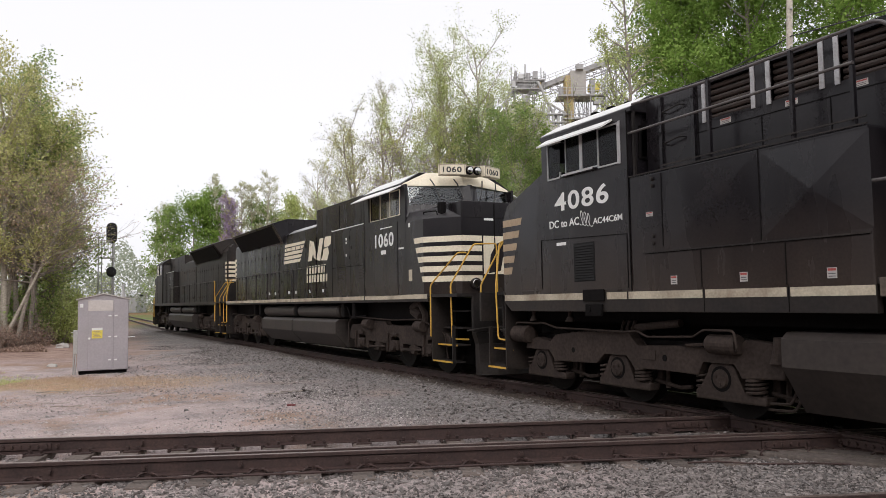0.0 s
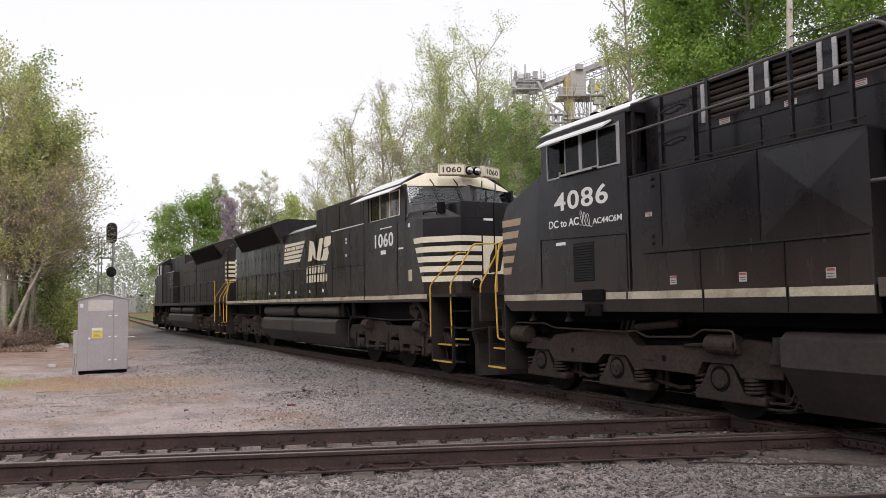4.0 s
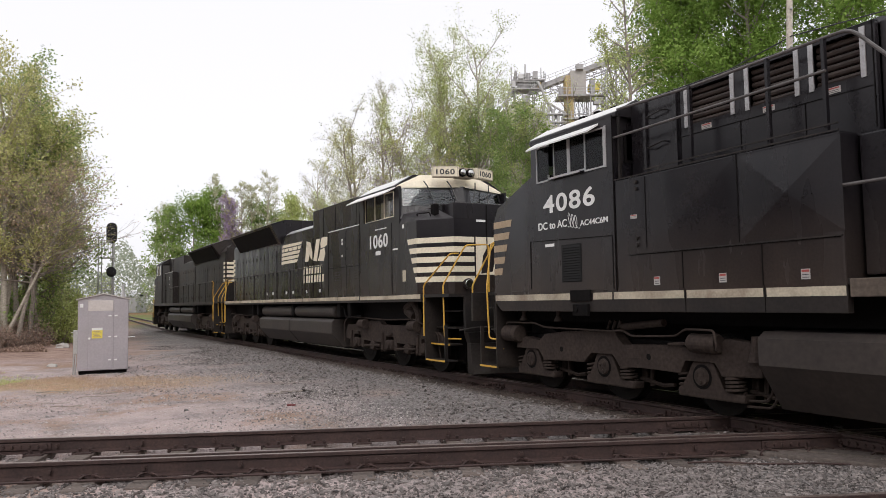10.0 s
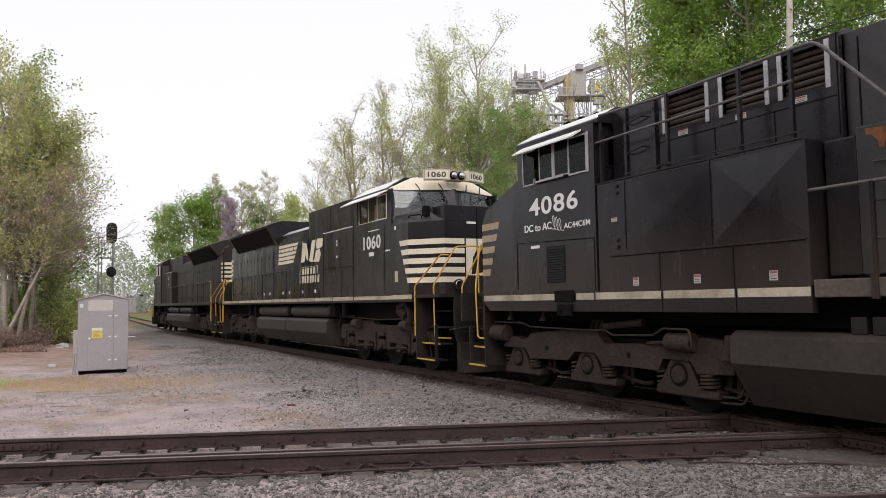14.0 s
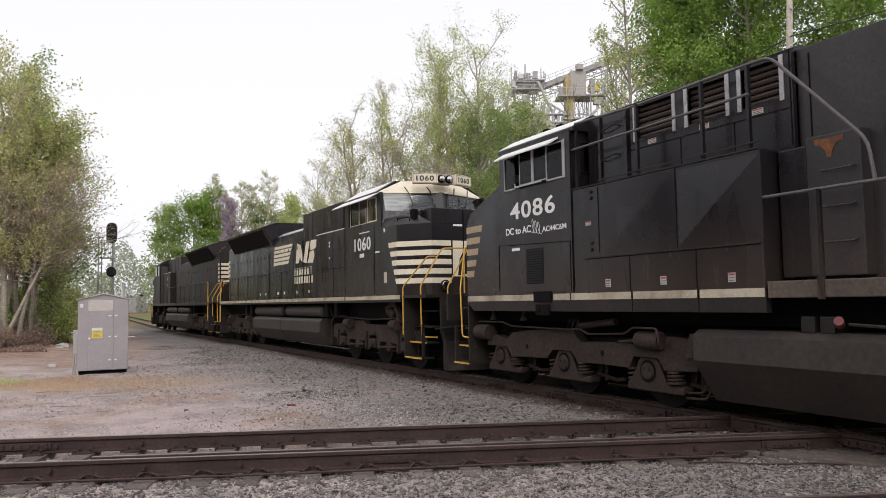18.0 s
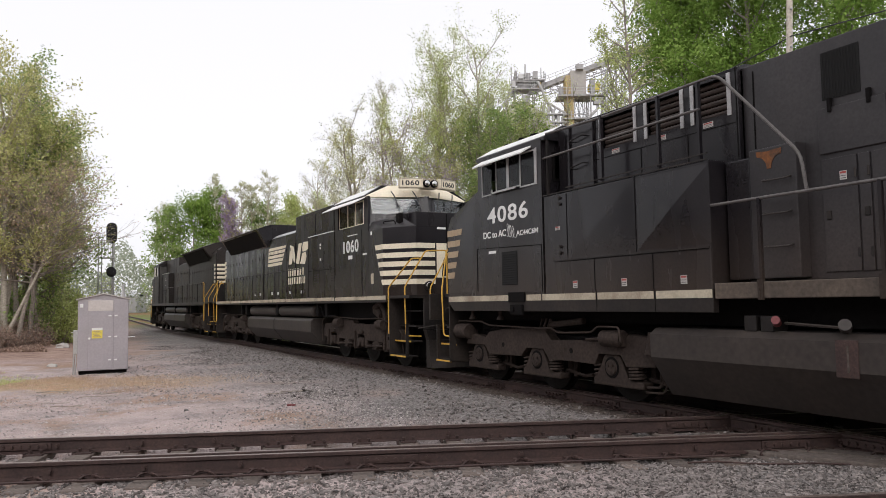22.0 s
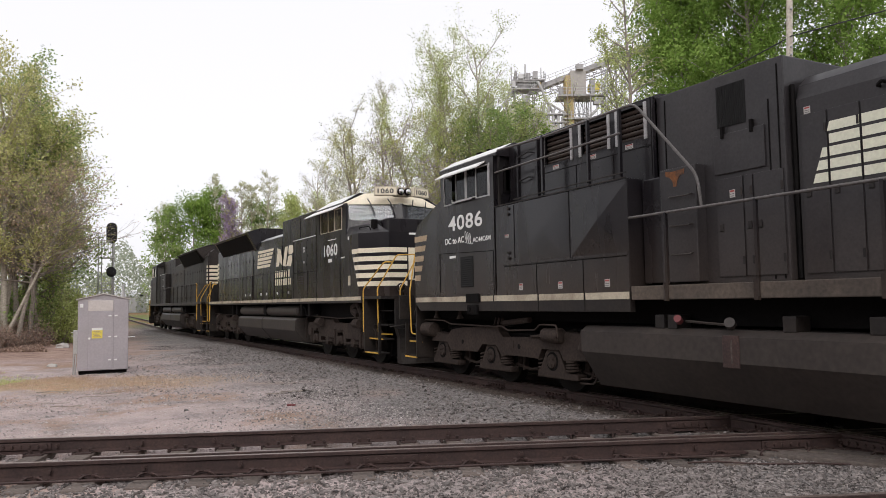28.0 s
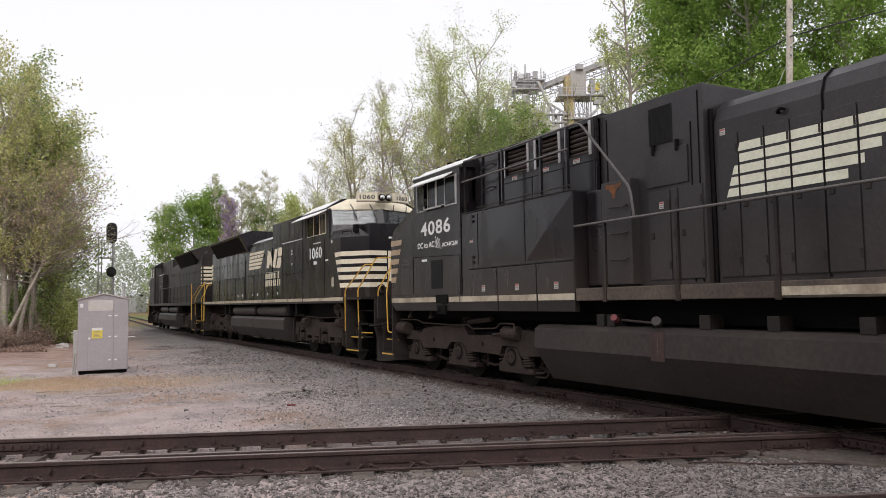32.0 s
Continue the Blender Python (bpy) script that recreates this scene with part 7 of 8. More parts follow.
def far_woods():
    """Distant woods that ring the place, one mass of foliage."""
    rng = np.random.default_rng(9)
    pts = []
    for ring, n in ((200, 70000), (250, 40000)):
        a = np.concatenate([rng.uniform(-1.25, 1.25, n)])
        r = ring + rng.normal(0, 8, n)
        x, y = r * np.sin(a), r * np.cos(a)
        top = 10 + 4 * np.sin(a * 23 + ring) + 3.0 * np.sin(a * 61) + 2.5 * np.sin(a * 140 + 1)
        pts.append(np.stack([x, y, top * rng.uniform(0, 1, n) ** 0.7 - 0.3], -1))
    # haze is in the leaf colour, not in the air
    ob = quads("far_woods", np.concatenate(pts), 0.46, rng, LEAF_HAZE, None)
    tagged(ob, "distant woods along the horizon, haze put into the leaf colour", "woods", kind="stuff")
    # unseen woods behind and beside, added for dark reflections, open along the front track
    n = 90000
    a = rng.uniform(1.2, 2 * math.pi - 1.78, n)
    r = 62 + rng.normal(0, 5, n)
    top = 13 + 2 * np.sin(a * 9) + 1.5 * np.sin(a * 31)
    behind = np.stack([r * np.sin(a), r * np.cos(a), top * rng.uniform(0, 1, n) ** 0.8 - 0.3], -1)
    n = 24000
    a = rng.uniform(-1.42, -0.95, n)
    r = 43 + rng.normal(0, 2.5, n)
    top = 12.0 + 1.5 * np.sin(a * 19) + 1.0 * np.sin(a * 47)
    beside = np.stack([r * np.sin(a), r * np.cos(a), top * rng.uniform(0, 1, n) ** 0.8 - 0.3], -1)
    ob = quads("unseen_woods_behind", behind, 0.6, rng, LEAF_SHADE, None)
    tagged(ob, "unseen dark woods added behind for reflections", "woods", kind="stuff")
    ob = quads("unseen_woods_beside", beside, 0.5, rng, LEAF_SHADE, None)
    tagged(ob, "unseen dark woods added beside for reflections", "woods", kind="stuff")


far_woods()


# ---------------------------------------------------------------- signal case and signal
def make_case():
    root = thing("signal_case", "silver metal equipment case with peaked roof and yellow notice", "equipment case", m=pose(-9.90, 22.2, -0.30, 0, 0, 24))
    w, d, h = 0.665, 0.30, 2.08
    bm = B()
    box(bm, -w, w, -d, d, 0.07, h, 0.012)
    body = part("body", bm, CASE, root)
    # near-black block gives the dark gap below the case its shade
    bm = B()
    box(bm, -w + 0.03, w - 0.03, -d + 0.08, d - 0.05, -0.15, 0.08, 0.01)
    part("gap_shade_block", bm, DARK, root, "near-black block for the shade in the gap under the case")
    bm = B()
    prism(bm, [(-w - 0.05, h), (0, h + 0.165), (w + 0.05, h), (w + 0.05, h + 0.025), (0, h + 0.19), (-w - 0.05, h + 0.025)], "y", -d - 0.05, d + 0.05)
    part("roof", bm, CASE_LID, root, "pale peaked roof")
    bm = B()
    prism(bm, [(-w, h - 0.002), (w, h - 0.002), (0, h + 0.16)], "y", -d + 0.002, d - 0.002)
    part("gable", bm, CASE, root)
    bm = B()
    box(bm, -0.40, 0.255, -d - 0.018, -d - 0.001, 0.09, 1.74, 0.006)
    door = part("door", bm, CASE, root)
    bm = B()
    box(bm, -0.40, 0.255, -d - 0.014, -d - 0.001, 1.76, 2.06, 0.006)
    part("upper_panel", bm, CASE_LID, root, "pinkish pale panel")
    bm = B()
    box(bm, 0.27, 0.65, -d - 0.018, -d - 0.001, 0.09, 2.04, 0.006)
    part("door", bm, CASE, root)
    bm = B()
    box(bm, -0.30, -0.02, -d - 0.024, -d - 0.018, 0.98, 1.28)
    note = part("notice", bm, NOTICE, root, "yellow notice with unreadable print")
    bm = B()
    box(bm, -0.30, -0.02, -d - 0.026, -d - 0.024, 1.21, 1.28)
    part("notice_head", bm, WHITE, note)
    bm = B()
    for i in range(5):
        box(bm, -0.26 + 0.02 * (i % 2), -0.06 - 0.03 * (i % 3), -d - 0.026, -d - 0.024, 1.02 + 0.036 * i, 1.035 + 0.036 * i)
    part("print_bar", bm, TAN, note)
    for z in (0.36, 1.02, 1.62):
        for x in (0.17, 0.33):
            bm = B()
            box(bm, x - 0.04, x + 0.04, -d - 0.032, -d - 0.018, z - 0.02, z + 0.02, 0.006)
            part("hinge", bm, WHITE, root)
    bm = B()
    cyl(bm, (-0.36, -d - 0.018, 0.98), (-0.36, -d - 0.07, 0.98), 0.03, 0.03, 10)
    part("door_knob", bm, WHITE, door)
    bm = B()
    box(bm, -0.62, -0.53, -d - 0.03, -d, 1.86, 1.97, 0.008)
    part("lamp_box", bm, WHITE, root)
    bm = B()
    cyl(bm, (0.52, -0.1, 1.9), (0.52, -0.1, 2.52), 0.035, 0.035, 10)
    box(bm, 0.44, 0.60, -0.2, 0.0, 1.98, 2.12, 0.01)
    part("vent_pipe", bm, GALV, root)
    bm = B()
    for x in (-0.76, -0.71):
        tube(bm, [(x, -0.15, -0.1), (x, -0.15, 0.95)], 0.022, 8)
    box(bm, -0.78, -0.665, -0.2, -0.1, 0.55, 1.22, 0.01)
    part("conduit", bm, GALV, root)
    bm = B()
    for z in (1.05, 1.15):
        box(bm, -0.84, -0.78, -0.19, -0.17, z, z + 0.02)
    part("conduit_strap", bm, WHITE, root)
    bm = B()
    box(bm, 0.66, 0.84, -0.27, -0.25, 0.98, 1.01)
    part("latch_bar", bm, WHITE, root)


make_case()


def make_signal():
    x, y = -19.55, 45.0
    z0 = float(ground_height(np.array([x]), np.array([y]))[0])
    root = thing("railway_signal", "two-headed black signal on grey ladder mast", "signal", m=pose(x, y, z0, 0, 0, 20))
    bm = B()
    cyl(bm, (0, 0, 0), (0, 0, 6.7), 0.085, 0.075, 12)
    box(bm, -0.2, 0.2, -0.2, 0.2, 0, 0.12)
    part("mast", bm, GALV, root)
    for z, r, hh in ((6.25, 0.30, 0.62), (3.95, 0.27, 0.30)):
        bm = B()
        prism(bm, [(r * math.cos(a) - 0.08, z + r * math.sin(a) + (hh - r if math.sin(a) > 0 else -(hh - r) if math.sin(a) < 0 else 0)) for a in [2 * math.pi * i / 28 for i in range(28)]], "y", -0.18, -0.13)
        head = part("signal_head", bm, SIGNAL, root, "black oval signal background")
        for dz in ((0.3, 0, -0.3) if hh > 0.5 else (0,)):
            bm = B()
            cyl(bm, (-0.08, -0.18, z + dz), (-0.08, -0.46, z + dz - 0.02), 0.13, 0.14, 16)
            part("hood", bm, SIGNAL, head)
    bm = B()
    for xx in (-0.80, -0.62):
        tube(bm, [(xx, 0.0, 0), (xx, 0.0, 6.3 if xx < -0.7 else 5.9)], 0.035, 6)
    for i in range(20):
        tube(bm, [(-0.80, 0, 0.3 + 0.28 * i), (-0.62, 0, 0.3 + 0.28 * i)], 0.014, 5)
    part("ladder", bm, GALV, root)
    bm = B()
    for z in (4.75, 2.3):
        box(bm, -0.85, 0.05, -0.45, 0.35, z, z + 0.05)
    part("platform", bm, GALV, root)
    bm = B()
    for z in (5.3, 5.8):
        tube(bm, [(-0.62, -0.4, z), (-0.10, -0.4, z)], 0.022, 5)
    for xx in (-0.62, -0.45, -0.25, -0.10):
        tube(bm, [(xx, -0.4, 4.8), (xx, -0.4, 5.8)], 0.022, 5)
    for z in (2.6, 2.9, 3.3):
        tube(bm, [(-0.6, -0.2, z), (0.0, -0.2, z)], 0.02, 5)
    part("guard_rail", bm, GALV, root)


make_signal()


# ---------------------------------------------------------------- pole line
def make_pole():
    root = thing("utility_pole", "tall pale wooden utility pole with guy wires", "utility pole", m=pose(14.42, 32.0, -0.35))
    bm = B()
    cyl(bm, (0, 0, 0), (0.75, 0, 16.5), 0.17, 0.115, 14)
    part("pole", bm, POLE, root)
    for z in (12.55, 12.2, 14.2):
        bm = B()
        cyl(bm, (0.0455 * z, -0.12, z), (0.0455 * z, -0.24, z), 0.05, 0.04, 8)
        part("bracket", bm, GALV, root)
    for k in (0, 1):
        bm = B()
        tube(bm, [(0.5, 0, 12.0 - 0.9 * k), (-4.2 + 0.6 * k, 2.0, 0.3)], 0.013, 5)
        part("guy_wire", bm, GALV, root)
    for pts in (((27.0, 23.8, 14.2), (15.0, 31.78, 12.64), (12.75, 48.0, 13.3)),):
        fine = []
        for a, b in zip(pts, pts[1:]):
            for i in range(13):
                t = i / 12
                p = Vector(a).lerp(Vector(b), t)
                fine.append(p - Vector((0, 0, 0.08 * 4 * t * (1 - t))))
        bm = B()
        tube(bm, fine, 0.03, 5)
        tagged(part("overhead_wire", bm, INK), "black overhead cable slung from the pole", "cable")


make_pole()


# ---------------------------------------------------------------- works beyond the trees
def lattice(bm, a, b, w, n, r=0.07):
    """A four-cornered braced mast between two points."""
    a, b = Vector(a), Vector(b)
    d = (b - a).normalized()
    u = d.orthogonal().normalized()
    v = d.cross(u)
    c = [u * w + v * w, u * w - v * w, -u * w - v * w, -u * w + v * w]
    for k in c:
        tube(bm, [a + k, b + k], r, 4)
    for i in range(n):
        p, q = a.lerp(b, i / n), a.lerp(b, (i + 1) / n)
        for j in range(4):
            tube(bm, [p + c[j], q + c[(j + 1) % 4]], r * 0.6, 4)
            tube(bm, [p + c[j], p + c[(j + 1) % 4]], r * 0.6, 4)


def railing(bm, pts, h=1.1):
    pts = [Vector(p) for p in pts]
    for a, b in zip(pts, pts[1:]):
        n = max(1, int((b - a).length / 1.2))
        for i in range(n + 1):
            p = a.lerp(b, i / n)
            tube(bm, [p, p + Vector((0, 0, h))], 0.05, 4)
        for z in (h, h * 0.5):
            tube(bm, [a + Vector((0, 0, z)), b + Vector((0, 0, z))], 0.045, 4)


def make_works():
    silo = thing("storage_silo", "grey concrete silo with sloping conical roof", "silo", m=pose(14.0, 131, -0.9))
    bm = B()
    cyl(bm, (0, 0, 0), (0, 0, 29.0), 9.2, 9.2, 40)
    part("wall", bm, CONCRETE, silo)
    bm = B()
    cyl(bm, (0, 0, 29.0), (0, 0, 36.3), 9.6, 1.9, 40)
    part("roof", bm, CONCRETE, silo)
    bm = B()
    for i in range(3):
        box(bm, -1.9 + 1.5 * i, -1.0 + 1.5 * i, -2.6, -2.2, 34.6, 35.6)
    part("hatch", bm, DARK, silo)
    head = thing("head_house", "steel platforms and machinery above the silo", "head house", m=pose(14.4, 130, 35.1))
    bm = B()
    for x in (-1.6, 1.7):
        for y in (-1.2, 1.2):
            tube(bm, [(x, y, -0.4), (x, y, 5.4)], 0.12, 5)
    for a, b in (((-1.6, -1.2, 0), (1.7, -1.2, 2.5)), ((1.7, -1.2, 0), (-1.6, -1.2, 2.5)), ((-1.6, -1.2, 2.6), (1.7, -1.2, 5)), ((1.7, -1.2, 2.6), (-1.6, -1.2, 5))):
        tube(bm, [a, b], 0.07, 4)
    part("frame", bm, PLANT_STEEL, head)
    for z, a, b in ((2.4, -2.6, 2.6), (3.9, -2.2, 3.6)):
        bm = B()
        box(bm, a, b, -1.7, 1.7, z, z + 0.22)
        pf = part("platform", bm, PLANT_STEEL, head)
        bm = B()
        railing(bm, [(a, -1.7, z + 0.2), (b, -1.7, z + 0.2), (b, 1.7, z + 0.2)])
        part("railing", bm, GALV, pf)
    bm = B()
    box(bm, -1.0, 1.2, -0.9, 0.9, 2.6, 4.0, 0.1)
    cyl(bm, (0.6, -0.5, 4.1), (0.6, -0.5, 5.4), 0.6, 0.6, 14)
    cyl(bm, (-1.4, -0.8, 4.1), (-1.4, -0.8, 5.9), 0.35, 0.2, 12)
    part("drive_unit", bm, PLANT_STEEL, head)
    for k, (x, y, z, w, h) in enumerate(((-1.9, -1.5, 2.7, 0.7, 1.1), (1.9, -1.4, 4.2, 0.8, 1.3), (2.6, -1.2, 2.7, 0.6, 0.9), (-0.6, -1.5, 4.2, 0.9, 0.8), (0.2, -1.3, 0.2, 1.3, 1.2))):
        bm = B()
        box(bm, x - w / 2, x + w / 2, y - 0.4, y + 0.4, z, z + h, 0.05)
        part("machine_housing", bm, (GALV, PLANT_STEEL, PLANT_TAN)[k % 3], head)
    bm = B()
    tube(bm, bent([(2.2, -1.8, 3.6), (3.0, -1.8, 2.2), (3.6, -1.8, 0.4), (5.2, -2.4, -3.0)], 0.4), 0.25, 8)
    part("chute", bm, GALV, head)
    bm = B()
    tube(bm, bent([(-2.2, -1.8, 2.6), (-2.9, -1.8, 1.0), (-4.6, -2.4, -1.6)], 0.3), 0.2, 8)
    part("chute", bm, GALV, head)
    for x, z0, z1, r in ((-2.2, 2.6, 6.4, 0.10), (0.2, 4.0, 6.8, 0.14), (2.9, 4.0, 6.2, 0.09), (3.4, 2.6, 5.6, 0.08)):
        bm = B()
        cyl(bm, (x, -1.4, z0), (x, -1.4, z1), r, r, 8)
        part("vent_stack", bm, GALV, head)
    bm = B()
    for i in range(10):
        t = i / 9
        box(bm, -3.4 + 1.4 * t, -3.0 + 1.4 * t, -2.0, -1.4, -0.6 + 3.0 * t, -0.52 + 3.0 * t)
    tube(bm, [(-3.5, -2.0, 0.4), (-2.0, -2.0, 3.4)], 0.05, 5)
    tube(bm, [(-3.5, -2.0, -0.6), (-2.0, -2.0, 2.4)], 0.07, 5)
    part("stair", bm, PLANT_STEEL, head)
    bm = B()
    for p, q in (((-2.6, -1.7, 2.4), (-1.6, -1.2, 0.4)), ((3.6, -1.7, 3.9), (1.7, -1.2, 1.6)), ((2.6, -1.7, 2.4), (1.7, -1.2, 0.6))):
        tube(bm, [p, q], 0.08, 5)
    part("bracket", bm, PLANT_STEEL, head)
    tank = thing("rooftop_tank", "small grey steel tank on the works", "tank", m=pose(8.6, 131, 34.2))
    bm = B()
    cyl(bm, (0, 0, 0), (0, 0, 2.6), 0.75, 0.75, 16)
    cyl(bm, (0, 0, 2.6), (0, 0, 3.0), 0.75, 0.3, 16)
    box(bm, -1.6, 1.6, -1.0, 1.0, -0.4, 0.0)
    part("shell", bm, PLANT_STEEL, tank)
    belt = thing("conveyor_gallery", "inclined grey steel conveyor gallery on trestles", "conveyor")
    a, b = Vector((15.2, 130, 37.4)), Vector((40.0, 128, 46.2))
    d = (b - a).normalized()
    side = Vector((0, 1, 0))
    up = d.cross(side) * -1
    if up.z < 0:
        up = -up
    bm = B()
    loft(bm, [[p - side * 1.0 - up * 0.45, p + side * 1.0 - up * 0.45, p + side * 1.0 + up * 0.35, p - side * 1.0 + up * 0.35] for p in (a, b)])
    part("belt_trough", bm, PLANT_STEEL, belt)
    bm = B()
    n = 20
    for i in range(n):
        p, q = a.lerp(b, i / n), a.lerp(b, (i + 1) / n)
        for s in (-1.1, 1.1):
            tube(bm, [p + side * s - up * 0.5, q + side * s - up * 1.5], 0.06, 4)
            tube(bm, [q + side * s - up * 1.5, q + side * s - up * 0.5], 0.06, 4)
    tube(bm, [a - side * 1.1 - up * 1.5, b - side * 1.1 - up * 1.5], 0.08, 4)
    tube(bm, [a + side * 1.1 - up * 1.5, b + side * 1.1 - up * 1.5], 0.08, 4)
    part("truss", bm, PLANT_STEEL, belt)
    bm = B()
    for i in range(n + 1):
        p = a.lerp(b, i / n)
        tube(bm, [p - side * 1.1 + up * 0.3, p - side * 1.1 + up * 1.3], 0.05, 4)
    for z in (0.8, 1.3):
        tube(bm, [a - side * 1.1 + up * z, b - side * 1.1 + up * z], 0.045, 4)
    part("handrail", bm, GALV, belt)
    for x in (28.6, 31.0, 34.5):
        t = (x - a.x) / (b.x - a.x)
        bm = B()
        lattice(bm, (x, 129.5, 0), a.lerp(b, t) - up * 1.5, 0.9, 14, 0.09)
        part("trestle", bm, PLANT_STEEL, belt)
    lift = thing("lift_tower", "tan and grey tower with railed platform", "tower", m=pose(22.9, 128, 0.5))
    bm = B()
    box(bm, -0.9, 1.7, -1.5, 1.5, 35.3, 39.6, 0.05)
    part("shaft", bm, CONCRETE, lift)
    bm = B()
    for x in (-0.2, 1.5):
        lattice(bm, (x, 0.0, 0), (x, 0.0, 35.0), 0.6, 14, 0.09)
    part("leg", bm, PLANT_STEEL, lift)
    for z in (27.5, 31.2):
        bm = B()
        box(bm, -2.4, 3.4, -1.9, 1.6, z, z + 0.2)
        deck = part("landing", bm, PLANT_STEEL, lift)
        bm = B()
        railing(bm, [(-2.4, -1.9, z + 0.2), (3.4, -1.9, z + 0.2)])
        part("railing", bm, GALV, deck)
    bm = B()
    tube(bm, bent([(3.3, -1.6, 35.0), (3.6, -1.6, 33.0), (1.2, -1.6, 30.6), (1.2, -1.6, 27.0)], 0.4), 0.22, 8)
    part("chute", bm, GALV, lift)
    bm = B()
    box(bm, -1.7, -0.45, -1.4, 1.4, 0, 38.8, 0.05)
    part("cladding", bm, PLANT_TAN, lift, "weathered tan cladding")
    bm = B()
    box(bm, -3.2, 5.2, -2.4, 1.8, 35.0, 35.3)
    pf = part("platform", bm, PLANT_STEEL, lift)
    bm = B()
    railing(bm, [(-3.2, -2.4, 35.3), (5.2, -2.4, 35.3), (5.2, 1.8, 35.3)])
    part("railing", bm, GALV, pf)
    bm = B()
    box(bm, 2.3, 4.2, -1.2, 0.6, 36.3, 37.4, 0.1)
    part("hoist", bm, NOTICE, lift, "yellow hoist housing")
    bm = B()
    for x in (2.3, 4.8):
        for y in (-2.0, 1.5):
            tube(bm, [(x, y, 0), (x, y, 35)], 0.12, 5)
    for i in range(9):
        tube(bm, [(2.3, -2.0, 3.7 * i), (4.8, -2.0, 3.7 * (i + 1))], 0.06, 4)
    part("support_leg", bm, PLANT_STEEL, lift)
    for x, z, w, h in ((2.7, 35.3, 0.8, 2.6), (-2.6, 35.3, 0.7, 1.2), (3.6, 33.6, 1.6, 1.2), (0.6, 39.6, 1.2, 0.9)):
        bm = B()
        box(bm, x - w / 2, x + w / 2, -2.2, -1.2, z, z + h, 0.05)
        part("machine_housing", bm, PLANT_STEEL, lift)
    bm = B()
    lattice(bm, (5.0, -1.0, 30.0), (5.0, -1.0, 40.5), 0.35, 9, 0.05)
    part("mast", bm, PLANT_STEEL, lift)
    pipes = thing("duct_bank", "pale ducts and pipe frames beside the silo roof", "ducts", m=pose(19.0, 127, 30.0))
    bm = B()
    for i in range(6):
        x = -1.6 + 0.8 * i
        cyl(bm, (x, 0, 0), (x, 0, 4.2 - 0.5 * i), 0.28, 0.28, 10)
        tube(bm, bent([(x, 0, 4.2 - 0.5 * i), (x + 0.5, 0, 4.9 - 0.5 * i), (x + 1.3, 0, 4.4 - 0.5 * i)], 0.3), 0.2, 8)
    for z in (1.2, 2.6):
        box(bm, -2.2, 2.6, -0.6, 0.6, z, z + 0.15)
    part("ducts", bm, GALV, pipes)
    shed = thing("warehouse", "long low white warehouse far away", "warehouse", m=pose(-92, 190, -0.3, 0, 0, 8))
    bm = B()
    box(bm, -12, 16, -5, 5, 0, 4.0)
    part("wall", bm, FAR_WALL, shed)
    bm = B()
    prism(bm, [(-5.4, 4.0), (0, 5.4), (5.4, 4.0), (0, 5.2)], "x", -12.4, 16.4)
    part("roof", bm, FAR_WALL, shed)


make_works()


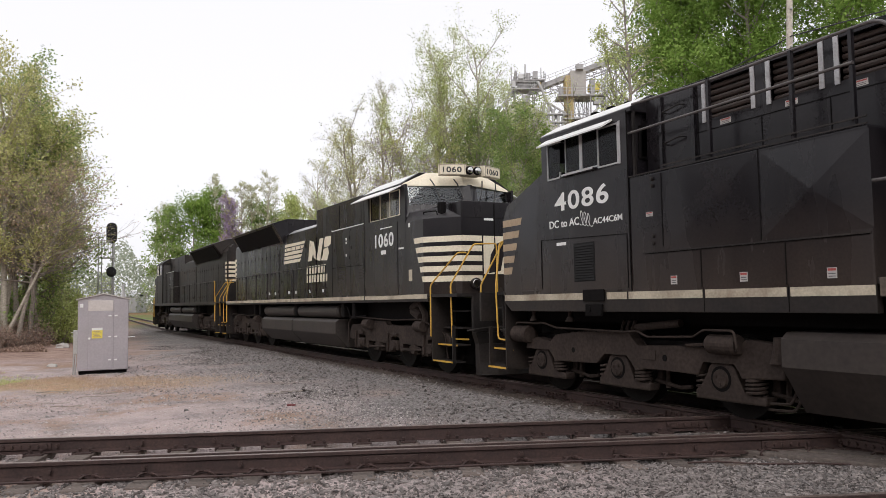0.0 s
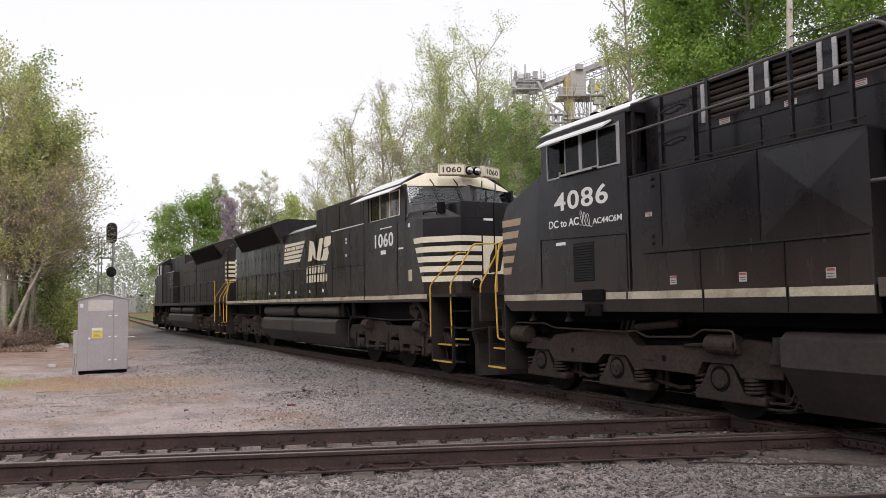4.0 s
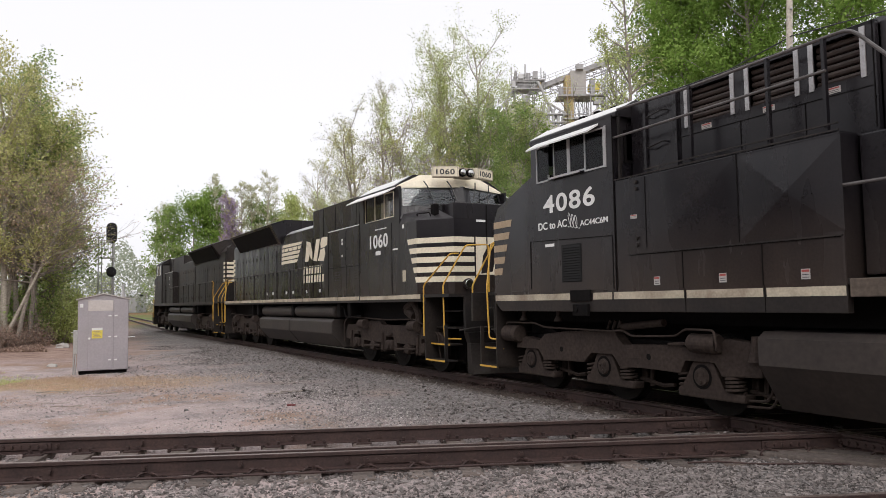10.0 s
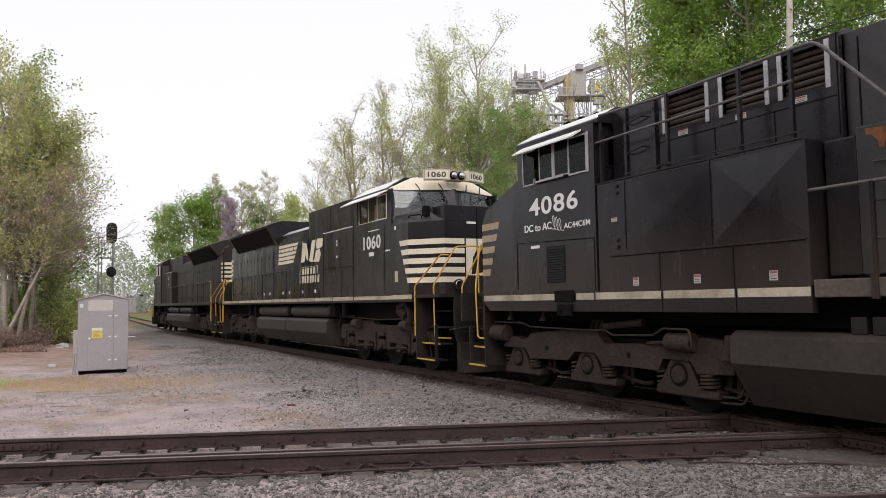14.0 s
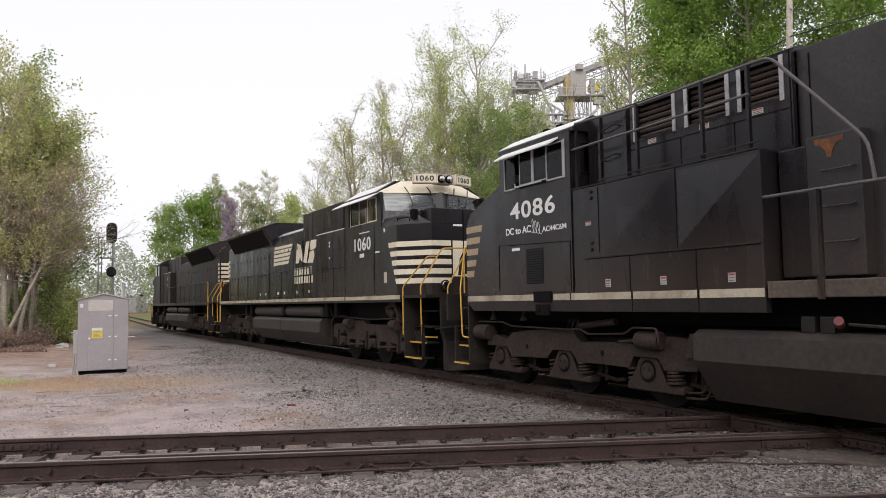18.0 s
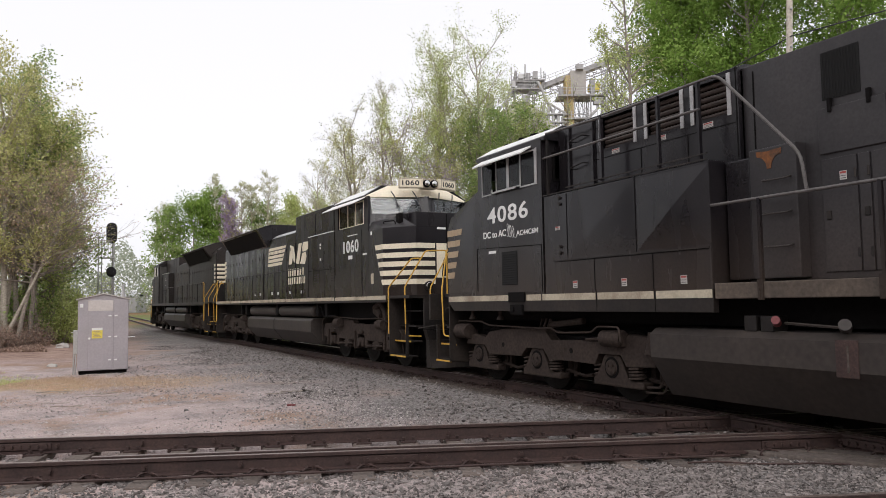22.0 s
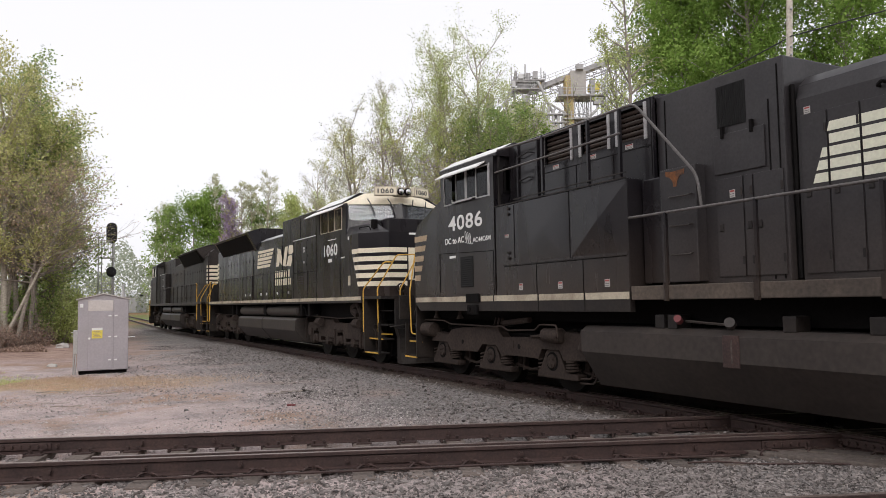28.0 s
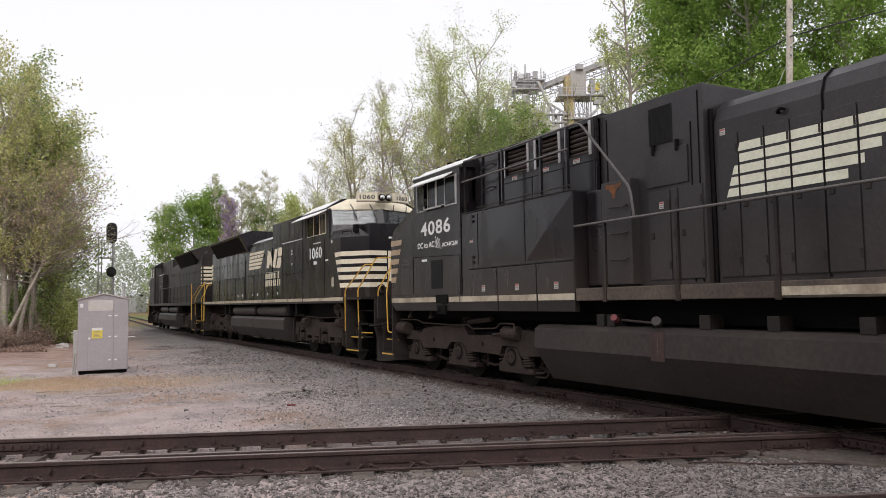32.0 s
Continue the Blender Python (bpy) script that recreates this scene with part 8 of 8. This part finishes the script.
# ---------------------------------------------------------------- small things on the yard
def litter():
    rng = random.Random(21)
    at = lambda x, y: float(ground_height(np.array([x]), np.array([y]))[0])
    for i in range(9):
        x, y = rng.uniform(-9, -0.5), rng.uniform(10.5, 17)
        a, ln = rng.uniform(-0.5, 0.5), rng.uniform(0.25, 0.8)
        bm = B()
        pts = [(x + ln * (k / 5 - 0.5) * math.cos(a), y + ln * (k / 5 - 0.5) * math.sin(a) + rng.uniform(-0.03, 0.03), at(x, y) + 0.03 + rng.uniform(0, 0.02)) for k in range(6)]
        tube(bm, pts, rng.uniform(0.006, 0.013), 5)
        tagged(part("twig", bm, BARK), "dead brown twig lying on gravel", "twig", "twigs on the yard")
    bm = B()
    z = at(-2.85, 14.3)
    box(bm, -2.94, -2.78, 14.27, 14.34, z, z + 0.035, 0.01)
    tagged(part("brick_fragment", bm, FADED), "small red brick fragment on gravel", "brick")
    for i, (x, y, r) in enumerate(((-21.2, 38.6, 0.62), (-18.2, 36.5, 0.3), (-17.3, 36.9, 0.35), (-12.6, 24.6, 0.16))):
        bm = B()
        bmesh.ops.create_icosphere(bm, subdivisions=3, radius=r)
        for v in bm.verts:
            v.co *= 1 + 0.35 * noise.noise(v.co * (1.6 / r) + Vector((i * 7, 0, 0)))
            v.co.z *= 0.55
        ob = part("rock", bm, CONCRETE)
        ob.location = (x, y, at(x, y) + r * 0.15)
        tagged(ob, "pale weathered rock at the wood's edge", "rock")
    # straw and young grass before the case
    g = np.random.default_rng(31)
    n = 16000
    x = g.uniform(-15, -4.8, n)
    y = 19.0 + g.normal(0, 0.9, n) + 0.25 * np.sin(x * 1.3)
    keep = g.uniform(0, 1, n) < np.clip((-x - 4.5) / 5, 0.05, 1)
    x, y = x[keep], y[keep]
    z = ground_height(x, y)
    h = g.uniform(0.025, 0.085, len(x))
    a = g.uniform(0, 6.28, len(x))
    lean = g.normal(0, 0.03, (len(x), 2))
    p = np.stack([x, y, z], -1)
    w = np.stack([np.cos(a), np.sin(a), 0 * a], -1) * 0.007
    t = p + np.stack([lean[:, 0], lean[:, 1], h], -1)
    v = np.stack([p - w, p + w, t], 1).reshape(-1, 3)
    f = np.arange(len(v)).reshape(-1, 3)
    for name, lf, lab, sel in (("straw_grass", LEAF_BROWN, "dry straw-coloured grass", (x > -10.8)), ("young_grass", LEAF_YELLOW, "short young green grass", (x <= -10.8))):
        k = np.repeat(sel, 3)
        vv = v[k]
        tagged(raw(name, vv.tolist(), np.arange(len(vv)).reshape(-1, 3).tolist(), lf), lab, "grass", kind="stuff")


litter()


def weeds():
    """Low green growth along the far side of the track."""
    rng = np.random.default_rng(77)
    n = 70000
    s = rng.uniform(-25, 60, n)
    off = 3.4 + np.abs(rng.normal(0, 1.6, n))
    x = np.interp(s, S, LX) + off * 0.88
    y = np.interp(s, S, LY) + off * 0.48
    z = ground_height(x, y) + rng.uniform(0, 1, n) ** 1.4 * (0.9 + 0.5 * np.sin(s * 0.7))
    tagged(quads("weeds", np.stack([x, y, z], -1), 0.09, rng, LEAF_GREEN, None), "rank green weeds behind the train", "weeds", kind="stuff")


weeds()


def leaf_litter():
    """Brown fallen leaves and stalks over the bank at the wood's edge."""
    rng = np.random.default_rng(52)
    n = 42000
    y = rng.uniform(33, 95, n)
    x = -y * (0.505 + 0.022 * np.sin(y * 0.21) + np.abs(rng.normal(0, 0.035, n)))
    z = ground_height(x, y) + rng.uniform(0.01, 0.22, n) ** 1.3
    tagged(quads("leaf_litter", np.stack([x, y, z], -1), 0.075, rng, BRUSH, None), "brown fallen leaves on the bank by the woods", "leaf litter", kind="stuff")


leaf_litter()


# ---------------------------------------------------------------- what moves
TRAVEL = ((0.0, 0.0), (3.5, 0.0), (4.3, 0.03), (5.5, 0.105), (6.0, 0.12), (7.0, 0.152), (8.0, 0.18), (9.0, 0.245), (10.0, 0.32), (11.0, 0.41), (12.0, 0.51),
          (13.0, 0.62), (14.0, 0.74), (15.5, 0.945), (17.0, 1.18), (18.0, 1.345), (19.0, 1.52), (20.0, 1.715), (21.0, 1.92), (22.0, 2.135), (23.0, 2.37),
          (24.0, 2.61), (25.0, 2.86), (26.5, 3.26), (28.0, 3.67), (29.0, 3.96), (30.0, 4.26), (31.0, 4.595), (32.0, 4.94))


def carried_by(s_a, s_b, x_a, flip=False):
    """The pose of a body whose two pivots ride the line at s_a and s_b; x_a is the first pivot's place on the body."""
    a, b = line(s_a), line(s_b)
    d = (b - a).normalized()
    across = Vector((0, 0, 1)).cross(d).normalized()
    up = d.cross(across)
    m = Matrix((d, across, up)).transposed().to_4x4()
    m.translation = a - d * x_a
    return m


def motions():
    rows = {k: [] for k in TRAIN}
    for t, d in TRAVEL:
        rows["lead"].append((t, carried_by(d - 3.7, d - 17.3, 3.7)))
        rows["middle"].append((t, carried_by(d + 18.348, d + 4.348, -18.0)))
        rows["last"].append((t, carried_by(d + 25.348, d + 39.348, -19.05)))
    for k in TRAIN:
        body, wheels = TRAIN[k]
        walk(body, rows[k])
        way = 1 if k == "last" else -1
        for w, (x, r) in wheels:
            walk(w, [(t, Matrix.Translation((x, 0, r)) @ Matrix.Rotation(way * d / r, 4, "Y")) for t, d in TRAVEL])


motions()
